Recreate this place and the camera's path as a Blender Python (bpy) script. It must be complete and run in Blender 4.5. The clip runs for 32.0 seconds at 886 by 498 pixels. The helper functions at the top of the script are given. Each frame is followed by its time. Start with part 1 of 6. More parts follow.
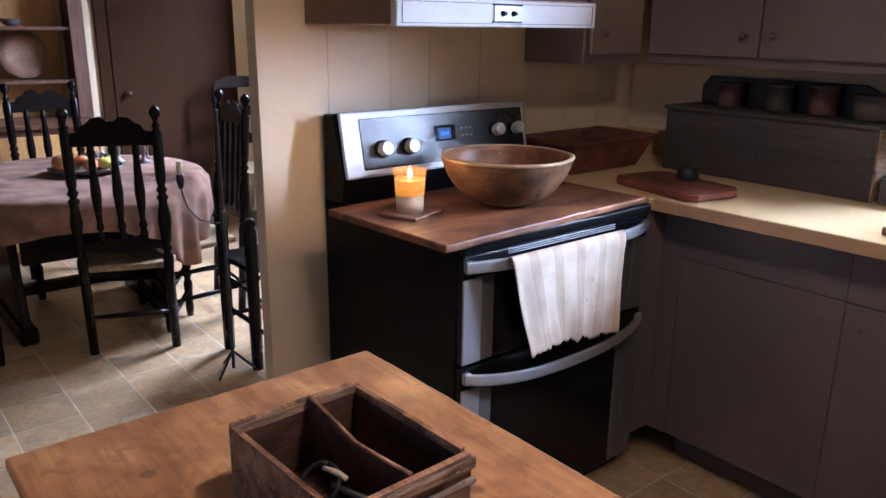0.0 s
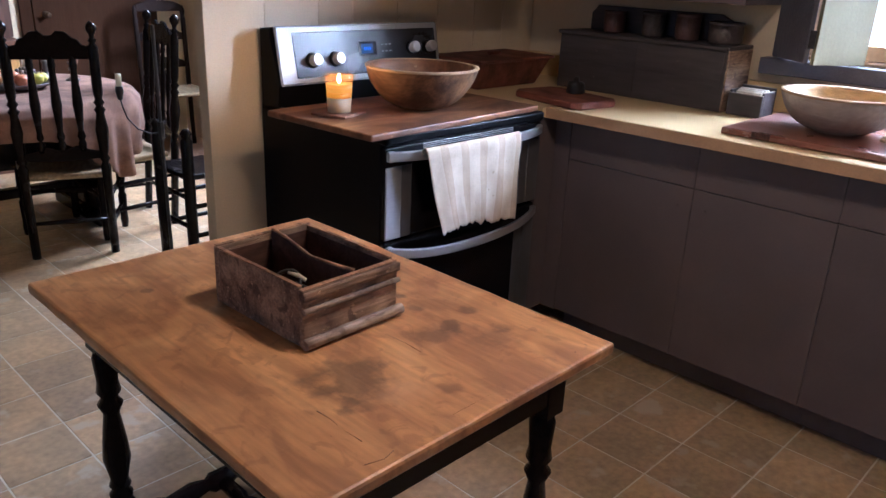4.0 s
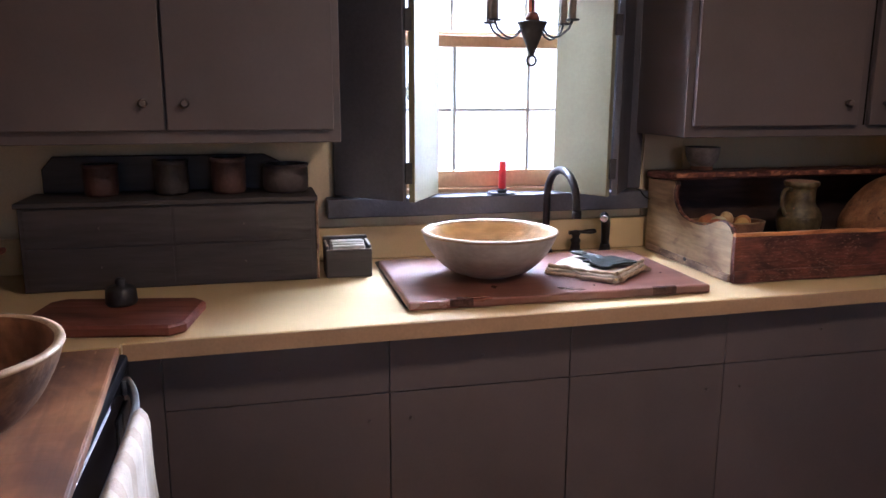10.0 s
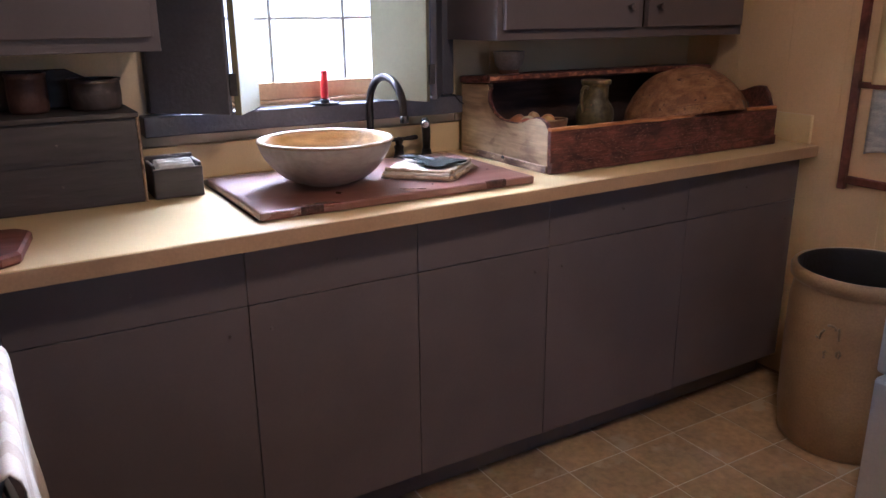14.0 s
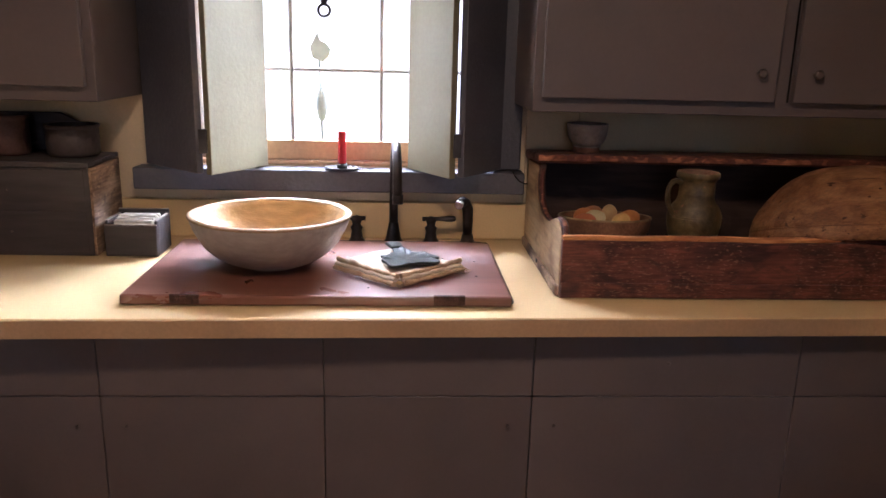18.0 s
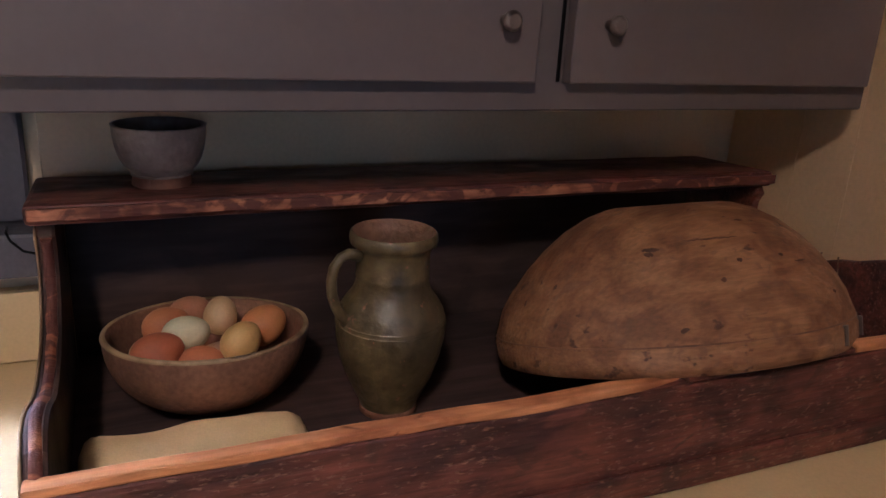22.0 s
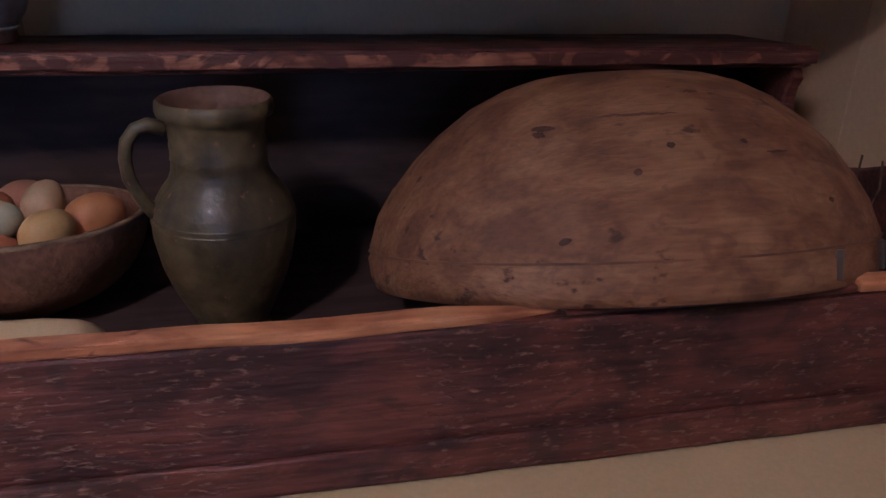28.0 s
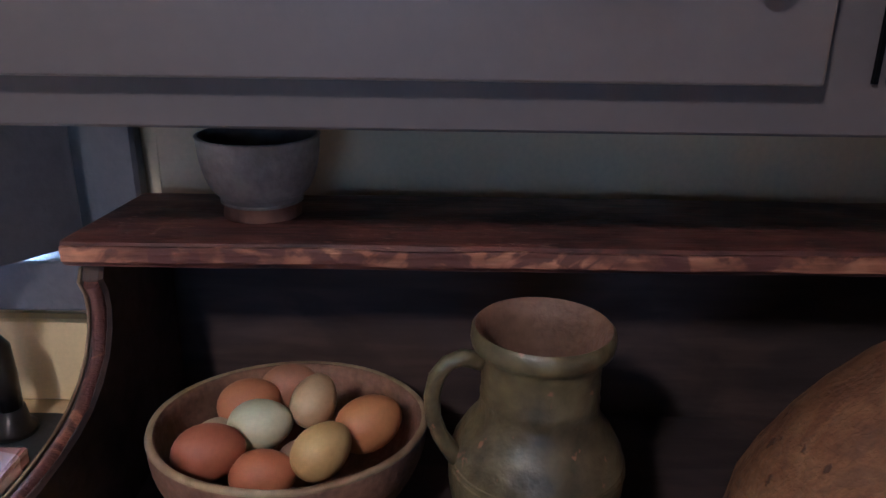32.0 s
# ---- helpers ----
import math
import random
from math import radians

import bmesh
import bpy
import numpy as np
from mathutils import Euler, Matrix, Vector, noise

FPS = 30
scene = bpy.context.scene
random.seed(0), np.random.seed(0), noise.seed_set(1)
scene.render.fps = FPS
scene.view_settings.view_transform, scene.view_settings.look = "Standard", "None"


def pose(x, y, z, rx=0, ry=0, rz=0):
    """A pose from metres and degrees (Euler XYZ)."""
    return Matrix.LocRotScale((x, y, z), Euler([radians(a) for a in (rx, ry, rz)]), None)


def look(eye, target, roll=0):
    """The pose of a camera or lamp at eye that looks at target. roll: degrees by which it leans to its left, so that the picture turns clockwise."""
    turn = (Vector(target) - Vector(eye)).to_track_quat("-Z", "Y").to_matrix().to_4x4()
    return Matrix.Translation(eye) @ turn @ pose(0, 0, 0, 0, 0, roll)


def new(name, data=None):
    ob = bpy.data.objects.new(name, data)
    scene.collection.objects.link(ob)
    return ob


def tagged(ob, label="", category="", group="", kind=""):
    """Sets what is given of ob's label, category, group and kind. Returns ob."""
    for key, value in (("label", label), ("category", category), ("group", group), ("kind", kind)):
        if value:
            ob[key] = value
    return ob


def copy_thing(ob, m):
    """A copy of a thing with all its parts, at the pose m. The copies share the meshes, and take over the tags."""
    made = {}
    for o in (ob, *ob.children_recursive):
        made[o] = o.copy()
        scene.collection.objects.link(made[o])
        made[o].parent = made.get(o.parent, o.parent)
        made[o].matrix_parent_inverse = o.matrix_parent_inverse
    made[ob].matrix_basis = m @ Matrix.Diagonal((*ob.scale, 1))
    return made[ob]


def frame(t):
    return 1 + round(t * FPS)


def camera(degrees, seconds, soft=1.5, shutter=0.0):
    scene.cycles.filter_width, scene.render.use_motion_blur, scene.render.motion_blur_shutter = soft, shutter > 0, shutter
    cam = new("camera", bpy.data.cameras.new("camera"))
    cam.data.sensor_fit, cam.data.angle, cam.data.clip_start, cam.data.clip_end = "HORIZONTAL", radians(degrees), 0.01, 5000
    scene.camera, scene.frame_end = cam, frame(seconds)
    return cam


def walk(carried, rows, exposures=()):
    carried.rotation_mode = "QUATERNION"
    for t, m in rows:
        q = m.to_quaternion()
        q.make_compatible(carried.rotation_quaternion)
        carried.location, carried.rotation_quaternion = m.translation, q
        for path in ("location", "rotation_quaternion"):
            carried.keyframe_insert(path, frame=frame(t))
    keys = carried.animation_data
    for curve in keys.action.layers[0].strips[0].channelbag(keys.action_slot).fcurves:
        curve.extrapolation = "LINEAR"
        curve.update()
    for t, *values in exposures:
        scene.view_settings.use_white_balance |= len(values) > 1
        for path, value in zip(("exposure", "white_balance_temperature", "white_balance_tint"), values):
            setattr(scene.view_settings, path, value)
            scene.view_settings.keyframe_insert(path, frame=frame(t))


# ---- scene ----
cam = camera(60.0, 32.0)
PATH = [
    (0, (0.047, 0.013, 1.421), (1.267, 1.495, 0.86), 0.7),
    (0.5, (-0.006, -0.084, 1.42), (1.245, 1.362, 0.832), 0.5),
    (1, (-0.106, -0.133, 1.436), (1.158, 1.287, 0.813), 0.4),
    (1.5, (-0.188, -0.155, 1.419), (1.077, 1.249, 0.767), 0.5),
    (2, (-0.222, -0.214, 1.405), (1.038, 1.181, 0.723), 1.0),
    (2.5, (-0.262, -0.301, 1.385), (0.985, 1.089, 0.67), 1.8),
    (4.5, (-0.227, -0.288, 1.396), (1.19, 0.957, 0.73), 2.7),
    (5, (-0.159, -0.18, 1.421), (1.323, 1.023, 0.824), 2.3),
    (5.5, (-0.021, -0.079, 1.433), (1.521, 1.079, 0.902), 1.8),
    (6, (0.083, 0.062, 1.439), (1.685, 1.155, 0.948), 1.5),
    (6.5, (0.11, 0.256, 1.454), (1.792, 1.243, 1.01), 1.3),
    (7, (0.16, 0.398, 1.468), (1.892, 1.311, 1.055), 0.9),
    (7.5, (0.223, 0.551, 1.483), (2.009, 1.362, 1.095), 0.5),
    (8, (0.259, 0.721, 1.462), (2.117, 1.357, 1.084), 0.4),
    (8.5, (0.278, 0.858, 1.473), (2.195, 1.273, 1.08), 0.4),
    (9, (0.332, 0.905, 1.436), (2.289, 1.05, 1.053), -0.1),
    (9.5, (0.4, 0.989, 1.421), (2.351, 0.785, 1.03), -0.0),
    (10, (0.398, 1.097, 1.431), (2.304, 0.644, 1.026), 0.2),
    (10.5, (0.387, 1.155, 1.425), (2.23, 0.499, 1.007), 0.5),
    (11, (0.399, 1.207, 1.418), (2.159, 0.376, 0.958), 0.9),
    (11.5, (0.385, 1.308, 1.41), (2.102, 0.398, 0.937), 0.7),
    (12, (0.402, 1.346, 1.396), (2.079, 0.374, 0.905), 0.5),
    (12.5, (0.409, 1.351, 1.383), (2.061, 0.343, 0.877), 0.2),
    (13, (0.405, 1.357, 1.382), (2.045, 0.342, 0.852), 0.0),
    (13.5, (0.413, 1.352, 1.375), (2.048, 0.346, 0.815), -0.2),
    (14, (0.412, 1.29, 1.378), (2.056, 0.314, 0.794), -0.5),
    (14.5, (0.381, 1.173, 1.389), (2.047, 0.248, 0.781), -0.6),
    (16.5, (0.433, 0.509, 1.406), (2.304, 0.115, 0.82), 0.3),
    (17, (0.442, 0.401, 1.408), (2.345, 0.137, 0.85), 1.1),
    (17.5, (0.549, 0.315, 1.428), (2.47, 0.172, 0.891), 1.3),
    (18, (0.618, 0.207, 1.43), (2.551, 0.092, 0.93), 1.5),
    (18.5, (0.762, 0.178, 1.43), (2.698, 0.017, 0.957), 1.4),
    (19, (0.969, 0.186, 1.456), (2.899, -0.087, 1.011), 1.3),
    (19.5, (1.122, 0.132, 1.462), (3.035, -0.262, 1.034), 1.2),
    (20, (1.22, 0.039, 1.508), (3.087, -0.51, 1.05), 1.8),
    (20.5, (1.382, -0.044, 1.483), (3.185, -0.766, 1.007), 2.5),
    (21, (1.529, -0.101, 1.457), (3.309, -0.875, 0.979), 2.5),
    (21.5, (1.607, -0.149, 1.439), (3.356, -0.944, 0.885), 3.0),
    (22, (1.638, -0.226, 1.416), (3.375, -1.001, 0.797), 3.3),
    (22.5, (1.672, -0.256, 1.398), (3.403, -0.979, 0.705), 3.4),
    (23, (1.707, -0.288, 1.378), (3.434, -0.946, 0.615), 3.3),
    (23.5, (1.743, -0.308, 1.368), (3.483, -0.905, 0.583), 3.1),
    (24, (1.781, -0.328, 1.38), (3.511, -0.836, 0.515), 2.5),
    (24.5, (1.781, -0.382, 1.386), (3.501, -0.766, 0.441), 1.8),
    (26.5, (1.737, -0.494, 1.299), (3.525, -0.704, 0.429), 1.1),
    (27, (1.734, -0.526, 1.3), (3.52, -0.808, 0.447), 1.2),
    (27.5, (1.732, -0.543, 1.3), (3.518, -0.909, 0.477), 1.5),
    (28, (1.73, -0.567, 1.314), (3.518, -0.972, 0.517), 1.7),
    (28.5, (1.728, -0.576, 1.331), (3.529, -0.987, 0.565), 2.0),
    (29, (1.74, -0.557, 1.341), (3.564, -0.9, 0.595), 1.7),
    (29.5, (1.785, -0.527, 1.368), (3.61, -0.777, 0.589), 1.3),
    (30, (1.801, -0.453, 1.372), (3.635, -0.738, 0.627), 2.3),
    (30.5, (1.842, -0.473, 1.372), (3.697, -0.519, 0.624), 0.7),
    (31, (1.873, -0.461, 1.365), (3.748, -0.443, 0.669), 1.1),
    (31.5, (1.914, -0.453, 1.378), (3.781, -0.441, 0.660), 1.2),
    (32, (1.940, -0.445, 1.394), (3.820, -0.441, 0.711), 0.8),
]
EXPOSURES = [(0.0, 1.0, 4550, 15), (2.5, 0.92, 4550, 14), (5.0, 0.89, 4600, 14), (6.0, 0.88, 4720, 17), (10.0, 0.95, 4700, 16), (14.0, 1.02, 4650, 17), (18.0, 0.94, 5150, 18), (19.2, 0.68, 5200, 20), (20.0, 0.58, 5000, 22), (20.6, 0.9, 5000, 20), (21.0, 1.36, 4500, 14), (23.0, 1.48, 4500, 16), (24.5, 1.48, 4250, 17), (27.0, 1.25, 4300, 20), (28.0, 1.2, 4000, 22), (29.0, 1.28, 3750, 20), (30.0, 1.55, 3700, 9), (32.0, 1.72, 3850, 6)]
walk(cam, [(t, look(eye, target, roll)) for t, eye, target, roll in PATH], EXPOSURES)

# ---- light ----
world = bpy.data.worlds.new("sky")
scene.world = world
world.use_nodes = True
wn = world.node_tree.nodes
sky = wn.new("ShaderNodeTexSky")
sky.sky_type, sky.sun_disc, sky.sun_elevation, sky.sun_rotation = "NISHITA", False, radians(35), radians(80)
world.node_tree.links.new(sky.outputs[0], wn["Background"].inputs[0])
wn["Background"].inputs[1].default_value = 0.08


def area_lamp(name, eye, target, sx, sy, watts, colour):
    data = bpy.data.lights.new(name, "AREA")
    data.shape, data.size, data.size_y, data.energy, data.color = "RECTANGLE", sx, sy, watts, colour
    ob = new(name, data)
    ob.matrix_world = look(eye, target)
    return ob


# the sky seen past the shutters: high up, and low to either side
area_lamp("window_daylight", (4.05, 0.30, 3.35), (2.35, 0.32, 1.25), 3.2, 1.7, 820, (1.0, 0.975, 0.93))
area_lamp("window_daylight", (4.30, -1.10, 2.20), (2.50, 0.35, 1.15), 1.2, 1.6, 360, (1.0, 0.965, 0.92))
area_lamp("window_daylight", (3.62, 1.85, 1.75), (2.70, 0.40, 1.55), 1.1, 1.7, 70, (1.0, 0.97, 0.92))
area_lamp("dining_window_daylight", (3.0, 3.82, 1.98), (1.55, 3.45, 0.1), 0.9, 0.6, 62, (1.0, 0.965, 0.90)).data.spread = radians(135)
# weak fill added from the unseen west side, to lift the cabinet fronts
area_lamp("west_fill", (-2.52, 0.2, 1.6), (0.0, 0.2, 1.2), 0.9, 1.1, 1.5, (1.0, 0.93, 0.86))
area_lamp("ceiling_lamp", (0.98, 0.20, 2.325), (0.98, 0.20, 0.0), 0.26, 0.12, 10.0, (1.0, 0.655, 0.365))

flame_light = bpy.data.lights.new("candle_light", "POINT")
flame_light.energy, flame_light.color, flame_light.shadow_soft_size = 0.7, (1.0, 0.50, 0.16), 0.012
new("candle_light", flame_light).location = (1.268, 1.640, 1.072)

# ---- materials ----


def mat(name, col, col2=None, rough=0.5, metal=0.0, scale=5.0, fine=70.0, bump=0.15, stretch=(1, 1, 1), speck=0.25,
        coat=0.0, vary=0.0, low=0.38, high=0.62, spec=0.5, dist=0.01, spots=None):
    """A surface with broad patches between two colours, a finer grain over them, and a fine relief."""
    m = bpy.data.materials.new(name)
    m.use_nodes = True
    nt = m.node_tree
    n, l = nt.nodes, nt.links
    b = n["Principled BSDF"]
    col2 = col2 or tuple(c * 0.8 for c in col)
    tc, mp = n.new("ShaderNodeTexCoord"), n.new("ShaderNodeMapping")
    mp.inputs["Scale"].default_value = stretch
    l.new(tc.outputs["Object"], mp.inputs["Vector"])
    if vary:
        oi, add = n.new("ShaderNodeObjectInfo"), n.new("ShaderNodeVectorMath")
        add.operation = "MULTIPLY_ADD"
        l.new(oi.outputs["Random"], add.inputs[0])
        add.inputs[1].default_value = (37, 53, 71)
        l.new(tc.outputs["Object"], add.inputs[2])
        l.new(add.outputs[0], mp.inputs["Vector"])
    big, small = n.new("ShaderNodeTexNoise"), n.new("ShaderNodeTexNoise")
    big.inputs["Scale"].default_value, big.inputs["Detail"].default_value = scale, 6
    small.inputs["Scale"].default_value, small.inputs["Detail"].default_value = fine, 4
    for node in (big, small):
        l.new(mp.outputs[0], node.inputs["Vector"])
    ramp = n.new("ShaderNodeMapRange")
    ramp.inputs[1].default_value, ramp.inputs[2].default_value = low, high
    l.new(big.outputs["Fac"], ramp.inputs[0])
    mix = n.new("ShaderNodeMix")
    mix.data_type = "RGBA"
    mix.inputs[6].default_value, mix.inputs[7].default_value = (*col, 1), (*col2, 1)
    l.new(ramp.outputs[0], mix.inputs[0])
    grain = n.new("ShaderNodeMapRange")
    grain.inputs[1].default_value, grain.inputs[2].default_value = 0.25, 0.75
    grain.inputs[3].default_value, grain.inputs[4].default_value = 1 - speck, 1 + speck
    l.new(small.outputs["Fac"], grain.inputs[0])
    out = n.new("ShaderNodeMix")
    out.data_type, out.blend_type = "RGBA", "MULTIPLY"
    out.inputs[0].default_value = 1
    l.new(mix.outputs[2], out.inputs[6])
    l.new(grain.outputs[0], out.inputs[7])
    last = out.outputs[2]
    if spots:
        sn, sr, sm = n.new("ShaderNodeTexNoise"), n.new("ShaderNodeMapRange"), n.new("ShaderNodeMix")
        sn.inputs["Scale"].default_value, sn.inputs["Detail"].default_value = spots[0], 5
        l.new(mp.outputs[0], sn.inputs["Vector"])
        sr.inputs[1].default_value, sr.inputs[2].default_value = spots[1], spots[1] + 0.06
        l.new(sn.outputs["Fac"], sr.inputs[0])
        sm.data_type = "RGBA"
        sm.inputs[7].default_value = (*spots[2], 1)
        l.new(sr.outputs[0], sm.inputs[0])
        l.new(last, sm.inputs[6])
        last = sm.outputs[2]
    if vary:
        vr = n.new("ShaderNodeMapRange")
        vr.inputs[3].default_value, vr.inputs[4].default_value = 1 - vary, 1 + vary
        l.new(oi.outputs["Random"], vr.inputs[0])
        vm = n.new("ShaderNodeMix")
        vm.data_type, vm.blend_type = "RGBA", "MULTIPLY"
        vm.inputs[0].default_value = 1
        l.new(last, vm.inputs[6])
        l.new(vr.outputs[0], vm.inputs[7])
        last = vm.outputs[2]
    l.new(last, b.inputs["Base Color"])
    rr = n.new("ShaderNodeMapRange")
    rr.inputs[3].default_value, rr.inputs[4].default_value = max(rough - 0.08, 0.02), min(rough + 0.12, 1)
    l.new(big.outputs["Fac"], rr.inputs[0])
    l.new(rr.outputs[0], b.inputs["Roughness"])
    b.inputs["Metallic"].default_value = metal
    b.inputs["Coat Weight"].default_value = coat
    b.inputs["Specular IOR Level"].default_value = spec
    if bump:
        bp = n.new("ShaderNodeBump")
        bp.inputs["Strength"].default_value, bp.inputs["Distance"].default_value = bump, dist
        l.new(small.outputs["Fac"], bp.inputs["Height"])
        l.new(bp.outputs[0], b.inputs["Normal"])
    return m


def oldwood(name, light, mid, dark, scale=8.0, along="y", rough=0.5, fibre=0.25, stains=None, chips=None, cracks=None, marks=(), patchy=None, bump=0.4, gloss=0.4, dist=0.004):
    """Worn wood or worn paint on wood: three tones in blotches, fibre along the grain, stains, chips and fine cracks."""
    m = bpy.data.materials.new(name)
    m.use_nodes = True
    nt = m.node_tree
    n, l = nt.nodes, nt.links
    b = n["Principled BSDF"]
    tc = n.new("ShaderNodeTexCoord")

    def coords(k):
        mp = n.new("ShaderNodeMapping")
        mp.inputs["Scale"].default_value = tuple(k if a == along else 1.0 for a in "xyz")
        l.new(tc.outputs["Object"], mp.inputs["Vector"])
        return mp.outputs[0]

    def noisy(sc, k, detail=6.0, twist=0.0):
        t = n.new("ShaderNodeTexNoise")
        t.inputs["Scale"].default_value, t.inputs["Detail"].default_value, t.inputs["Distortion"].default_value = sc, detail, twist
        l.new(coords(k), t.inputs["Vector"])
        return t.outputs["Fac"]

    def step(fac, a, c, lo=0.0, hi=1.0):
        r = n.new("ShaderNodeMapRange")
        r.interpolation_type = "SMOOTHSTEP"
        for i, v in ((1, a), (2, c), (3, lo), (4, hi)):
            r.inputs[i].default_value = v
        l.new(fac, r.inputs[0])
        return r.outputs[0]

    def blend(fac, under, over, mode="MIX"):
        x = n.new("ShaderNodeMix")
        x.data_type, x.blend_type = "RGBA", mode
        if isinstance(fac, float):
            x.inputs[0].default_value = fac
        else:
            l.new(fac, x.inputs[0])
        for i, v in ((6, under), (7, over)):
            if isinstance(v, tuple):
                x.inputs[i].default_value = (*v, 1)
            else:
                l.new(v, x.inputs[i])
        return x.outputs[2]

    def maths(op, a, c):
        x = n.new("ShaderNodeMath")
        x.operation = op
        for i, v in ((0, a), (1, c)):
            if isinstance(v, float):
                x.inputs[i].default_value = v
            else:
                l.new(v, x.inputs[i])
        return x.outputs[0]

    tone = noisy(scale, 0.55, 8, 0.7)
    col = blend(step(tone, 0.36, 0.52), dark, mid)
    col = blend(step(tone, 0.50, 0.70), col, light)
    grain = noisy(scale * 9, 0.10, 5, 0.3)
    col = blend(1.0, col, step(grain, 0.28, 0.72, 1 - fibre, 1 + fibre), "MULTIPLY")
    height = grain
    if stains:
        col = blend(maths("MULTIPLY", step(noisy(stains[0], 0.7, 7, 1.2), stains[1], stains[1] + 0.10), stains[3]), col, stains[2])
    wob = noisy(22.0, 1.0, 4)
    for mx, my, mr, strength, mc in marks:
        d = n.new("ShaderNodeVectorMath")
        d.operation = "DISTANCE"
        l.new(tc.outputs["Object"], d.inputs[0])
        d.inputs[1].default_value = (mx, my, 0.75)
        far = maths("ADD", d.outputs["Value"], maths("MULTIPLY", maths("SUBTRACT", wob, 0.5), mr * 2.2))
        col = blend(step(far, mr * 0.35, mr, strength, 0.0), col, mc)
    if chips:
        spot = step(noisy(chips[0], chips[3], 4), chips[1], chips[1] + (chips[4] if len(chips) > 4 else 0.05))
        if patchy:
            spot = maths("MULTIPLY", spot, step(noisy(patchy[0], 0.6, 3, 0.6), patchy[1], patchy[1] + 0.12))
        col = blend(spot, col, chips[2])
        height = maths("SUBTRACT", height, maths("MULTIPLY", spot, 0.6))
    if cracks:
        line = maths("ABSOLUTE", maths("SUBTRACT", noisy(cracks[0], cracks[2], 3, 0.5), 0.5), 0.0)
        split = maths("MULTIPLY", step(line, 0.0, cracks[1], 1.0, 0.0), step(noisy(cracks[0] * 0.6, 0.6, 2), 0.50, 0.60))
        col = blend(split, col, tuple(c * 0.22 for c in dark))
        height = maths("SUBTRACT", height, split)
    l.new(col, b.inputs["Base Color"])
    l.new(step(tone, 0.3, 0.7, rough + 0.10, max(rough - 0.08, 0.1)), b.inputs["Roughness"])
    b.inputs["Specular IOR Level"].default_value = gloss
    bp = n.new("ShaderNodeBump")
    bp.inputs["Strength"].default_value, bp.inputs["Distance"].default_value = bump, dist
    l.new(height, bp.inputs["Height"])
    l.new(bp.outputs[0], b.inputs["Normal"])
    return m


def glow(name, col, strength):
    m = bpy.data.materials.new(name)
    m.use_nodes = True
    b = m.node_tree.nodes["Principled BSDF"]
    b.inputs["Base Color"].default_value = (*col, 1)
    b.inputs["Emission Color"].default_value, b.inputs["Emission Strength"].default_value = (*col, 1), strength
    return m


def glassy(name, col=(1, 1, 1), rough=0.0):
    m = bpy.data.materials.new(name)
    m.use_nodes = True
    b = m.node_tree.nodes["Principled BSDF"]
    b.inputs["Base Color"].default_value = (*col, 1)
    b.inputs["Transmission Weight"].default_value, b.inputs["Roughness"].default_value, b.inputs["IOR"].default_value = 1, rough, 1.45
    return m


GX, GY, GZ = (0.12, 1, 1), (1, 0.12, 1), (1, 1, 0.12)  # grain along x, y or z
# south wall cream, with the warm lamp light on it mixed into the colour
WARMLIGHTCREAM = mat("cream paint with warm light", (0.73, 0.51, 0.28), (0.67, 0.46, 0.245), 0.6, scale=2.2, fine=160, bump=0.06, speck=0.05)
CREAM = mat("cream wall paint", (0.70, 0.575, 0.380), (0.635, 0.51, 0.33), 0.55, scale=2.2, fine=160, bump=0.05, speck=0.05)
# ceiling out of view, its tone set to hold down bounced light
DIMCEILING = mat("dim unseen ceiling", (0.50, 0.43, 0.33), None, 0.8, scale=2, fine=120, bump=0.1, speck=0.05)
# wall out of view, made dark so less light bounces back
DIMWALL = mat("dim unseen wall", (0.17, 0.105, 0.065), (0.13, 0.08, 0.05), 0.55, scale=3, fine=60, bump=0.1, stretch=(1, 1, 0.12), speck=0.2)
TILE = mat("slate floor tile", (0.420, 0.272, 0.137), (0.315, 0.215, 0.120), 0.38, scale=5.5, fine=45, bump=0.12, speck=0.22, vary=0.12, dist=0.004, spots=(9, 0.60, (0.42, 0.32, 0.21)))
GROUT = mat("pale grout", (0.62, 0.54, 0.42), None, 0.9, scale=9, fine=150, speck=0.15)
CAB = mat("grey-brown cabinet paint", (0.134, 0.107, 0.107), (0.113, 0.091, 0.091), 0.42, scale=3, fine=110, bump=0.025, speck=0.035, vary=0.03)
CABIN = mat("tan cabinet paint", (0.33, 0.25, 0.18), (0.28, 0.21, 0.15), 0.45, scale=4, fine=110, bump=0.05, speck=0.07)
CABTAN = mat("brown cabinet paint", (0.205, 0.148, 0.118), (0.175, 0.126, 0.10), 0.45, scale=4, fine=110, bump=0.05, speck=0.07)
KNOB = mat("dark knob", (0.13, 0.10, 0.09), None, 0.35, scale=20, speck=0.1)
LAMINATE = mat("cream laminate", (0.69, 0.525, 0.270), (0.65, 0.485, 0.245), 0.33, scale=3, fine=220, bump=0.02, speck=0.05, spots=(70, 0.765, (0.16, 0.10, 0.055)))
TRIM = mat("dark blue-grey trim paint", (0.080, 0.078, 0.096), (0.064, 0.062, 0.076), 0.45, scale=6, fine=90, speck=0.12)
SHUT = mat("grey-green shutter paint", (0.170, 0.152, 0.090), (0.150, 0.134, 0.079), 0.6, spec=0.10, scale=4, fine=90, bump=0.06, speck=0.06)
# tan edge, also darker because its face turns from the window
EDGE = mat("tan counter edge with shade", (0.46, 0.30, 0.165), (0.40, 0.255, 0.14), 0.4, scale=5, fine=150, bump=0.03, speck=0.08)
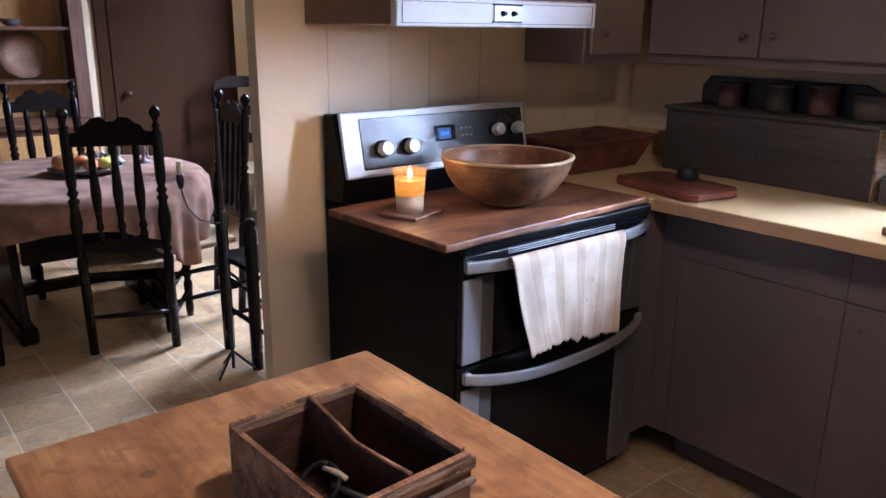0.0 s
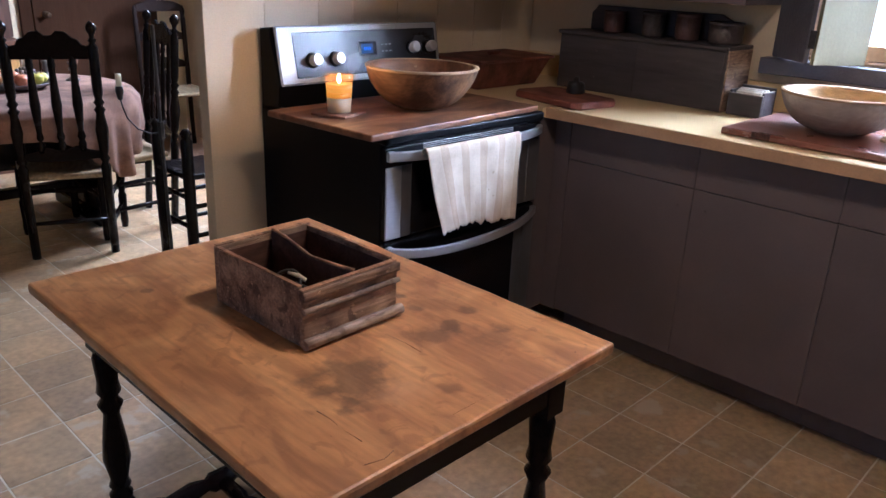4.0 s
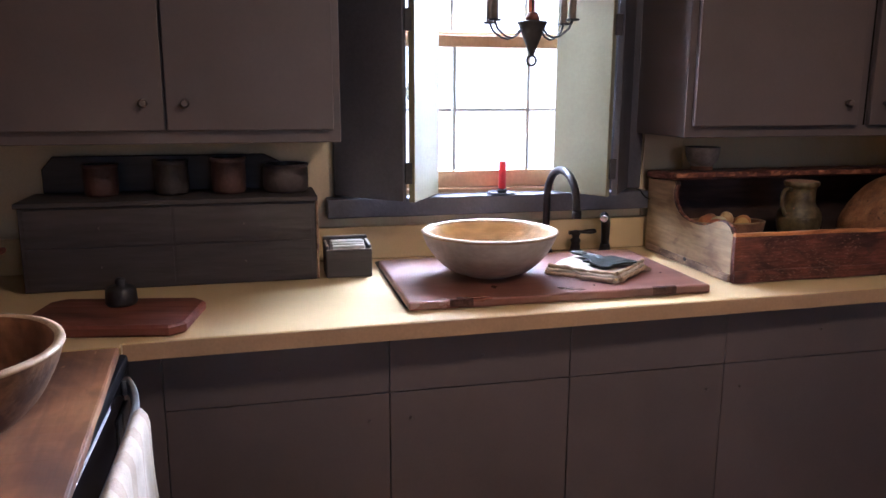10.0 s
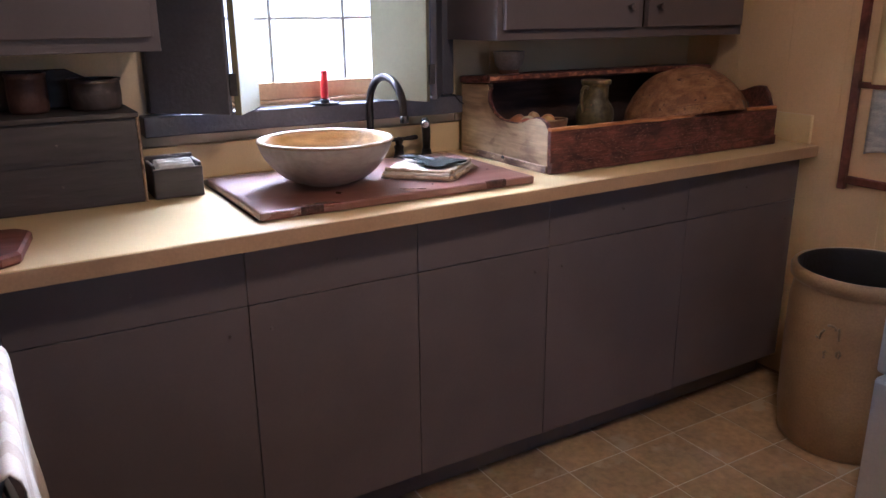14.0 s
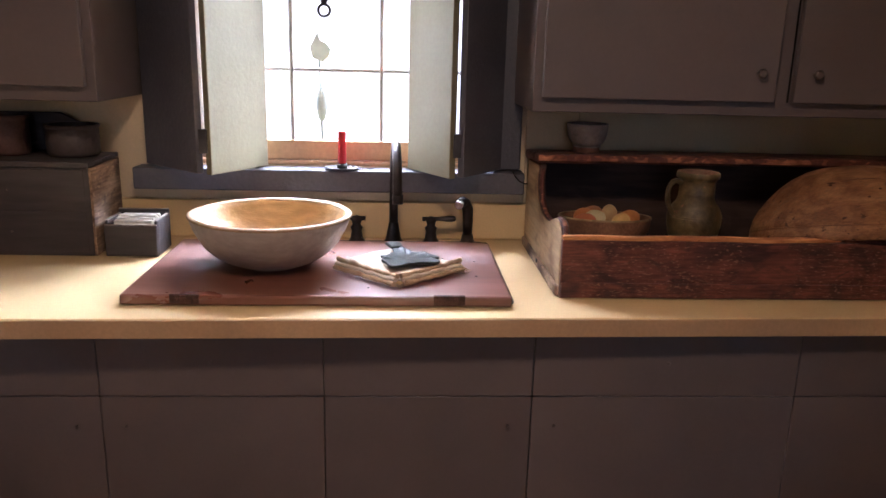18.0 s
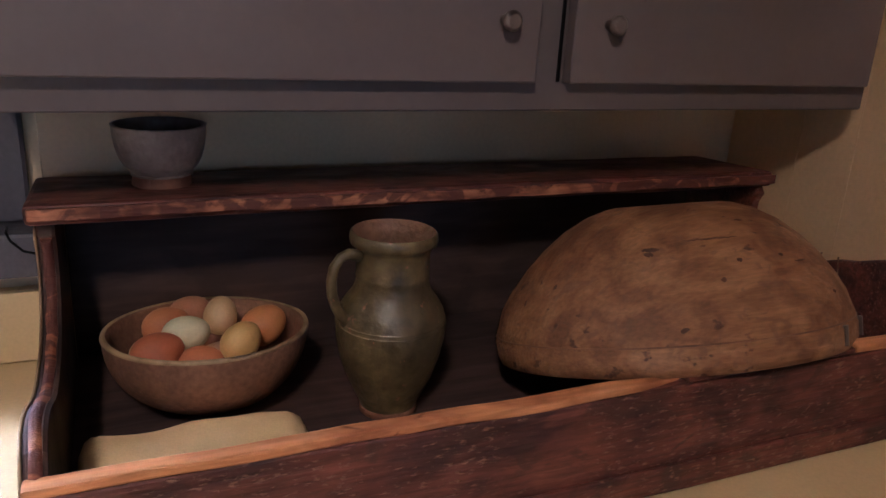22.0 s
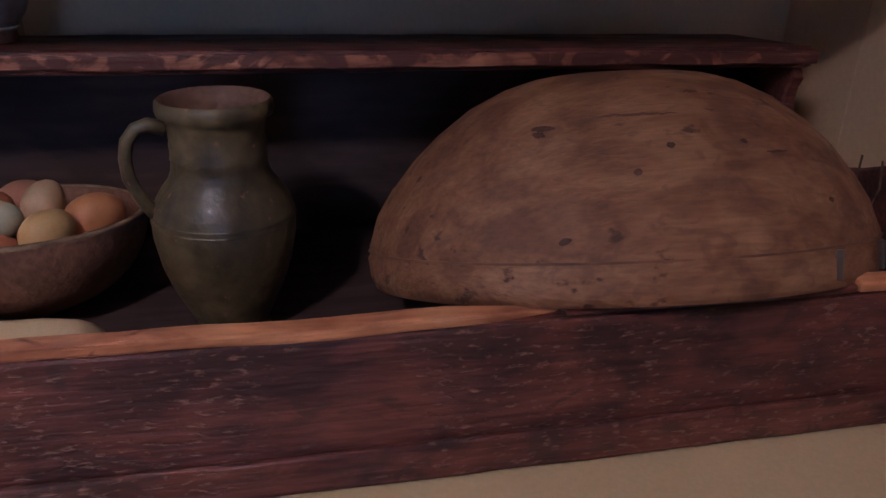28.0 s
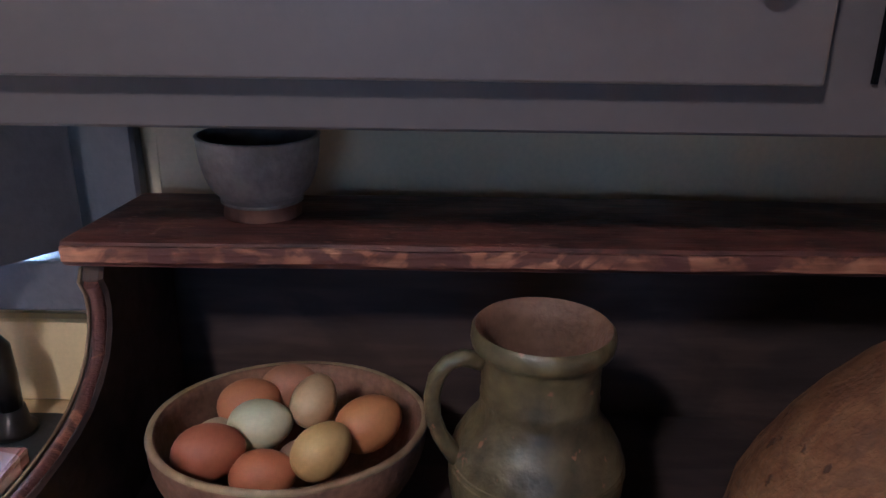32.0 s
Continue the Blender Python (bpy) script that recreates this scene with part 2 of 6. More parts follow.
SASH = mat("tan sash paint", (0.55, 0.36, 0.20), (0.48, 0.31, 0.17), 0.5, scale=6, fine=90, speck=0.1)
MUNTIN = mat("pale muntin paint", (0.62, 0.60, 0.56), None, 0.5, scale=6, fine=90, speck=0.05)
BLACK = mat("black enamel", (0.004, 0.004, 0.005), (0.005, 0.005, 0.006), 0.36, scale=8, fine=200, bump=0.02, speck=0.1, spec=0.10)
GLASSBLACK = mat("black oven glass", (0.006, 0.006, 0.008), None, 0.20, scale=5, fine=120, bump=0.0, speck=0.1, spec=0.25)
DARKSTEEL = mat("dark brushed steel", (0.20, 0.20, 0.215), (0.16, 0.16, 0.17), 0.40, metal=0.7, scale=5, fine=160, bump=0.04, stretch=(1, 1, 0.05), speck=0.05)
PANEL = mat("dark panel glass", (0.026, 0.026, 0.030), (0.020, 0.020, 0.023), 0.22, scale=5, fine=160, bump=0.01, speck=0.08, spec=0.6)
STEEL = mat("brushed steel", (0.43, 0.43, 0.45), (0.38, 0.38, 0.40), 0.42, metal=0.7, scale=5, fine=160, bump=0.04, stretch=(0.05, 1, 1), speck=0.05)
CHROME = mat("knob steel", (0.85, 0.85, 0.86), None, 0.25, metal=0.75, scale=9, speck=0.03, bump=0.0)
WHITEENAMEL = mat("white enamel", (0.45, 0.425, 0.395), (0.42, 0.395, 0.365), 0.40, scale=5, fine=120, speck=0.04, bump=0.02)
COPPER = mat("coppertone enamel", (0.19, 0.098, 0.058), (0.15, 0.08, 0.05), 0.38, scale=5, fine=120, speck=0.08, bump=0.03)
PINE = oldwood("worn pine board", (0.68, 0.368, 0.145), (0.52, 0.262, 0.100), (0.38, 0.180, 0.072), 9, "y", 0.36, 0.14, stains=(23, 0.56, (0.26, 0.115, 0.048), 0.40), chips=(60, 0.70, (0.12, 0.055, 0.028), 0.8, 0.08), marks=((0.245, 0.212, 0.090, 0.65, (0.090, 0.054, 0.042)), (0.46, 0.25, 0.05, 0.6, (0.11, 0.05, 0.028)), (0.55, 0.17, 0.07, 0.45, (0.13, 0.06, 0.033)), (0.29, 0.12, 0.06, 0.4, (0.55, 0.29, 0.14)), (0.515, 0.247, 0.030, 0.75, (0.095, 0.042, 0.026)), (0.533, 0.413, 0.018, 0.7, (0.09, 0.045, 0.03)), (0.52, 0.345, 0.026, 0.55, (0.10, 0.055, 0.04)), (0.577, 0.182, 0.036, 0.6, (0.12, 0.055, 0.033)), (0.589, 0.272, 0.024, 0.65, (0.10, 0.045, 0.028)), (0.162, 0.755, 0.014, 0.6, (0.11, 0.05, 0.028)), (0.35, 0.09, 0.03, 0.45, (0.14, 0.065, 0.035))), bump=0.25, dist=0.002, gloss=0.55)
COVER = oldwood("stove cover board", (0.290, 0.135, 0.055), (0.180, 0.079, 0.034), (0.085, 0.036, 0.018), 6, "x", 0.45, 0.20, stains=(7, 0.58, (0.10, 0.042, 0.02), 0.6), chips=(40, 0.70, (0.32, 0.19, 0.10), 0.5), bump=0.25)
SINKBOARD = oldwood("red-brown painted board", (0.215, 0.088, 0.060), (0.172, 0.069, 0.047), (0.125, 0.049, 0.034), 3, "y", 0.31, 0.10, stains=(5, 0.56, (0.11, 0.048, 0.038), 0.3), bump=0.12, gloss=0.95)
DARKWOOD = mat("black-stained turned wood", (0.007, 0.0055, 0.0055), (0.010, 0.007, 0.006), 0.22, spec=0.13, scale=9, fine=60, bump=0.1, speck=0.3, dist=0.003)
BOXBEAD = oldwood("rubbed grey bead", (0.42, 0.335, 0.265), (0.30, 0.225, 0.170), (0.15, 0.105, 0.080), 24, "x", 0.6, 0.24, stains=(30, 0.57, (0.10, 0.07, 0.055), 0.6), bump=0.5)
BOXEDGE = oldwood("rubbed box edge", (0.50, 0.28, 0.155), (0.36, 0.190, 0.105), (0.13, 0.070, 0.042), 20, "y", 0.6, 0.26, stains=(13, 0.55, (0.07, 0.04, 0.028), 0.7), bump=0.5)
OLDBOX = oldwood("weathered box wood", (0.40, 0.275, 0.175), (0.26, 0.172, 0.112), (0.125, 0.078, 0.055), 16, "x", 0.7, 0.28, stains=(21, 0.58, (0.075, 0.045, 0.033), 0.7), chips=(110, 0.62, (0.42, 0.29, 0.18), 0.45), bump=0.7)
# red-brown box inside, with the shade between the boards in the colour
BOXSHADE = oldwood("shaded box inside", (0.125, 0.060, 0.038), (0.080, 0.040, 0.028), (0.045, 0.024, 0.019), 12, "x", 0.7, 0.25, bump=0.4)
DESK = mat("dark grey-blue milk paint", (0.060, 0.052, 0.054), (0.045, 0.036, 0.036), 0.6, scale=7, fine=60, bump=0.3, stretch=GY, speck=0.25)
REDWOOD = oldwood("red-brown milk paint", (0.235, 0.080, 0.048), (0.165, 0.055, 0.035), (0.090, 0.033, 0.024), 5, "y", 0.6, 0.18, stains=(9, 0.62, (0.06, 0.025, 0.018), 0.35), bump=0.4)
TRAYWOOD = oldwood("crackled dark red paint", (0.178, 0.061, 0.039), (0.115, 0.039, 0.028), (0.054, 0.021, 0.018), 19, "y", 0.5, 0.34, stains=(23, 0.54, (0.055, 0.026, 0.020), 0.7), chips=(270, 0.555, (0.255, 0.133, 0.082), 0.32, 0.20), patchy=(9, 0.42), bump=0.6)
# brown inner boards, darkened for the shade inside the rack
TRAYSHADE = oldwood("inner boards with shade", (0.090, 0.055, 0.045), (0.060, 0.037, 0.032), (0.038, 0.025, 0.024), 7, "y", 0.7, 0.25, stains=(6, 0.58, (0.03, 0.02, 0.019), 0.6), bump=0.3)
WORN = oldwood("bare worn wood", (0.66, 0.33, 0.135), (0.53, 0.235, 0.092), (0.34, 0.130, 0.055), 14, "y", 0.6, 0.20, stains=(22, 0.64, (0.11, 0.040, 0.025), 0.85), bump=0.5, gloss=0.12)
CHIPPED = oldwood("chipped paint edge", (0.50, 0.225, 0.115), (0.32, 0.130, 0.068), (0.13, 0.045, 0.028), 22, "y", 0.6, 0.30, stains=(31, 0.425, (0.090, 0.030, 0.024), 0.92), bump=0.6)
ENDWOOD = oldwood("pale end board", (0.46, 0.345, 0.195), (0.36, 0.255, 0.140), (0.20, 0.125, 0.070), 9, "x", 0.6, 0.20, stains=(10, 0.60, (0.15, 0.085, 0.05), 0.6), bump=0.3)
BOWLW = oldwood("turned bowl wood", (0.240, 0.130, 0.058), (0.145, 0.074, 0.033), (0.066, 0.031, 0.016), 11, "y", 0.5, 0.22, stains=(8, 0.60, (0.075, 0.036, 0.02), 0.55), bump=0.25)
DOME = oldwood("old dough bowl wood", (0.335, 0.168, 0.070), (0.250, 0.117, 0.048), (0.175, 0.078, 0.035), 27, "y", 0.62, 0.16, stains=(45, 0.55, (0.15, 0.075, 0.042), 0.5), chips=(75, 0.60, (0.085, 0.036, 0.021), 0.55, 0.10), patchy=(8, 0.42), bump=0.6)
PALEBOWL = mat("whitewashed bowl", (0.40, 0.345, 0.31), (0.30, 0.25, 0.215), 0.55, scale=6, fine=70, bump=0.2, stretch=(1, 0.4, 1), speck=0.15)
PLATEWOOD = mat("brown turned plate", (0.36, 0.20, 0.125), (0.26, 0.14, 0.085), 0.6, scale=7, fine=60, bump=0.2, speck=0.2)
# paler wood tone for the light that catches the bowl rims
LITRIM = mat("lit bowl rim", (0.42, 0.29, 0.16), (0.33, 0.22, 0.12), 0.5, scale=20, fine=90, bump=0.2, speck=0.15)
BOWLIN = mat("bowl inside wood", (0.47, 0.31, 0.14), (0.37, 0.235, 0.10), 0.5, scale=6, fine=60, bump=0.2, stretch=(1, 0.3, 1), speck=0.2)
CLAYBOWL = mat("grey-brown clay", (0.28, 0.142, 0.084), (0.18, 0.093, 0.057), 0.7, scale=14, fine=150, bump=0.25, speck=0.25)
JUG = mat("olive green glaze", (0.140, 0.105, 0.045), (0.072, 0.054, 0.028), 0.38, scale=13, fine=70, bump=0.5, speck=0.45, coat=0.10, dist=0.004, spots=(80, 0.665, (0.28, 0.13, 0.075)))
JUGMOUTH = mat("brown jug mouth", (0.21, 0.115, 0.072), (0.14, 0.078, 0.048), 0.6, scale=14, fine=110, bump=0.3, speck=0.2)
CLAYIN = mat("bare red clay", (0.27, 0.13, 0.078), (0.20, 0.095, 0.058), 0.7, scale=14, fine=110, bump=0.3, speck=0.2)
CUPGLAZE = mat("pale grey-brown cup glaze", (0.36, 0.30, 0.265), (0.23, 0.19, 0.17), 0.5, scale=16, fine=110, bump=0.2, speck=0.2, spots=(24, 0.70, (0.09, 0.07, 0.065)))
CUP = mat("grey-brown cup glaze", (0.16, 0.13, 0.12), (0.11, 0.09, 0.085), 0.5, scale=20, fine=110, bump=0.2, speck=0.2)
CROCKERY = mat("salt-glazed stoneware", (0.35, 0.222, 0.110), (0.255, 0.158, 0.078), 0.35, scale=5, fine=140, bump=0.15, speck=0.12, dist=0.003, spots=(30, 0.74, (0.16, 0.10, 0.055)))
CROCKIN = mat("dark crock glaze", (0.012, 0.010, 0.011), None, 0.4, scale=8, speck=0.2)
BLUEMARK = mat("dark brushed mark", (0.20, 0.145, 0.09), None, 0.5, scale=30, speck=0.4)
LINEN = mat("cream linen", (0.80, 0.62, 0.345), (0.71, 0.54, 0.29), 0.95, scale=14, fine=420, bump=0.2, speck=0.06, dist=0.002)
TOWELW = mat("white towel cotton", (0.60, 0.525, 0.425), (0.51, 0.435, 0.34), 0.95, scale=14, fine=420, bump=0.4, speck=0.15, dist=0.002, spots=(38, 0.685, (0.36, 0.29, 0.21)))
FRAYED = mat("frayed tan cotton", (0.50, 0.38, 0.245), (0.36, 0.26, 0.165), 0.95, scale=40, fine=420, bump=0.5, speck=0.3, dist=0.002)
TOWELS = mat("tan towel stripe", (0.50, 0.405, 0.30), (0.43, 0.34, 0.25), 0.95, scale=14, fine=420, bump=0.4, speck=0.15, dist=0.002)
CLOTH = mat("dusty brown tablecloth", (0.285, 0.155, 0.103), (0.150, 0.080, 0.054), 0.95, scale=9, fine=260, bump=0.5, speck=0.25, dist=0.003)
RUSH = mat("rush seat", (0.40, 0.30, 0.17), (0.30, 0.21, 0.11), 0.8, scale=9, fine=70, bump=0.5, stretch=(1, 0.2, 1), speck=0.35)
BRASS = mat("dull brass", (0.13, 0.085, 0.045), (0.09, 0.06, 0.035), 0.38, metal=0.6, scale=12, speck=0.2, bump=0.05)
PEWTER = mat("dull pewter", (0.16, 0.15, 0.14), (0.11, 0.10, 0.095), 0.45, metal=0.5, scale=14, speck=0.2, bump=0.1)
BRONZE = mat("oil-rubbed bronze", (0.030, 0.024, 0.022), None, 0.32, metal=0.6, scale=12, speck=0.2, bump=0.05)
SINKBLACK = mat("black sink composite", (0.020, 0.020, 0.023), (0.028, 0.027, 0.029), 0.45, scale=14, fine=200, bump=0.05, speck=0.2)
IRON = mat("blackened tin", (0.030, 0.028, 0.030), (0.045, 0.04, 0.04), 0.5, metal=0.4, scale=14, speck=0.25)
REDWAX = mat("red wax", (0.55, 0.02, 0.02), (0.48, 0.015, 0.02), 0.4, scale=12, speck=0.08, bump=0.05)
ORANGEWAX = mat("burnt orange candle sleeve", (0.55, 0.13, 0.04), None, 0.5, scale=12, speck=0.1)
TANWAX = mat("tan candle sleeve", (0.30, 0.24, 0.19), (0.22, 0.17, 0.14), 0.6, scale=14, speck=0.25)
DOORBROWN = mat("brown door paint", (0.046, 0.021, 0.0105), (0.038, 0.017, 0.009), 0.7, spec=0.04, scale=3, fine=90, bump=0.06, stretch=GZ, speck=0.1)
DARKBROWN = mat("dark brown chair wood", (0.019, 0.011, 0.009), (0.014, 0.009, 0.007), 0.7, spec=0.1, scale=7, fine=60, bump=0.15, speck=0.2)
HUTCH = mat("hutch red-brown wood", (0.15, 0.065, 0.035), (0.10, 0.043, 0.025), 0.5, scale=6, fine=60, bump=0.25, stretch=GZ, speck=0.3)
HUTCHBACK = mat("mustard hutch back", (0.62, 0.34, 0.10), (0.50, 0.27, 0.08), 0.6, scale=5, fine=70, bump=0.2, stretch=GZ, speck=0.2)
FRIDGE = mat("stainless refrigerator", (0.55, 0.56, 0.58), (0.50, 0.51, 0.53), 0.35, metal=0.9, scale=4, fine=160, bump=0.02, speck=0.04)
DARKCHIP = mat("bare dark wood", (0.045, 0.026, 0.022), (0.085, 0.045, 0.036), 0.7, scale=40, fine=120, bump=0.5, speck=0.4, spec=0.15)
RUBBED = mat("rubbed grey wood", (0.36, 0.31, 0.26), (0.24, 0.20, 0.17), 0.6, scale=25, fine=120, bump=0.2, speck=0.25)
GREENGLAZE = mat("dark green glaze", (0.018, 0.021, 0.017), (0.034, 0.036, 0.030), 0.36, spec=0.3, scale=14, speck=0.3)
# pale grey for the window reflected in the dish's dark glaze
GREYSHEEN = mat("pale grey window sheen", (0.30, 0.305, 0.28), (0.20, 0.21, 0.19), 0.3, scale=16, fine=90, bump=0.1, speck=0.25, coat=0.2)
STAKE = mat("weathered grey garden wood", (0.060, 0.064, 0.054), (0.048, 0.052, 0.044), 0.8, scale=9, fine=80, speck=0.2)
PAPER = mat("folded paper goods", (0.62, 0.58, 0.50), None, 0.8, scale=20, speck=0.1)
PLAID = mat("grey plaid cloth", (0.36, 0.35, 0.36), (0.52, 0.49, 0.46), 0.95, scale=22, fine=240, speck=0.3, stretch=(1, 1, 3))
GLASS = glassy("window glass")
JARGLASS = mat("jar glass", (0.9, 0.9, 0.88), None, 0.05, scale=9, bump=0.0, speck=0.02)
JARGLASS.node_tree.nodes["Principled BSDF"].inputs["Alpha"].default_value = 0.18
# amber tint puts the flame's light into the clear jar glass
CANDLEGLASS = mat("amber-lit jar glass", (0.85, 0.42, 0.10), None, 0.05, scale=9, bump=0.0, speck=0.02)
CANDLEGLASS.node_tree.nodes["Principled BSDF"].inputs["Alpha"].default_value = 0.16
WAX = mat("ivory candle wax", (0.75, 0.66, 0.50), None, 0.5, scale=10, speck=0.04, bump=0.02)
FLAME = glow("candle flame", (1.0, 0.50, 0.12), 60.0)
# wax emission replaces flame light shining through it
WAXGLOW = glow("glowing wax", (1.0, 0.34, 0.025), 0.60)
WAXGLOW.node_tree.nodes["Principled BSDF"].inputs["Base Color"].default_value = (0.10, 0.02, 0.004, 1)
AMBERGLOW = glow("amber flame glow", (1.0, 0.33, 0.012), 0.45)
AMBERGLOW.node_tree.nodes["Principled BSDF"].inputs["Base Color"].default_value = (0.30, 0.08, 0.02, 1)
DISPLAY = glow("range display", (0.010, 0.035, 0.12), 0.35)
DIGIT = glow("blue digits", (0.06, 0.22, 0.75), 0.4)
OUTSIDE = glow("overcast brightness", (1.0, 0.945, 0.90), 1.40)
OUTSIDE.node_tree.nodes["Principled BSDF"].inputs["Base Color"].default_value = (0.02, 0.02, 0.02, 1)
OUTSIDE.node_tree.nodes["Principled BSDF"].inputs["Specular IOR Level"].default_value = 0
LAWN = mat("grass", (0.06, 0.09, 0.03), (0.09, 0.10, 0.04), 0.9, scale=2, fine=40, bump=0.5, speck=0.4)

# ---- mesh helpers ----


def bx(bm, x0, x1, y0, y1, z0, z1, bev=0.003, seg=1):
    m = Matrix.Translation(((x0 + x1) / 2, (y0 + y1) / 2, (z0 + z1) / 2)) @ Matrix.Diagonal((x1 - x0, y1 - y0, z1 - z0, 1))
    vs = bmesh.ops.create_cube(bm, size=1, matrix=m)["verts"]
    if bev:
        es = list({e for v in vs for e in v.link_edges})
        bmesh.ops.bevel(bm, geom=es, offset=bev, segments=seg, affect="EDGES", profile=0.5)
    return bm


def box(x0, x1, y0, y1, z0, z1, bev=0.003, seg=1):
    return bx(bmesh.new(), x0, x1, y0, y1, z0, z1, bev, seg)


def lathe(prof, seg=32, at=(0, 0, 0), sx=1.0, sy=1.0, bm=None, wob=0.0):
    """Turns a profile of (radius, height) round the upright axis."""
    bm = bm or bmesh.new()
    rings = []
    for r, z in prof:
        if r <= 1e-6:
            rings.append([bm.verts.new((at[0], at[1], at[2] + z))])
        else:
            ring = []
            for k in range(seg):
                a = 2 * math.pi * k / seg
                w = 1 + wob * noise.noise((math.cos(a) * 1.3 + 7 * r, math.sin(a) * 1.3, z * 9))
                ring.append(bm.verts.new((at[0] + r * sx * w * math.cos(a), at[1] + r * sy * w * math.sin(a), at[2] + z)))
            rings.append(ring)
    for a, b in zip(rings, rings[1:]):
        for k in range(seg):
            j = (k + 1) % seg
            if len(a) == 1 and len(b) == 1:
                continue
            if len(a) == 1:
                f = bm.faces.new((a[0], b[j], b[k]))
            elif len(b) == 1:
                f = bm.faces.new((a[k], a[j], b[0]))
            else:
                f = bm.faces.new((a[k], a[j], b[j], b[k]))
            f.smooth = True
    bmesh.ops.recalc_face_normals(bm, faces=bm.faces)
    return bm


def turned(p0, p1, prof, seg=14, bm=None):
    """Turns a profile of (share of the length, radius) round the line from p0 to p1, closed at both ends."""
    bm = bm or bmesh.new()
    p0, p1 = Vector(p0), Vector(p1)
    q = (p1 - p0).to_track_quat("Z", "Y")
    rings = []
    for s, r in prof:
        c = p0.lerp(p1, s)
        rings.append([bm.verts.new(c + q @ Vector((r * math.cos(2 * math.pi * k / seg), r * math.sin(2 * math.pi * k / seg), 0))) for k in range(seg)])
    for a, b in zip(rings, rings[1:]):
        for k in range(seg):
            bm.faces.new((a[k], a[(k + 1) % seg], b[(k + 1) % seg], b[k])).smooth = True
    bm.faces.new(list(reversed(rings[0])))
    bm.faces.new(rings[-1])
    return bm


def rod(p0, p1, r, seg=12, bm=None):
    return turned(p0, p1, [(0, r * 0.9), (0.004, r), (0.996, r), (1, r * 0.9)], seg, bm)


def tube(points, radii, seg=12, bm=None):
    """A pipe through points."""
    bm = bm or bmesh.new()
    pts = [Vector(p) for p in points]
    radii = radii if hasattr(radii, "__len__") else [radii] * len(pts)
    rings, side = [], None
    for i, p in enumerate(pts):
        d = (pts[min(i + 1, len(pts) - 1)] - pts[max(i - 1, 0)]).normalized()
        side = side or d.orthogonal()
        u = (side - d * side.dot(d)).normalized()
        side = u
        v = d.cross(u)
        rings.append([bm.verts.new(p + radii[i] * (u * math.cos(2 * math.pi * k / seg) + v * math.sin(2 * math.pi * k / seg))) for k in range(seg)])
    for a, b in zip(rings, rings[1:]):
        for k in range(seg):
            bm.faces.new((a[k], a[(k + 1) % seg], b[(k + 1) % seg], b[k])).smooth = True
    bm.faces.new(list(reversed(rings[0])))
    bm.faces.new(rings[-1])
    return bm


def plate(outline, plane, d0, d1, bev=0.002, bm=None):
    """A flat board cut to an outline; plane 'x', 'y' or 'z' names the axis it is thick along, from d0 to d1."""
    bm = bm or bmesh.new()

    def put(u, v, d):
        return {"x": (d, u, v), "y": (u, d, v), "z": (u, v, d)}[plane]

    lo = [bm.verts.new(put(u, v, d0)) for u, v in outline]
    hi = [bm.verts.new(put(u, v, d1)) for u, v in outline]
    n = len(lo)
    fs = [bm.faces.new(lo), bm.faces.new(hi)]
    for k in range(n):
        fs.append(bm.faces.new((lo[k], lo[(k + 1) % n], hi[(k + 1) % n], hi[k])))
    bmesh.ops.recalc_face_normals(bm, faces=fs)
    if bev:
        bmesh.ops.bevel(bm, geom=list({e for f in fs[:2] for e in f.edges}), offset=bev, segments=1, affect="EDGES")
    return bm


def worn(x0, x1, y0, y1, z0, z1, amount=0.0025, step=0.025, bev=0.004, seed=0):
    """A board with slightly uneven faces and softened edges."""
    bm = bmesh.new()
    bx(bm, x0, x1, y0, y1, z0, z1, bev, 2)
    longest = max(x1 - x0, y1 - y0)
    cuts = min(int(longest / step), 40)
    if cuts > 1:
        ax = 0 if x1 - x0 >= y1 - y0 else 1
        lo, hi = ((x0, x1), (y0, y1))[ax]
        for k in range(1, cuts):
            co, no = [0, 0, 0], [0, 0, 0]
            co[ax], no[ax] = lo + (hi - lo) * k / cuts, 1
            bmesh.ops.bisect_plane(bm, geom=bm.verts[:] + bm.edges[:] + bm.faces[:], plane_co=co, plane_no=no)
    for v in bm.verts:
        d = noise.noise_vector(v.co * 14 + Vector((seed, seed * 2, 3)))
        v.co += d * amount
    return bm


def surface(nu, nv, fn, thick=0.0, bm=None):
    """A sheet fn(u, v) over the unit square, given a thickness along its normals."""
    bm = bm or bmesh.new()
    g = [[bm.verts.new(fn(i / nu, j / nv)) for j in range(nv + 1)] for i in range(nu + 1)]
    for i in range(nu):
        for j in range(nv):
            bm.faces.new((g[i][j], g[i + 1][j], g[i + 1][j + 1], g[i][j + 1])).smooth = True
    if thick:
        bm.normal_update()
        bmesh.ops.solidify(bm, geom=bm.faces[:], thickness=thick)
        for f in bm.faces:
            f.smooth = True
    return bm


def mesh(name, bm, material):
    me = bpy.data.meshes.new(name)
    bm.to_mesh(me)
    bm.free()
    me.materials.append(material)
    return me


def part(name, bm, material, parent, label=""):
    ob = new(name, bm if isinstance(bm, bpy.types.Mesh) else mesh(name, bm, material))
    ob.parent = parent
    return tagged(ob, label)


def thing(name, label, category, x=0, y=0, z=0, rz=0, group="", rx=0, ry=0):
    ob = new(name)
    ob.empty_display_size = 0.05
    ob.matrix_world = pose(x, y, z, rx, ry, rz)
    return tagged(ob, label, category, group)


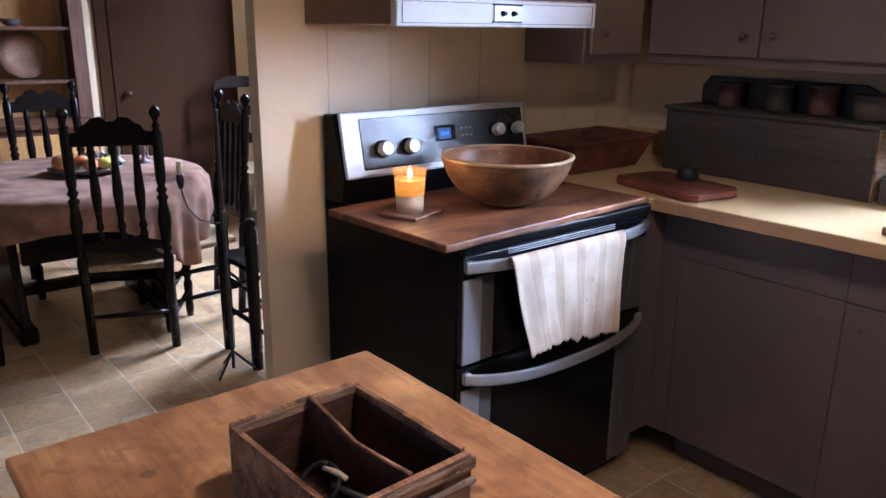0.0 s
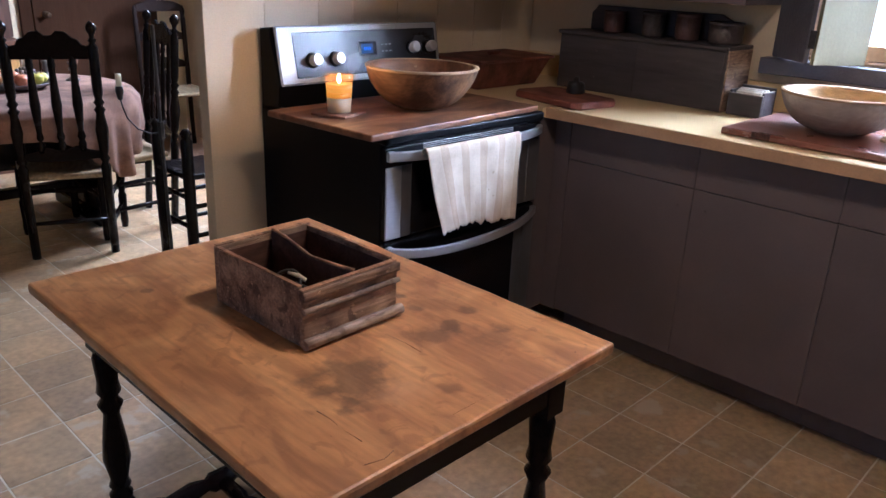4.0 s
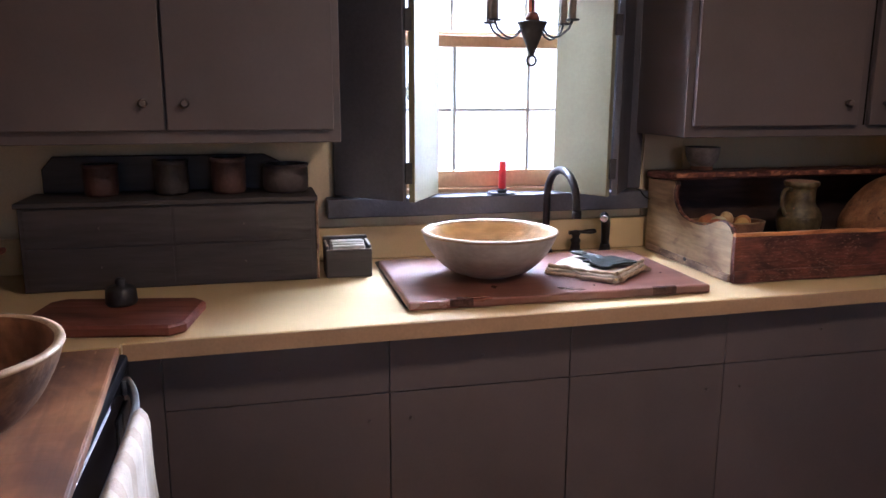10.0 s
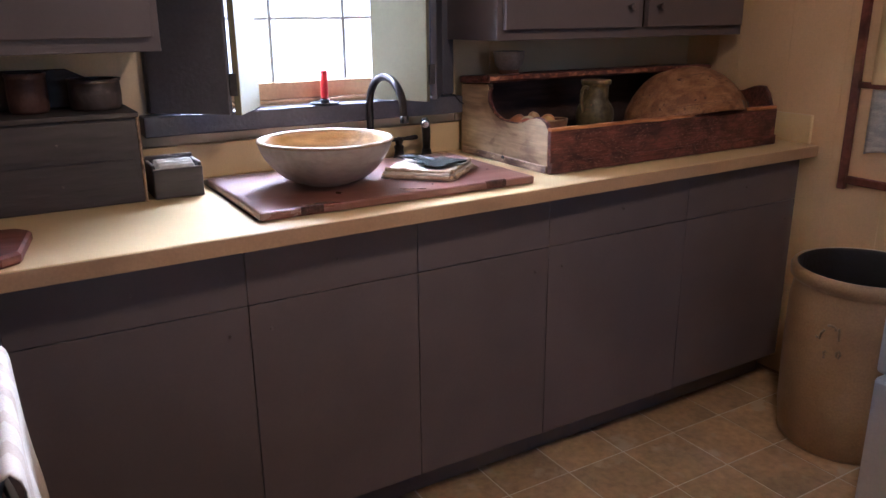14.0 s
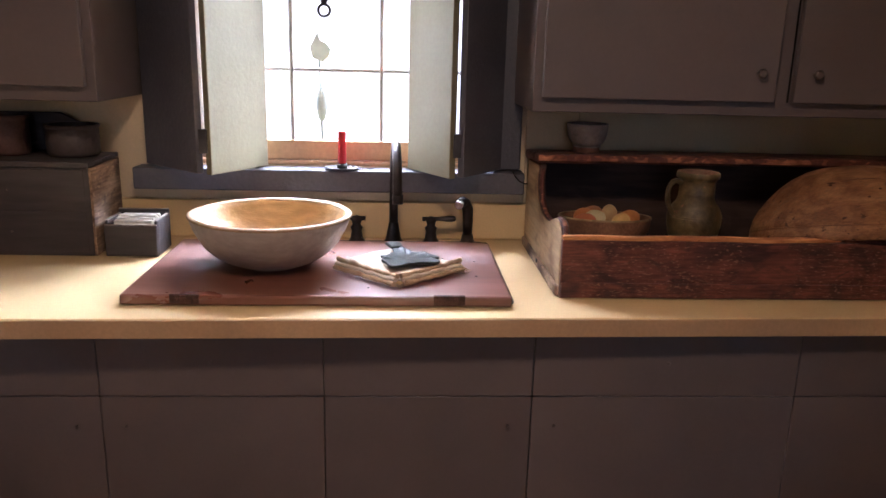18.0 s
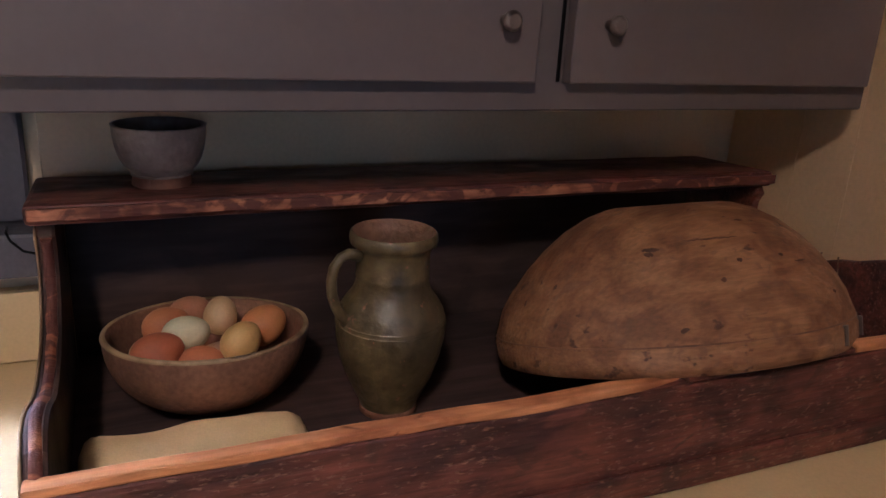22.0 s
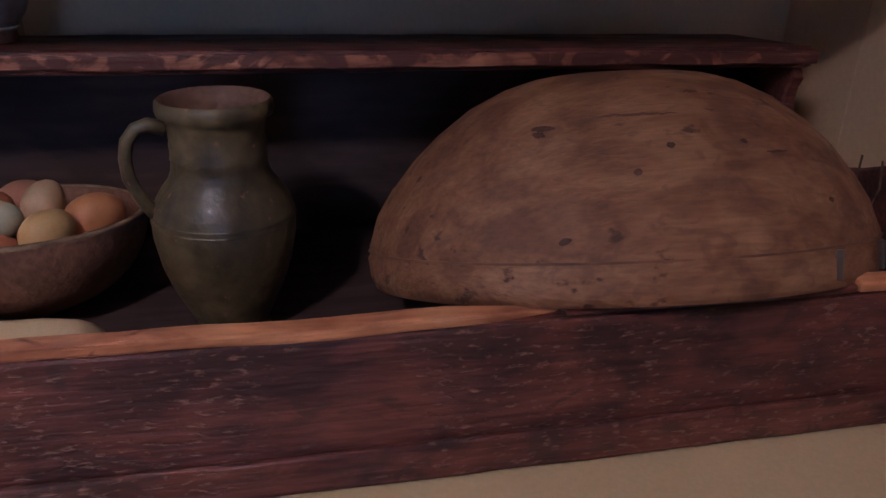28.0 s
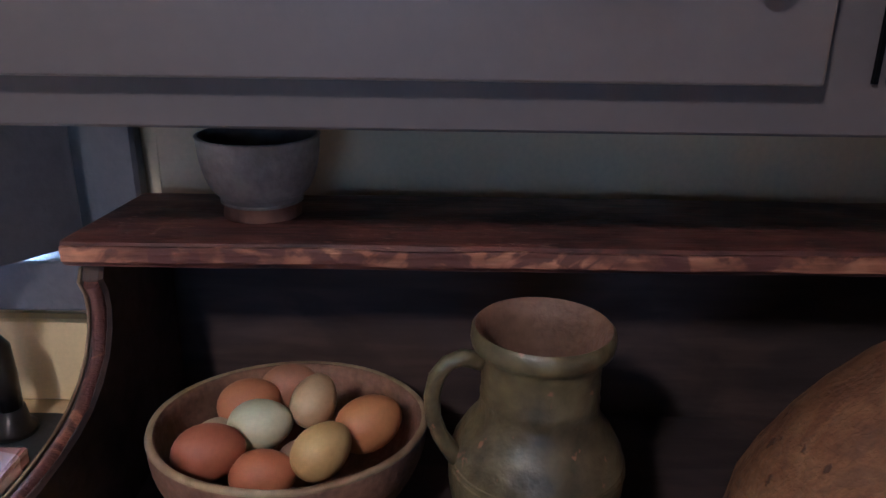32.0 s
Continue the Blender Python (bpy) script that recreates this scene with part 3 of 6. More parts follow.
def single(name, bm, material, label, category, x=0, y=0, z=0, rz=0, group=""):
    ob = new(name, mesh(name, bm, material))
    ob.matrix_world = pose(x, y, z, 0, 0, rz)
    return tagged(ob, label, category, group)


def structure(name, bm, material, label, category):
    return tagged(new(name, mesh(name, bm, material)), label, category, "", "structure")


# ---- structure ----
XW, YR, YS, XE, CEIL = 2.74, 2.05, -1.292, -2.4, 2.42  # window wall, range wall, south wall, west wall, ceiling
C = 0.915  # counter height
floor = structure("floor", box(XE, XW + 0.2, YS - 0.1, 5.6, -0.12, -0.0012, 0), GROUT, "grey-brown square tile floor with pale joints", "floor")
structure("ceiling", box(XE - 0.1, XW + 0.2, YS - 0.1, 5.7, CEIL, CEIL + 0.1, 0), DIMCEILING, "unseen ceiling, toned down to cut bounced light", "ceiling")

WY0, WY1, WZ0, WZ1 = -0.01, 0.77, 1.115, 2.06  # sink window opening
bm = bmesh.new()
bx(bm, XW, XW + 0.16, WY1, YR + 0.12, 0, CEIL, 0)
bx(bm, XW, XW + 0.16, YS - 0.1, WY0, 0, CEIL, 0)
bx(bm, XW, XW + 0.16, WY0, WY1, 0, WZ0, 0)
bx(bm, XW, XW + 0.16, WY0, WY1, WZ1, CEIL, 0)
structure("wall_east", bm, CREAM, "cream painted wall behind the sink counter", "wall")
wall_north = structure("wall_north", box(1.045, XW, YR + 0.008, YR + 0.066, 0, CEIL, 0.002), CREAM, "cream board-panelled wall behind the range", "wall")
structure("wall_south", box(XE, XW, YS - 0.1, YS, 0, CEIL, 0), WARMLIGHTCREAM, "cream wall beside the counter end, warm light in its colour", "wall")
# unseen west wall; the opening is added to let the fill lamp in
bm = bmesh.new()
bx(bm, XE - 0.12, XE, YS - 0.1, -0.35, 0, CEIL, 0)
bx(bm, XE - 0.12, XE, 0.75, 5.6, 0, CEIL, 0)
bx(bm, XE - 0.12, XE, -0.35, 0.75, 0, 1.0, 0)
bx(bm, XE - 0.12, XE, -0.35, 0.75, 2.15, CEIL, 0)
structure("wall_west", bm, DIMWALL, "unseen dim wall with an added opening for the fill lamp", "wall")
structure("wall_dining_north", box(XE, XW + 0.16, 5.5, 5.6, 0, CEIL, 0), CREAM, "cream dining room wall with a brown door", "wall")
bm = bmesh.new()
bx(bm, XW, XW + 0.16, YR + 0.12, 3.35, 0, CEIL, 0)
bx(bm, XW, XW + 0.16, 4.35, 5.5, 0, CEIL, 0)
bx(bm, XW, XW + 0.16, 3.35, 4.35, 0, 1.25, 0)
bx(bm, XW, XW + 0.16, 3.35, 4.35, 2.30, CEIL, 0)
structure("wall_dining_east", bm, CREAM, "cream dining room wall with a window opening", "wall")

# ---- sink window ----
win = tagged(new("window_1"), "white-lit sash window with dark trim and folded shutters above the sink", "window", "", "structure")
for y0, y1 in ((WY1, WY1 + 0.115), (WY0 - 0.115, WY0)):
    part("window_frame", box(XW - 0.028, XW - 0.002, y0, y1, WZ0, WZ1 + 0.11, 0.004), TRIM, win)
part("window_frame", box(XW - 0.028, XW - 0.002, WY0, WY1, WZ1, WZ1 + 0.11, 0.004), TRIM, win)
part("window_sill", worn(XW - 0.075, XW - 0.002, WY0 - 0.122, WY1 + 0.14, 1.055, 1.113, 0.0012), TRIM, win, "dark painted window stool")
part("window_sill", box(XW, XW + 0.10, WY0 + 0.002, WY1 - 0.002, 1.116, 1.128, 0.002), SASH, win)
for y0, y1 in ((WY0, WY0 + 0.02), (WY1 - 0.02, WY1)):
    part("jamb", box(XW, XW + 0.12, y0, y1, 1.13, WZ1, 0.002), SASH, win)
for z0, z1, xx in ((1.13, 1.598, 2.755), (1.575, 2.05, 2.795)):
    for y0, y1 in ((0.012, 0.022), (0.738, 0.748)):
        part("sash_stile", box(xx, xx + 0.03, y0, y1, z0 + 0.002, z1, 0.002), MUNTIN, win)
    low = 0.052 if xx < 2.78 else 0.035
    part("sash_rail", box(xx, xx + 0.032, 0.012, 0.748, z0, z0 + low, 0.002), SASH, win, "tan painted sash rail")
    part("sash_rail", box(xx, xx + 0.032, 0.012, 0.748, z1 - 0.036, z1, 0.002), SASH, win, "tan painted sash rail")
    g0, g1 = z0 + low, z1 - 0.036
    for k in (1, 2):
        yy = 0.017 + 0.242 * k
        part("muntin", box(xx + 0.003, xx + 0.024, yy - 0.006, yy + 0.006, g0, g1, 0.002), MUNTIN, win)
    part("muntin", box(xx + 0.005, xx + 0.022, 0.022, 0.738, (g0 + g1) / 2 - 0.0055, (g0 + g1) / 2 + 0.0055, 0.002), MUNTIN, win)
    for k in range(3):
        for za, zb in ((g0, (g0 + g1) / 2), ((g0 + g1) / 2, g1)):
            pane = part("pane", box(xx + 0.012, xx + 0.015, 0.017 + 0.242 * k, 0.017 + 0.242 * (k + 1), za, zb, 0), GLASS, win)
            pane.visible_shadow = False


def shutter_leaf(parent, a, b, z0, z1, material, label):
    """One tall leaf between two plan points, a plain flat board."""
    d = Vector((b[0] - a[0], b[1] - a[1], 0))
    w = d.length
    turn = math.degrees(math.atan2(d.y, d.x))
    bm = bmesh.new()
    bx(bm, 0, w, -0.009, 0.009, z0, z1, 0.0015)
    leaf = part("leaf", bm, material, parent, label)
    leaf.matrix_basis = pose(a[0], a[1], 0, 0, 0, turn)
    return leaf


for side, hinge, fold, back in ((1, (2.706, 0.876), (2.538, 0.700), (2.716, 0.570)), (-1, (2.700, -0.062), (2.538, 0.054), (2.716, 0.178))):
    sh = thing("shutter", "folding window shutter, dark outside, grey-green inside, half open", "shutter", group="window shutters")
    shutter_leaf(sh, hinge, fold, 1.120, 2.04, TRIM, "dark painted leaf")
    shutter_leaf(sh, (fold[0] + 0.002, fold[1] - side * 0.020), back, 1.116, 2.04, SHUT, "grey-green painted leaf")
    for z in (1.20, 1.62, 1.95):
        part("hinge", box(fold[0] - 0.006, fold[0] + 0.006, fold[1] - (0.02 if side > 0 else 0), fold[1] + (0 if side > 0 else 0.02), z - 0.03, z + 0.03, 0.001), IRON, sh)

# ---- cabinets ----


def door_panel(y0, y1, z0, z1, x=0.0, deep=0.018):
    """A slab door with a routed edge, its face towards -x."""
    bm = bmesh.new()
    bx(bm, x, x + deep, y0, y1, z0, z1, 0.002, 2)
    return bm


def knob(parent, x, y, z, way=(-1, 0, 0), size=1.0, paint=KNOB):
    p = Vector((x, y, z))
    part("knob", turned(p, p + 0.024 * size * Vector(way), [(s, r * size) for s, r in ((0, 0.006), (0.35, 0.005), (0.55, 0.010), (0.8, 0.0115), (1, 0.007))]), paint, parent)


FX = 2.11  # face of the base cabinets
edges = [1.33, 0.82, 0.36, -0.08, -0.655, -1.222]
for k, (y1, y0) in enumerate(zip(edges, edges[1:])):
    cab = thing("base_cabinet", "grey-brown painted base cabinet under the cream counter", "cabinet", FX, y0, 0, group="base cabinets")
    w = y1 - y0
    part("body", box(0.02, XW - FX - 0.002, 0.0005, w - 0.0005, 0.10, C - 0.042, 0.001), CAB, cab)
    part("toe_kick", box(0.075, 0.095, 0.0005, w - 0.0005, 0.001, 0.0995, 0), CAB, cab, "dark recessed toe kick")
    drawer = part("drawer_front", door_panel(0.0007, w - 0.0007, 0.7225, C - 0.045), CAB, cab)
    knob(drawer, 0, w / 2, 0.80, size=0.33, paint=CAB) if k in (0, 1, 3, 4) else None
    door = part("door", door_panel(0.0007, w - 0.0007, 0.104, 0.7211), CAB, cab)
    knob(door, 0, 0.05 if k % 2 == 0 else w - 0.05, 0.655, size=0.33, paint=CAB)
filler = thing("corner_cabinet", "dark painted corner filler beside the range", "cabinet", 0, 0, 0)
part("body", box(2.008, FX - 0.001, 1.40, YR - 0.002, 0.10, C - 0.042, 0.001), CAB, filler)
part("side_panel", box(FX, XW - 0.002, 1.331, YR - 0.002, 0.10, C - 0.042, 0.001), CAB, filler)

counter = thing("countertop", "cream laminate countertop with a tan edge and upstand", "countertop")
bm = plate([(2.088, -1.288), (XW - 0.002, -1.288), (XW - 0.002, YR - 0.002), (2.004, YR - 0.002), (2.004, 1.392), (2.026, 1.392)], "z", C - 0.038, C, 0.003)
part("top", bm, LAMINATE, counter)
part("front_edge", plate([(2.0845, -1.288), (2.0877, -1.288), (2.0257, 1.3915), (2.0225, 1.3915)], "z", C - 0.039, C - 0.0015, 0.001), EDGE, counter, "tan front edge band, its shade in the colour")
part("upstand", box(XW - 0.022, XW - 0.002, -1.288, YR - 0.022, C + 0.001, C + 0.105, 0.003), LAMINATE, counter)
part("upstand", box(2.006, XW - 0.003, YR - 0.021, YR - 0.002, C + 0.001, C + 0.105, 0.003), LAMINATE, counter)
part("end_upstand", box(2.118, XW - 0.023, -1.288, -1.270, C + 0.001, C + 0.105, 0.003), LAMINATE, counter)

UZ = 1.298


def upper(name, label, y0, y1, seams, x0=2.40, material=CAB, gap=0.022):
    cab = thing(name, label, "cabinet", x0, y0, UZ, group="wall cabinets")
    w = y1 - y0
    part("body", box(0.02, XW - x0 - 0.002, 0, w, 0, 0.88, 0.002), material, cab)
    ys = [0.02] + [s - y0 for s in seams] + [w - 0.02]
    for k, (a, b) in enumerate(zip(ys, ys[1:])):
        a2, b2 = a + (gap if k else 0), b - (gap if k < len(ys) - 2 else 0)
        door = part("door", door_panel(a2, b2, 0.034, 0.85), material, cab)
        knob(door, 0, (b2 - 0.045) if k == 0 else (a2 + 0.045), 0.10)
    return cab


upper("wall_cabinet", "grey-brown painted wall cabinet with two plain doors beside the window", 0.89, 1.752, [1.318], gap=0.003)
rack_cabinet = upper("wall_cabinet", "grey-brown painted wall cabinet with two plain doors over the plate rack", -1.216, -0.10, [-0.69])
# solid black strip in place of the shade between door and stile
part("gap_shade", box(0.016, 0.0195, 0.5080, 0.511, 0.034, 0.85, 0), BLACK, rack_cabinet, "black strip for the shade in the gap beside the door")
side = thing("wall_cabinet", "tan painted narrow wall cabinet beside the range hood, its shaded body coloured darker", "cabinet", 2.092, 1.752, UZ, group="wall cabinets")
# body takes the darker paint for the shade on its side
part("body", box(0, XW - 2.092 - 0.34, 0.018, YR - 1.754, 0, 0.88, 0.002), CAB, side)
part("door", box(0.022, 0.290, 0, 0.018, 0.03, 0.85, 0.004), CABTAN, side)
knob(side, 0.075, 0, 0.10, (0, -1, 0))
over = thing("wall_cabinet", "tan painted two-door cabinet over the range hood", "cabinet", 1.19, 1.752, 1.585, group="wall cabinets")
part("body", box(0, 0.897, 0.018, YR - 1.754, 0, 0.60, 0.002), CABIN, over)
for a, b, kx in ((0.02, 0.378, 0.335), (0.396, 0.765, 0.44)):
    d = part("door", box(a, b, 0, 0.018, 0.045, 0.57, 0.004), CABIN, over)
    knob(d, kx, 0, 0.09, (0, -1, 0))

# ---- range hood ----
hood = thing("range_hood", "brown range hood with a white front strip and switch plate", "range hood", 1.195, YR - 0.003, 1.418)
prof = [(0, 0.0), (0, 0.164), (-0.30, 0.164), (-0.425, 0.072), (-0.425, 0.0)]
bm = plate([(y, z) for y, z in prof], "x", 0.0, 0.738, 0.003)
part("body", bm, COPPER, hood)
bm = box(-0.002, 0.740, -0.452, -0.4255, -0.002, 0.07, 0.003)
part("front_strip", bm, WHITEENAMEL, hood, "white front strip")
for z in (0.006, 0.058):
    part("groove", box(0.015, 0.725, -0.4535, -0.4515, z, z + 0.002, 0), KNOB, hood)
for xx in (0.015, 0.723):
    part("groove", box(xx, xx + 0.002, -0.4535, -0.4515, 0.008, 0.058, 0), KNOB, hood)
sw = part("switch_plate", box(0.320, 0.420, -0.457, -0.4525, 0.012, 0.056, 0.002), STEEL, hood, "steel switch plate")
for xx in (0.351, 0.389):
    part("switch", turned((xx, -0.457, 0.034), (xx, -0.47, 0.034), [(0, 0.008), (0.5, 0.006), (1, 0.005)]), BLACK, sw)
for z in (0.010, 0.054):
    part("switch_border", box(0.315, 0.425, -0.458, -0.4525, z, z + 0.004, 0.001), BLACK, sw)

# ---- range ----
rng = thing("range", "black double-oven electric range with steel trim and board-covered top", "range", 1.241, 1.378, 0)
W = 0.757
part("side_panel", box(0, 0.012, 0.03, 0.665, 0.02, 0.905, 0.003), BLACK, rng)
part("side_panel", box(W - 0.012, W, 0.03, 0.665, 0.02, 0.905, 0.003), BLACK, rng)
part("back_panel", box(0.012, W - 0.012, 0.655, 0.665, 0.02, 0.905, 0), BLACK, rng)
part("cooktop", box(-0.002, W + 0.002, 0.0, 0.55, 0.872, 0.903, 0.008, 2), BLACK, rng)
part("vent_strip", box(0.005, W - 0.005, 0.004, 0.05, 0.8675, 0.8715, 0.001), BLACK, rng)
bm = bmesh.new()
for k in range(3):
    bx(bm, 0.16, W - 0.16, 0.0085, 0.0145, 0.848 + 0.006 * k, 0.850 + 0.006 * k, 0.0005)
part("vent_slot", bm, STEEL, rng)
for z0, z1, name in ((0.566, 0.866, "upper_oven_door"), (0.045, 0.560, "lower_oven_door")):
    d = part(name, box(0.004, W - 0.004, 0.012, 0.05, z0, z1, 0.006, 2), GLASSBLACK, rng)
    for xa, xb, xc, xd, trim in ((0.004, 0.068, 0.0685, 0.112, STEEL), (W - 0.068, W - 0.004, W - 0.112, W - 0.0685, DARKSTEEL)):
        part("steel_trim", box(xa, xb, 0.006, 0.013, z0 + 0.006, z1 - 0.062, 0.002), trim, d)
        part("dark_trim", box(xc, xd, 0.008, 0.013, z0 + 0.006, z1 - 0.062, 0.002), DARKSTEEL, d, "darker steel strip beside the glass")

    def bar(u, v, z1=z1):
        xx = 0.008 + (W - 0.016) * u
        bow = 0.042 * (1 - (2 * u - 1) ** 4) + 0.004 - 0.008
        a = 2 * math.pi * v
        drop = -0.034 * (1 - (2 * u - 1) ** 2) if z1 < 0.6 else -0.004 * (1 - (2 * u - 1) ** 2)
        ca, sa = math.cos(a), math.sin(a)
        return (xx, -bow + 0.007 * math.copysign(abs(ca) ** 0.35, ca), z1 - 0.026 + drop + 0.0155 * math.copysign(abs(sa) ** 0.35, sa))
    part("handle", surface(26, 24, bar), STEEL, d, "bowed flat steel handle")
    for xx in (0.012, W - 0.030):
        part("handle_end", box(xx, xx + 0.018, -0.004, 0.012, z1 - 0.044, z1 - 0.010, 0.003), STEEL, d)
part("kick_panel", box(0.01, W - 0.01, 0.045, 0.06, 0.001, 0.04, 0.002), BLACK, rng)
# control panel leaning back over the top
bm = plate([(0.56, 0.88), (0.665, 0.88), (0.665, 1.158), (0.605, 1.165), (0.545, 0.985)], "x", 0.0, W, 0.006)
part("control_panel", bm, BLACK, rng)
tilt = math.degrees(math.atan2(0.038, 0.18))


def on_panel(name, x0, x1, s0, s1, d0, d1, material, parent, label="", bev=0.002):
    """A piece on the leaning panel face: across, up the slope, and out of it."""
    ob = part(name, box(x0, x1, -d1, -d0, s0, s1, bev), material, parent, label)
    ob.matrix_basis = pose(0, 0.545, 0.985, -tilt, 0, 0)
    return ob


on_panel("steel_face", 0.0, W, -0.01, 0.188, 0.001, 0.010, STEEL, rng, "brushed steel control panel", 0.006)
on_panel("black_face", 0.065, W - 0.02, 0.012, 0.165, 0.0105, 0.012, PANEL, rng)
on_panel("display", 0.345, 0.43, 0.075, 0.125, 0.0122, 0.0135, GLASSBLACK, rng)
on_panel("display", 0.358, 0.412, 0.082, 0.116, 0.0137, 0.0142, DISPLAY, rng, "blue lit clock display", 0)
for k in range(4):
    on_panel("display_digit", 0.369 + 0.009 * k, 0.375 + 0.009 * k, 0.093, 0.105, 0.0143, 0.0147, DIGIT, rng, "blue clock digit", 0)
for k in range(6):
    on_panel("key_mark", 0.455 + 0.019 * (k % 3), 0.466 + 0.019 * (k % 3), 0.085 + 0.024 * (k // 3), 0.089 + 0.024 * (k // 3), 0.0122, 0.0126, STEEL, rng, "", 0)
for xx, ss in ((0.135, 0.07), (0.235, 0.07), (0.605, 0.095), (0.695, 0.095)):
    m = bmesh.new()
    turned((0, 0, 0), (0, -0.036, 0), [(0, 0.022), (0.2, 0.0225), (0.25, 0.0215), (0.9, 0.0205), (1, 0.018)], 20, m)
    k = part("control_knob", m, CHROME, rng, "round steel control knob")
    part("knob_ring", turned((0, 0.0002, 0), (0, -0.010, 0), [(0, 0.027), (0.6, 0.027), (1, 0.0245)], 20), BLACK, k, "black knob ring")
    k.matrix_basis = pose(0, 0.545, 0.985, -tilt, 0, 0) @ pose(xx, -0.012, ss)
single("stove_board", worn(0, 0.826, 0, 0.485, 0, 0.021, 0.0015, 0.03, 0.005), COVER, "worn brown board covering the stove top", "board", 1.149, 1.340, 0.9045, 3.4)


def towel_sheet(u, v):
    # u across the bar, v down the front; it narrows as it hangs
    if v < 0.12:
        a = v / 0.12 * math.pi
        return (0.445 * u, 0.013 * math.cos(a), 0.024 * math.sin(a))
    s = (v - 0.12) / 0.88
    xx = 0.445 * u + s * (0.072 - 0.105 * u) + 0.010 * math.sin(9 * u) * s
    fold = 0.030 * noise.noise((u * 6.5, s * 1.2, 3)) * (0.3 + s)
    rag = s ** 6 * (0.018 * noise.noise((u * 9, 0, 1)) + 0.010 * noise.noise((u * 31, 0, 4)))
    return (xx, -0.015 + fold * 0.6 - 0.006 * s, -0.262 * s + 0.014 * s * math.sin(5 * u) + rag)


tw = thing("dish_towel", "white and tan striped dish towel hung over the oven handle", "towel", 1.352, 1.331, 0.838)
bm = surface(64, 30, towel_sheet)
for k, f in enumerate(bm.faces):
    f.material_index = 1 if (k // 30) % 13 > 7 else 0
bm.normal_update()
bmesh.ops.solidify(bm, geom=bm.faces[:], thickness=0.002)
me = mesh("cloth", bm, TOWELW)
me.materials.append(TOWELS)
part("cloth", me, None, tw)

# ---- candle jar ----
cj = thing("jar_candle", "lit candle in a glass jar on a slate coaster", "candle", 1.268, 1.640, 0.9265, 20)
part("coaster", worn(-0.066, 0.066, -0.062, 0.062, 0, 0.007, 0.0012, 0.02, 0.002), CLAYBOWL, cj)
part("jar", lathe([(0.035, 0.008), (0.0385, 0.012), (0.0435, 0.104), (0.0425, 0.107), (0.0445, 0.110), (0.0450, 0.122), (0.0435, 0.123)], 32), CANDLEGLASS, cj).visible_shadow = False
part("wax", lathe([(0, 0.0085), (0.0365, 0.0085), (0.0390, 0.054), (0, 0.054)], 28), WAX, cj)
# two wax bands glow by themselves in place of the flame's light
part("flamelit_wax", lathe([(0, 0.0542), (0.0390, 0.0542), (0.0400, 0.0705), (0, 0.0705)], 28), AMBERGLOW, cj, "wax band whose amber glow stands for flame light")
part("glowing_wax", lathe([(0, 0.0707), (0.0400, 0.0707), (0.0415, 0.096), (0.036, 0.094), (0, 0.092)], 28), WAXGLOW, cj)
part("wick", rod((0, 0, 0.092), (0.001, 0, 0.100), 0.0009, 6), KNOB, cj)
part("flame", lathe([(0, 0.097), (0.005, 0.102), (0.006, 0.108), (0.0035, 0.119), (0, 0.128)], 10), FLAME, cj)


def bowl(name, label, x, y, z, r, h, base, outer, inner, thick=0.010, wob=0.0, sx=1.0, sy=1.0, rz=0, seg=56, curve=0.62, rim=None):
    """A turned bowl with foot, curved wall, rounded lip and a separate inside."""
    ob = thing(name, label, "bowl", x, y, z, rz)
    out, ins = [(0, 0), (base, 0), (base * 1.02, 0.006)], []
    for k in range(1, 13):
        s = k / 12
        a = s * math.pi / 2
        rr = base + (r - base) * (curve * math.sin(a) ** 0.9 + (1 - curve) * s ** 0.8)
        zz = 0.006 + (h - 0.006) * (1 - math.cos(a)) ** 0.85
        out.append((rr, zz))
    lipr = out[-1][0]
    out += [(lipr + 0.001, h + thick * 0.4), (lipr - thick * 0.5, h + thick * 0.55)]
    for rr, zz in reversed(out[3:-2]):
        ins.append((max(rr - thick, 0.01), zz + thick * 0.35))
    ins.append((0, thick + 0.004))
    part("shell", lathe(out, seg, sx=sx, sy=sy, wob=wob), outer, ob)
    if rim:
        # separate paler ring paints the light along the lip
        part("rim", lathe([(lipr - 0.001, h - 0.001), (lipr + 0.003, h + 0.002), (lipr + 0.002, h + thick * 0.55), (lipr - thick * 0.5, h + thick * 0.72), (lipr - thick * 1.05, h + thick * 0.4)], seg, sx=sx, sy=sy, wob=wob), rim, ob, "paler rim, the light on it put into the colour")
    part("inside", lathe([(lipr - thick * 0.5, h + thick * 0.55)] + ins, seg, sx=sx, sy=sy, wob=wob), inner, ob)
    return ob


bowl("wooden_bowl", "large turned brown wooden bowl on the stove board", 1.572, 1.583, 0.9265, 0.189, 0.135, 0.064, BOWLW, COVER, 0.012, 0.02, rim=LITRIM)
single("sink_board", worn(0, 0.475, 0, 0.80, 0, 0.022, 0.0012, 0.03, 0.005), SINKBOARD, "red-brown painted board laid over the sink", "board", 2.122, -0.03, C + 0.0015)
bowl("wooden_bowl", "whitewashed oval wooden bowl on the sink board", 2.36, 0.50, C + 0.0245, 0.181, 0.116, 0.066, PALEBOWL, BOWLIN, 0.011, 0.03, rim=LITRIM)

# ---- plate rack on the counter, with its bowls and jug ----
RY0, RY1, RX0, RX1 = -1.175, -0.145, 2.195, 2.69
rack = thing("dough_rack", "old dark red counter rack with scooped ends and a top shelf", "rack", 0, 0, C + 0.001)


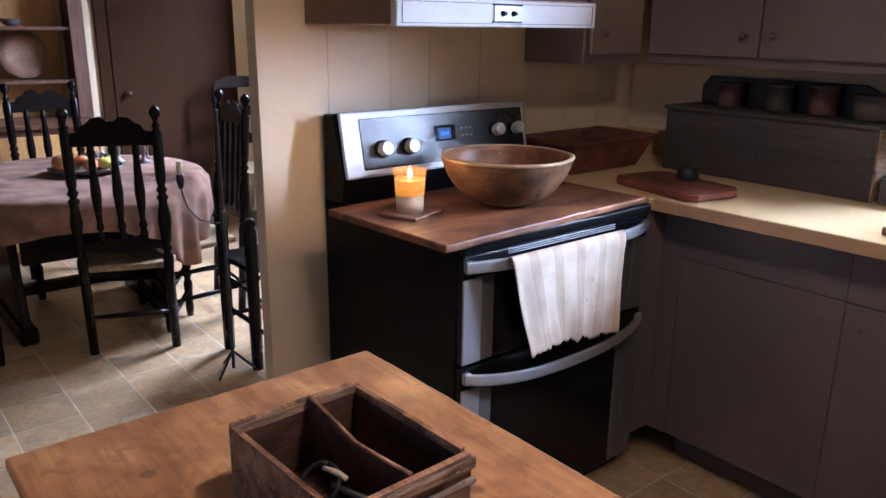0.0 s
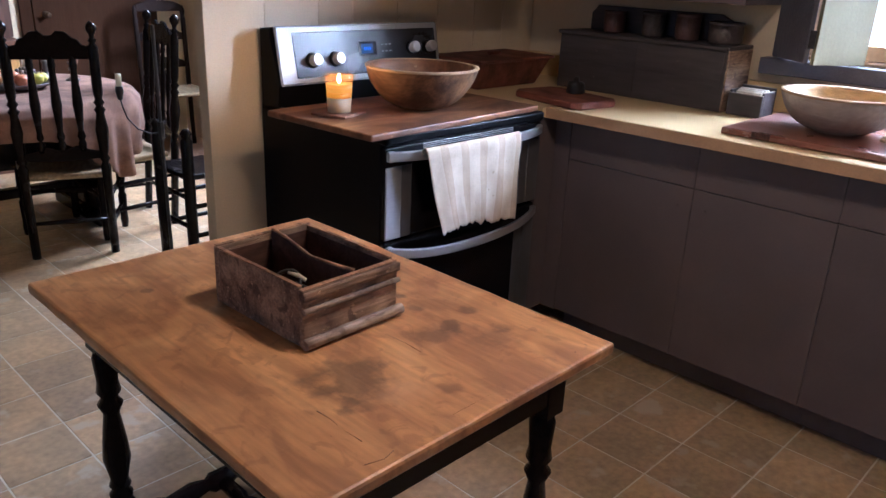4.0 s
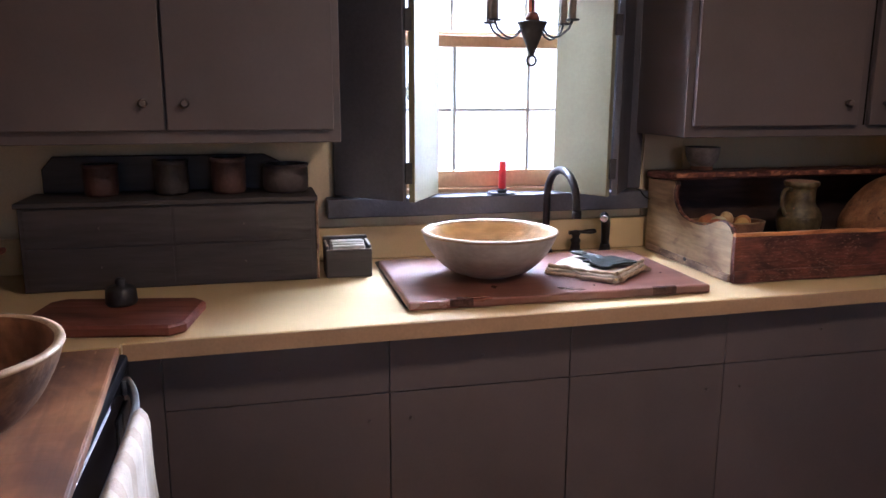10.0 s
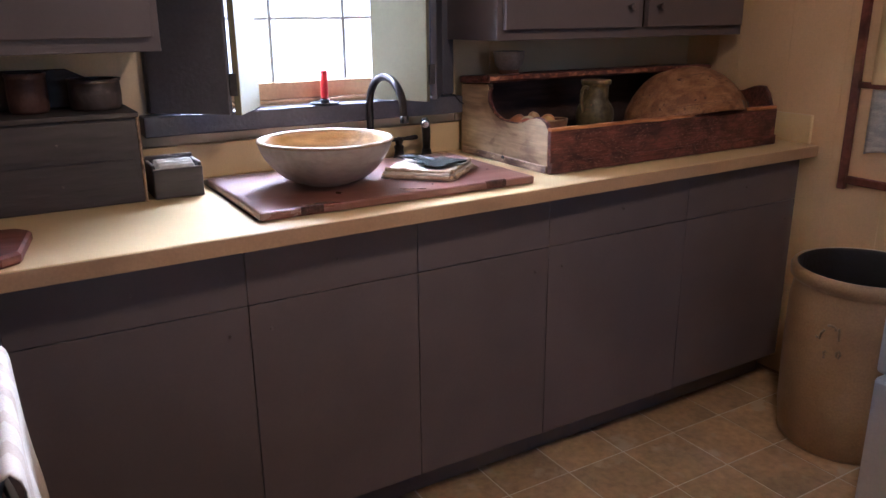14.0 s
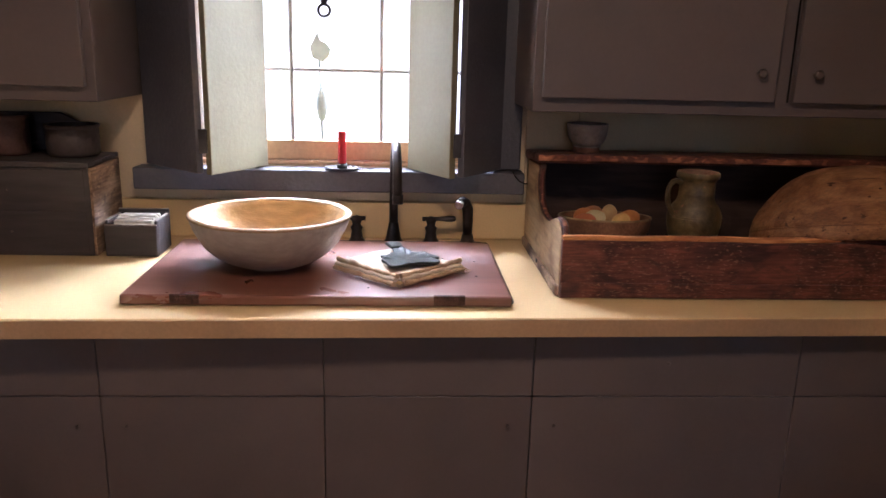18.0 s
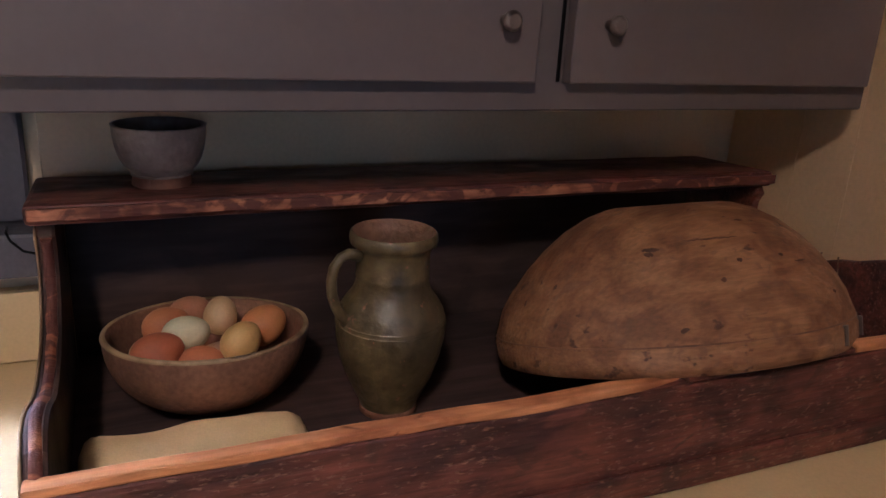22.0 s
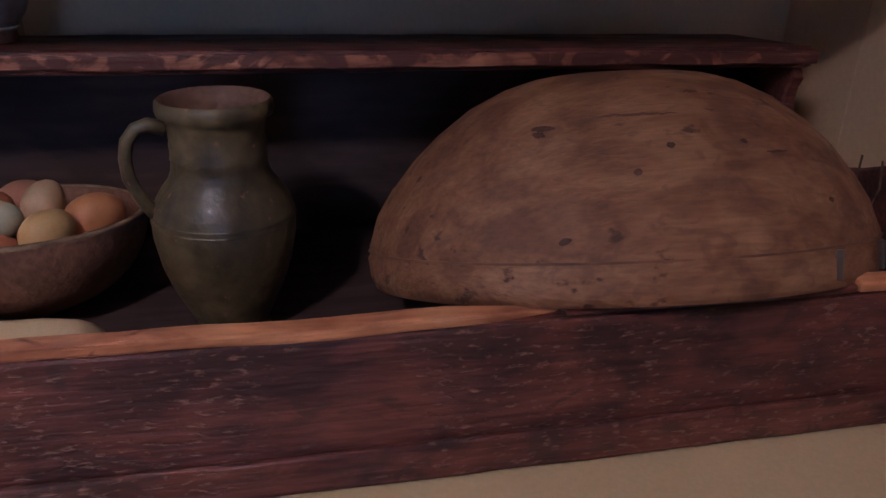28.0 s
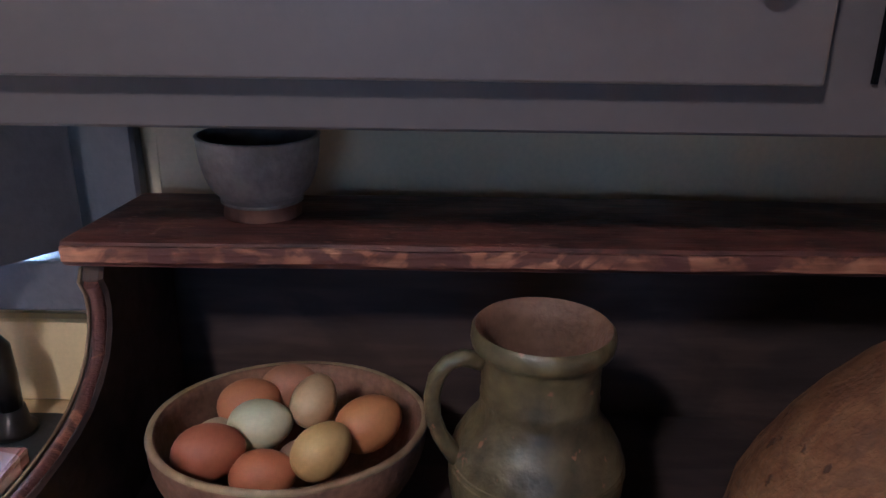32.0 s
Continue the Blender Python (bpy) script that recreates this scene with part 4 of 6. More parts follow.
hollow = [(2.522, 0.235), (2.530, 0.220), (2.531, 0.205), (2.527, 0.188), (2.516, 0.170), (2.498, 0.154), (2.476, 0.143), (2.450, 0.136), (2.420, 0.133),
          (2.390, 0.132), (2.360, 0.134), (2.335, 0.140), (2.312, 0.149), (2.290, 0.157), (2.268, 0.161), (2.246, 0.160), (2.226, 0.151), (RX0 + 0.014, 0.130)]
outline = [(RX0 + 0.014, 0.0), (RX1, 0.0), (RX1, 0.237), (2.53, 0.246)] + hollow
part("end_board", plate(outline, "y", RY1 - 0.018, RY1, 0.003), TRAYSHADE, rack, "scooped end board, the rack's inner shade in its colour")
taller = [(x, z + 0.045 * min(1.0, max(0.0, (2.50 - x) / 0.14)) * min(1.0, (x - RX0 - 0.010) / 0.03)) for x, z in hollow]
part("end_board", plate([(RX0 + 0.014, 0.0), (RX1, 0.0), (RX1, 0.237), (2.53, 0.246)] + taller, "y", RY0, RY0 + 0.018, 0.003), TRAYWOOD, rack, "dark scooped end board")
part("end_face", plate([(x, 0.004 + z * 0.97) for x, z in outline], "y", RY1 + 0.0004, RY1 + 0.003, 0.0008), ENDWOOD, rack, "bare worn outer face")
part("end_foot", worn(RX0 + 0.01, RX1 - 0.02, RY1 + 0.0035, RY1 + 0.012, 0.001, 0.024, 0.001, 0.03, 0.003, 7), OLDBOX, rack, "grey weathered foot moulding")
part("end_nail", box(2.415, 2.430, RY1 + 0.0125, RY1 + 0.016, 0.016, 0.026, 0.002), IRON, rack, "dark iron nail head")
part("end_edge", tube([(x, RY1 - 0.009 + 0.0015 * noise.noise((k * 0.9, 1, 2)), z - 0.003) for k, (x, z) in enumerate(hollow)], [0.0062 + 0.0022 * noise.noise((k * 1.7, 3, 1)) for k in range(len(hollow))], 7), CHIPPED, rack, "worn bare edge of the scoop")
part("front_board", worn(RX0, RX0 + 0.018, RY0 - 0.002, RY1 + 0.002, 0.0, 0.128, 0.0016, 0.03, 0.003, 3), TRAYWOOD, rack, "front board with crackled dark red paint")
edge = worn(RX0 + 0.0005, RX0 + 0.0195, -0.765, RY1, 0.1270, 0.137, 0.0022, 0.028, 0.003, 5)
for v in edge.verts:
    k = min(1.0, max(0.0, (v.co.y + 0.765) / 0.07))
    v.co.z = 0.1283 + (v.co.z - 0.1283) * (0.25 + 0.75 * k)
    v.co.x = RX0 + 0.0195 + (v.co.x - RX0 - 0.0195) * (0.35 + 0.65 * k)
part("front_edge", edge, WORN, rack, "worn bare top edge")
part("front_edge", worn(RX0 + 0.001, RX0 + 0.019, -1.015, -0.7655, 0.1285, 0.136, 0.0018, 0.028, 0.003, 5), TRAYWOOD, rack, "painted top edge")
part("front_edge", worn(RX0 + 0.001, RX0 + 0.019, RY0, -1.0155, 0.1285, 0.139, 0.0018, 0.028, 0.003, 5), WORN, rack, "worn bare top edge")
part("string", tube([(2.380, RY0 + 0.024, 0.185), (2.378, RY0 + 0.026, 0.160), (2.368, RY0 + 0.028, 0.140), (2.352, RY0 + 0.026, 0.135), (2.347, RY0 + 0.024, 0.160), (2.352, RY0 + 0.024, 0.187)], 0.0011, 6), OLDBOX, rack, "thin loop of string on the end board")
part("foot_moulding", worn(RX0 - 0.007, RX0 - 0.0005, RY0 - 0.002, RY1 + 0.002, 0.001, 0.035, 0.001, 0.03, 0.003, 6), TRAYWOOD, rack)
# bottom and back carry the rack's inner shade in their colour
part("bottom_board", box(RX0 + 0.019, RX1 - 0.014, RY0 + 0.019, RY1 - 0.019, 0.002, 0.018, 0.001), TRAYSHADE, rack)
part("bottom_strip", worn(2.335, 2.375, RY0 + 0.02, RY1 - 0.02, 0.0185, 0.026, 0.001, 0.04, 0.002, 8), TRAYWOOD, rack)
part("back_board", box(RX1 - 0.013, RX1, RY0 + 0.019, RY1 - 0.019, 0.002, 0.236, 0.001), TRAYSHADE, rack)
shelf = worn(2.513, RX1 + 0.004, RY0 - 0.001, RY1 + 0.010, 0.249, 0.273, 0.0014, 0.03, 0.006, 9)
for v in shelf.verts:
    v.co.z -= 0.011 * (v.co.x - 2.513) / 0.18
part("top_shelf", shelf, TRAYWOOD, rack, "dark red top shelf")
part("shelf_edge", worn(2.5090, 2.5135, RY0, RY1 + 0.008, 0.2545, 0.2685, 0.0024, 0.022, 0.0015, 11), CHIPPED, rack, "chipped shelf edge")

TB = C + 0.020  # top of the rack's bottom board
eb = bowl("egg_bowl", "grey-brown clay bowl full of eggs in the counter rack", 2.495, -0.318, TB, 0.1165, 0.090, 0.042, CLAYBOWL, CLAYBOWL, 0.007, 0.03, curve=1.0)
eb.matrix_world = pose(2.499, -0.316, TB + 0.004, 0, 5, 0)
part("rim_line", lathe([(0.1160, 0.0905), (0.1177, 0.0925), (0.1167, 0.0955), (0.1140, 0.0965), (0.1115, 0.0952)], 56, wob=0.03), ENDWOOD, eb, "paler line round the rim")


def egg(x, y, z, r, colour, colour2, tilt, spin, label):
    prof = [(0, -1.0)] + [(math.sin(a) * (1 - 0.10 * -math.cos(a)), -math.cos(a) * 1.28 + 0.14) for a in [math.pi * k / 14 for k in range(1, 14)]] + [(0, 1.42)]
    prof[0] = (0, -1.14)
    ob = single("egg", lathe([(a * r, b * r) for a, b in prof], 24), mat("eggshell " + label, colour, colour2, 0.55, scale=25, fine=260, bump=0.08, speck=0.06, dist=0.002),
                label + " egg in the clay bowl", "egg", x, y, z, spin, "eggs in the bowl")
    ob.matrix_world = pose(x, y, z, tilt, 0, spin)
    return ob


EZ = TB
for ex, ey, ez, r, c, c2, tilt, spin, label in (
        (2.470, -0.253, 0.083, 0.0235, (0.42, 0.135, 0.060), (0.36, 0.11, 0.05), 80, 15, "red-brown"),
        (2.507, -0.287, 0.086, 0.0220, (0.64, 0.59, 0.38), (0.60, 0.54, 0.34), 84, 8, "pale green"),
        (2.470, -0.346, 0.085, 0.0215, (0.66, 0.43, 0.15), (0.60, 0.37, 0.12), 70, 45, "tan"),
        (2.545, -0.268, 0.083, 0.0225, (0.52, 0.21, 0.085), (0.46, 0.18, 0.07), 80, 20, "warm brown"),
        (2.575, -0.298, 0.084, 0.0210, (0.44, 0.21, 0.11), (0.40, 0.18, 0.10), 75, 10, "light brown"),
        (2.529, -0.332, 0.095, 0.0200, (0.62, 0.42, 0.21), (0.54, 0.35, 0.17), 60, 75, "beige"),
        (2.515, -0.379, 0.083, 0.0240, (0.60, 0.26, 0.08), (0.54, 0.22, 0.07), 78, 30, "orange-brown"),
        (2.463, -0.298, 0.067, 0.0215, (0.52, 0.19, 0.075), (0.45, 0.15, 0.06), 85, 5, "chestnut"),
        (2.505, -0.325, 0.050, 0.0210, (0.46, 0.30, 0.20), (0.42, 0.27, 0.18), 80, 10, "pinkish"),
        (2.516, -0.247, 0.064, 0.0190, (0.50, 0.40, 0.27), (0.46, 0.36, 0.24), 85, 40, "cream")):
    egg(ex - 0.004, ey, EZ + ez + 0.006, r, c, c2, tilt, spin, label)

jug = thing("jug", "olive-green glazed pottery jug with one handle in the rack", "jug", 2.425, -0.515, TB + 0.0005)
prof = [(0, 0), (0.031, 0), (0.0340, 0.006), (0.0345, 0.012), (0.0420, 0.028), (0.0520, 0.050), (0.0600, 0.075), (0.0645, 0.100), (0.0650, 0.115), (0.0620, 0.132), (0.0545, 0.145), (0.0470, 0.154),
        (0.0435, 0.163), (0.0425, 0.172), (0.0434, 0.174), (0.0424, 0.177), (0.0428, 0.188), (0.0420, 0.191), (0.0430, 0.206), (0.0450, 0.2105), (0.0500, 0.2135), (0.0512, 0.2185), (0.0505, 0.225), (0.0480, 0.2275)]
part("body", lathe(prof, 40, wob=0.012), JUG, jug)
part("inside", lathe([(0.0480, 0.2275), (0.0450, 0.2255), (0.0405, 0.210), (0.0385, 0.165), (0.050, 0.13), (0.050, 0.08), (0, 0.02)], 40, wob=0.012), JUGMOUTH, jug, "bare clay mouth")
part("foot", lathe([(0.0315, 0.0005), (0.0350, 0.001), (0.0352, 0.008), (0.0335, 0.011)], 32), CLAYIN, jug, "bare clay foot")
for z, r in ((0.1165, 0.0648), (0.1215, 0.0641)):
    part("shoulder_line", lathe([(r - 0.0006, z), (r + 0.0010, z + 0.0012), (r - 0.0006, z + 0.0026)], 40, wob=0.012), JUG, jug)
hp = [(0, 0.044, 0.203), (0, 0.058, 0.207), (0, 0.068, 0.204), (0, 0.076, 0.194), (0, 0.079, 0.179), (0, 0.078, 0.162), (0, 0.073, 0.147), (0, 0.066, 0.135), (0, 0.059, 0.125)]
hd = part("handle", tube(hp, [0.007, 0.0065, 0.006, 0.006, 0.006, 0.006, 0.006, 0.0065, 0.007], 10), JUG, jug)
hd.matrix_basis = pose(0, 0, 0, 0, 0, 12)

dome = thing("dough_bowl", "large old wooden dough bowl leaning upside down in the rack", "bowl", 2.350, -0.886, 1.0012, 0, "", 0, 18)
prof = [(0.238, 0.0), (0.246, 0.001), (0.249, 0.010), (0.2495, 0.028), (0.2465, 0.0295), (0.2475, 0.032), (0.2460, 0.0345), (0.2470, 0.038)]
prof += [(0.2445, 0.044), (0.2370, 0.066), (0.2220, 0.090), (0.2200, 0.0915), (0.2010, 0.115), (0.1770, 0.138), (0.1755, 0.139), (0.1470, 0.160), (0.1150, 0.1760), (0.0880, 0.1840), (0.0740, 0.1860), (0.0700, 0.1855), (0, 0.185)]
prof = [(r * 0.975, z) for r, z in prof]
part("shell", lathe([(r, z * 1.0) for r, z in prof], 64, wob=0.02, sx=0.77), DOME, dome)
part("inside", lathe([(0.232, 0.0), (0.226, 0.03), (0.202, 0.08), (0.155, 0.135), (0.08, 0.168), (0, 0.174)], 48, wob=0.02, sx=0.77), COVER, dome)


def on_dome(a, z, out=0.0):
    """A point on the outside of the dough bowl, at an angle round it and a height above its rim."""
    for (r0, z0), (r1, z1) in zip(prof[1:], prof[2:]):
        if z0 <= z <= z1:
            r = r0 + (r1 - r0) * (z - z0) / max(z1 - z0, 1e-6)
            break
    w = 1 + 0.02 * noise.noise((math.cos(radians(a)) * 1.3 + 7 * r, math.sin(radians(a)) * 1.3, z * 9))
    return ((r * w + out) * 0.77 * math.cos(radians(a)), (r * w + out) * math.sin(radians(a)), z)


STAIN = mat("dark red-brown stain", (0.115, 0.045, 0.024), (0.07, 0.030, 0.018), 0.7, scale=30, fine=90, bump=0.4, speck=0.3)
for a0, a1, z0, z1, w, n in ((143, 136, 0.134, 0.134, 0.003, 10), (141, 137, 0.128, 0.130, 0.003, 8), (152, 176, 0.142, 0.143, 0.0014, 18), (196, 203, 0.110, 0.110, 0.0013, 8),
                            (171, 173, 0.118, 0.117, 0.0026, 4), (163, 165, 0.098, 0.098, 0.0030, 4), (190, 192, 0.119, 0.118, 0.0024, 4), (182, 187, 0.161, 0.161, 0.0018, 5), (149, 151, 0.048, 0.051, 0.0028, 4), (208, 210, 0.07, 0.07, 0.0026, 4)):
    pts = [on_dome(a0 + (a1 - a0) * k / n + 0.5 * noise.noise((k * 0.6, a0, 2)), z0 + (z1 - z0) * k / n + 0.0015 * noise.noise((k * 0.7, a0, 7)), -0.55 * w) for k in range(n + 1)]
    part("crack", tube(pts, [w * (0.35 + 0.75 * math.sin(math.pi * (k + 0.4) / (n + 0.8))) for k in range(n + 1)], 6), STAIN, dome, "dark crack or knot in the old wood")
for z in (0.027, 0.033):
    part("rim_groove", lathe([(0.2408, z), (0.2426, z + 0.001), (0.2408, z + 0.002)], 64, wob=0.02, sx=0.77), COVER, dome, "scored line above the rim")
for a in (205, 226):
    s = part("stitch", tube([(0.187 * math.cos(radians(a)), 0.2452 * math.sin(radians(a)), 0.008 + 0.012 * k) for k in range(3)], 0.003, 6), KNOB, dome, "dark iron staple in the rim")

cup = bowl("small_bowl", "small grey-brown bowl on a bare clay foot on the rack shelf", 2.606, -0.280, C + 0.2835, 0.0535, 0.057, 0.036, CUPGLAZE, CUP, 0.004, 0.01, curve=1.0)
part("foot", lathe([(0, -0.0140), (0.0345, -0.0140), (0.0350, -0.0120), (0.0335, -0.002), (0.0345, -0.0004), (0, -0.0004)], 28), CLAYIN, cup, "bare clay foot")
part("foot_line", lathe([(0.0340, -0.0018), (0.0368, -0.0006), (0.0370, 0.0016), (0.0355, 0.0024)], 28), RUBBED, cup, "pale line above the foot")


def cloth_top(u, v):
    x, y = 2.30 + 0.105 * v, -0.172 - 0.235 * u
    e = min(u, 1 - u, v, 1 - v)
    return (x + 0.004 * noise.noise((u * 5, v * 3, 1)), y + 0.004 * noise.noise((u * 5, v * 3, 5)), TB + 0.004 + 0.030 * min(1, e / 0.10) ** 0.5 + 0.006 * noise.noise((u * 4, v * 4, 2)) + 0.010 * v - 0.006 * u)


single("folded_cloth", surface(30, 16, cloth_top, 0.004), LINEN, "folded cream linen cloth lying in the rack", "cloth")

part("cord", tube([(2.690, -0.098, 1.1155), (2.664, -0.100, 1.1155), (2.6595, -0.104, 1.107), (2.659, -0.117, 1.093), (2.664, -0.133, 1.086), (2.690, -0.154, 1.083), (2.728, -0.185, 1.082)], 0.0017, 8), BLACK, win, "thin black cord")

# ---- things by the sink ----
SX0, SX1, SY0, SY1, SR = 2.135, 2.692, -0.040, 0.772, 0.032  # rim of the sink
ring = [(cx + SR * math.cos(radians(a + 15 * k)), cy + SR * math.sin(radians(a + 15 * k))) for cx, cy, a in ((SX1 - SR, SY1 - SR, 0), (SX0 + SR, SY1 - SR, 90), (SX0 + SR, SY0 + SR, 180), (SX1 - SR, SY0 + SR, 270)) for k in range(7)]
ks = thing("kitchen_sink", "black sink whose thin rim shows round the board laid over it", "sink", 0, 0, C)
part("rim", plate(ring, "z", 0.0002, 0.0013, 0.0004), SINKBLACK, ks)
fa = thing("faucet", "dark bronze gooseneck kitchen faucet behind the sink board", "faucet", 2.662, 0.222, C + 0.001)
part("base", lathe([(0, 0), (0.027, 0), (0.027, 0.006), (0.021, 0.014), (0.017, 0.035), (0.0135, 0.055), (0.0115, 0.06), (0, 0.06)], 20), BRONZE, fa)
pts = [(0, 0, 0.058), (0, 0, 0.12), (0, 0, 0.19)] + [(-0.105 + 0.105 * math.cos(a), -0.010 * (1 - math.cos(a)) * 0.5, 0.19 + 0.092 * math.sin(a)) for a in [math.pi * k / 14 for k in range(1, 15)]] + [(-0.213, -0.011, 0.172)]
part("spout", tube(pts, [0.0115] * (len(pts) - 1) + [0.012], 14), BRONZE, fa)
part("aerator", rod((-0.213, -0.011, 0.174), (-0.214, -0.011, 0.152), 0.0135, 14), BRONZE, fa)
for yy, way in ((0.322, 1), (0.120, -1)):
    h = thing("water_tap", "dark bronze lever water tap beside the faucet", "tap", 2.662, yy, C + 0.001, group="tap handles")
    part("post", lathe([(0, 0), (0.024, 0), (0.024, 0.005), (0.017, 0.015), (0.014, 0.035), (0.017, 0.045), (0.011, 0.052), (0.013, 0.06), (0.016, 0.066), (0.012, 0.074), (0, 0.078)], 18), BRONZE, h)
    part("lever", turned((0, -0.024 * way, 0.069), (-0.006, 0.068 * way, 0.072), [(0, 0.0065), (0.15, 0.0065), (0.3, 0.006), (0.5, 0.0055), (0.8, 0.0085), (0.95, 0.0075), (1, 0.003)], 12), BRONZE, h)
sp = thing("side_sprayer", "dark bronze side sprayer beside the taps", "sprayer", 2.655, 0.020, C + 0.001)
part("base", lathe([(0, 0), (0.024, 0), (0.024, 0.006), (0.018, 0.012), (0.015, 0.03), (0, 0.03)], 18), BRONZE, sp)
part("body", tube([(0, 0, 0.028), (-0.001, 0, 0.07), (-0.002, 0.002, 0.10), (-0.010, 0.010, 0.118), (-0.024, 0.018, 0.125), (-0.040, 0.026, 0.122)], [0.013, 0.014, 0.015, 0.015, 0.0135, 0.012], 14), BRONZE, sp)
part("nozzle", rod((-0.040, 0.026, 0.122), (-0.049, 0.031, 0.118), 0.0115, 14), CHROME, sp, "pale spray nozzle")


def folded(u, v, lift, size):
    a, b = (u - 0.5) * size, (v - 0.5) * size * 0.92
    e = min(u, 1 - u, v, 1 - v)
    return (a + 0.006 * noise.noise((u * 3, v * 3, lift * 50)), b + 0.006 * noise.noise((u * 3, v * 3, lift * 90)), lift + 0.007 * min(1, e / 0.07) ** 0.5 + 0.004 * noise.noise((u * 4, v * 4, lift * 30)))


nap = thing("folded_towel", "folded frayed cream cotton towel on the sink board", "towel", 2.326, 0.208, C + 0.0255, 44)
for k, sz in enumerate((0.212, 0.207, 0.203)):
    part("layer", surface(18, 18, lambda u, v, k=k, sz=sz: folded(u, v, 0.0072 * k, sz), 0.003), (TOWELS, LINEN, TOWELW)[k], nap)
for k, (p, q) in enumerate((((-0.100, 0.088), (-0.105, -0.096)), ((-0.100, 0.098), (0.088, 0.104)))):
    for j in range(3):
        pts = []
        for i in range(27):
            f, sway = i / 26, noise.noise((i * 0.22, k * 9, j * 5))
            out = 0.005 * (2 - j) + 0.005 * sway
            pts.append((p[0] + (q[0] - p[0]) * f - (out if k == 0 else 0), p[1] + (q[1] - p[1]) * f + (out if k else 0), 0.0065 + 0.0078 * j + 0.003 * noise.noise((i * 0.3, k, j + 3)) + 0.008 * (f - 0.6 if f > 0.6 and j == 2 else 0)))
        part("frayed_edge", tube(pts, [0.0058 + 0.0022 * noise.noise((i * 0.33, k, j)) for i in range(27)], 8), (FRAYED, TOWELW, FRAYED)[j], nap, "rolled frayed edge")
for k in range(5):
    y = -0.094 + 0.008 * k
    part("thread", tube([(-0.108, y, 0.010), (-0.120 - 0.003 * (k % 3), y - 0.006, 0.007), (-0.128 - 0.005 * (k % 2), y - 0.014 + 0.004 * (k % 3), 0.001)], 0.0010, 5), FRAYED, nap)
dish = thing("leaf_dish", "dark green glazed leaf-shaped pottery dish on the folded towel", "dish", 2.298, 0.190, C + 0.0505)


def leaf_edge(a):
    """Distance from the middle to the rim: a narrow handle and four broad lobes."""
    r = 0.050 + 0.006 * math.cos(9 * a)
    for way, out, width in ((14, 0.068, 11), (-72, 0.022, 26), (-128, 0.034, 24), (152, 0.028, 26), (95, 0.006, 24)):
        d = (math.degrees(a) - way + 180) % 360 - 180
        r += out * math.exp(-(d / width) ** 2)
    return r


def leaf_dish(u, v):
    a = 2 * math.pi * u
    r = leaf_edge(a) * v
    curl = 0.0065 * v ** 4 * (0.75 + 0.45 * math.cos(3 * a + 0.7) + 0.25 * math.cos(7 * a))
    return (r * math.cos(a), r * math.sin(a), 0.003 + max(curl, 0.0) + 0.0008 * math.cos(6 * a) * v)


part("plate", surface(96, 14, leaf_dish, 0.005), GREENGLAZE, dish)


def leaf_centre(u, v):
    x, y, z = leaf_dish(u, 0.74 * v)
    return (x, y, z + 0.0009)


# pale sheet over the middle stands in for the window's reflection
part("sheen_centre", surface(72, 8, leaf_centre, 0.0006), GREYSHEEN, dish, "pale grey middle, the window's reflection in its colour")
part("handle_curl", plate([(0.085, 0.006), (0.122, 0.012), (0.128, 0.030), (0.122, 0.050), (0.098, 0.042), (0.082, 0.034)], "z", 0.006, 0.015, 0.003), GREENGLAZE, dish, "square stem handle")
for a in (0, 60, 120, 180, 240, 300):
    vein = [(leaf_edge(radians(a)) * f * math.cos(radians(a)), leaf_edge(radians(a)) * f * math.sin(radians(a)), 0.0060) for f in (0.1, 0.3, 0.5, 0.65)]
    part("vein", tube(vein, [0.0009, 0.0009, 0.0008, 0.0006], 6), GREYSHEEN, dish)

sink = bpy.data.objects["sink_board"]
part("dark_chip", worn(-0.0014, 0.010, 0.098, 0.164, 0.0035, 0.0234, 0.0008, 0.02, 0.002, 3), DARKCHIP, sink, "dark chipped front edge")
part("dark_chip", worn(-0.0012, 0.006, 0.640, 0.700, 0.0035, 0.0230, 0.0008, 0.02, 0.002, 4), DARKCHIP, sink, "dark chipped front edge")
for x, y, r in ((0.275, 0.055, 0.004), (0.150, 0.062, 0.0035), (0.300, 0.130, 0.0025), (0.060, 0.300, 0.003)):
    part("nail_mark", lathe([(0, 0.0205), (r, 0.0205), (r * 0.8, 0.0236), (0, 0.0238)], 8, (x, y, 0)), DESK, sink)

cd = thing("small_caddy", "small dark wooden box holding folded papers beside the board", "box", 2.495, 0.803, C + 0.001)
for x0, x1, y0, y1, z1 in ((0, 0.009, 0, 0.128, 0.078), (0.106, 0.115, 0, 0.128, 0.098), (0.009, 0.106, 0, 0.009, 0.088), (0.009, 0.106, 0.119, 0.128, 0.088)):
    part("side", worn(x0, x1, y0, y1, 0, z1, 0.0012, 0.03, 0.003), DESK, cd)
part("bottom", box(0.009, 0.106, 0.009, 0.119, 0.001, 0.01, 0), DESK, cd)
for x0, x1, y0, y1, z in ((0.001, 0.008, 0.001, 0.127, 0.0785), (0.010, 0.105, 0.001, 0.008, 0.0885), (0.010, 0.105, 0.120, 0.127, 0.0885), (0.107, 0.114, 0.001, 0.127, 0.0985)):
    part("worn_edge", worn(x0, x1, y0, y1, z, z + 0.0018, 0.0004, 0.02, 0.0005, 51), RUBBED, cd, "pale rubbed rim")
for k in range(5):
    part("paper", box(0.018 + 0.016 * k, 0.031 + 0.016 * k, 0.016, 0.110, 0.011, 0.088 + 0.004 * (k % 3), 0.003), PAPER, cd)

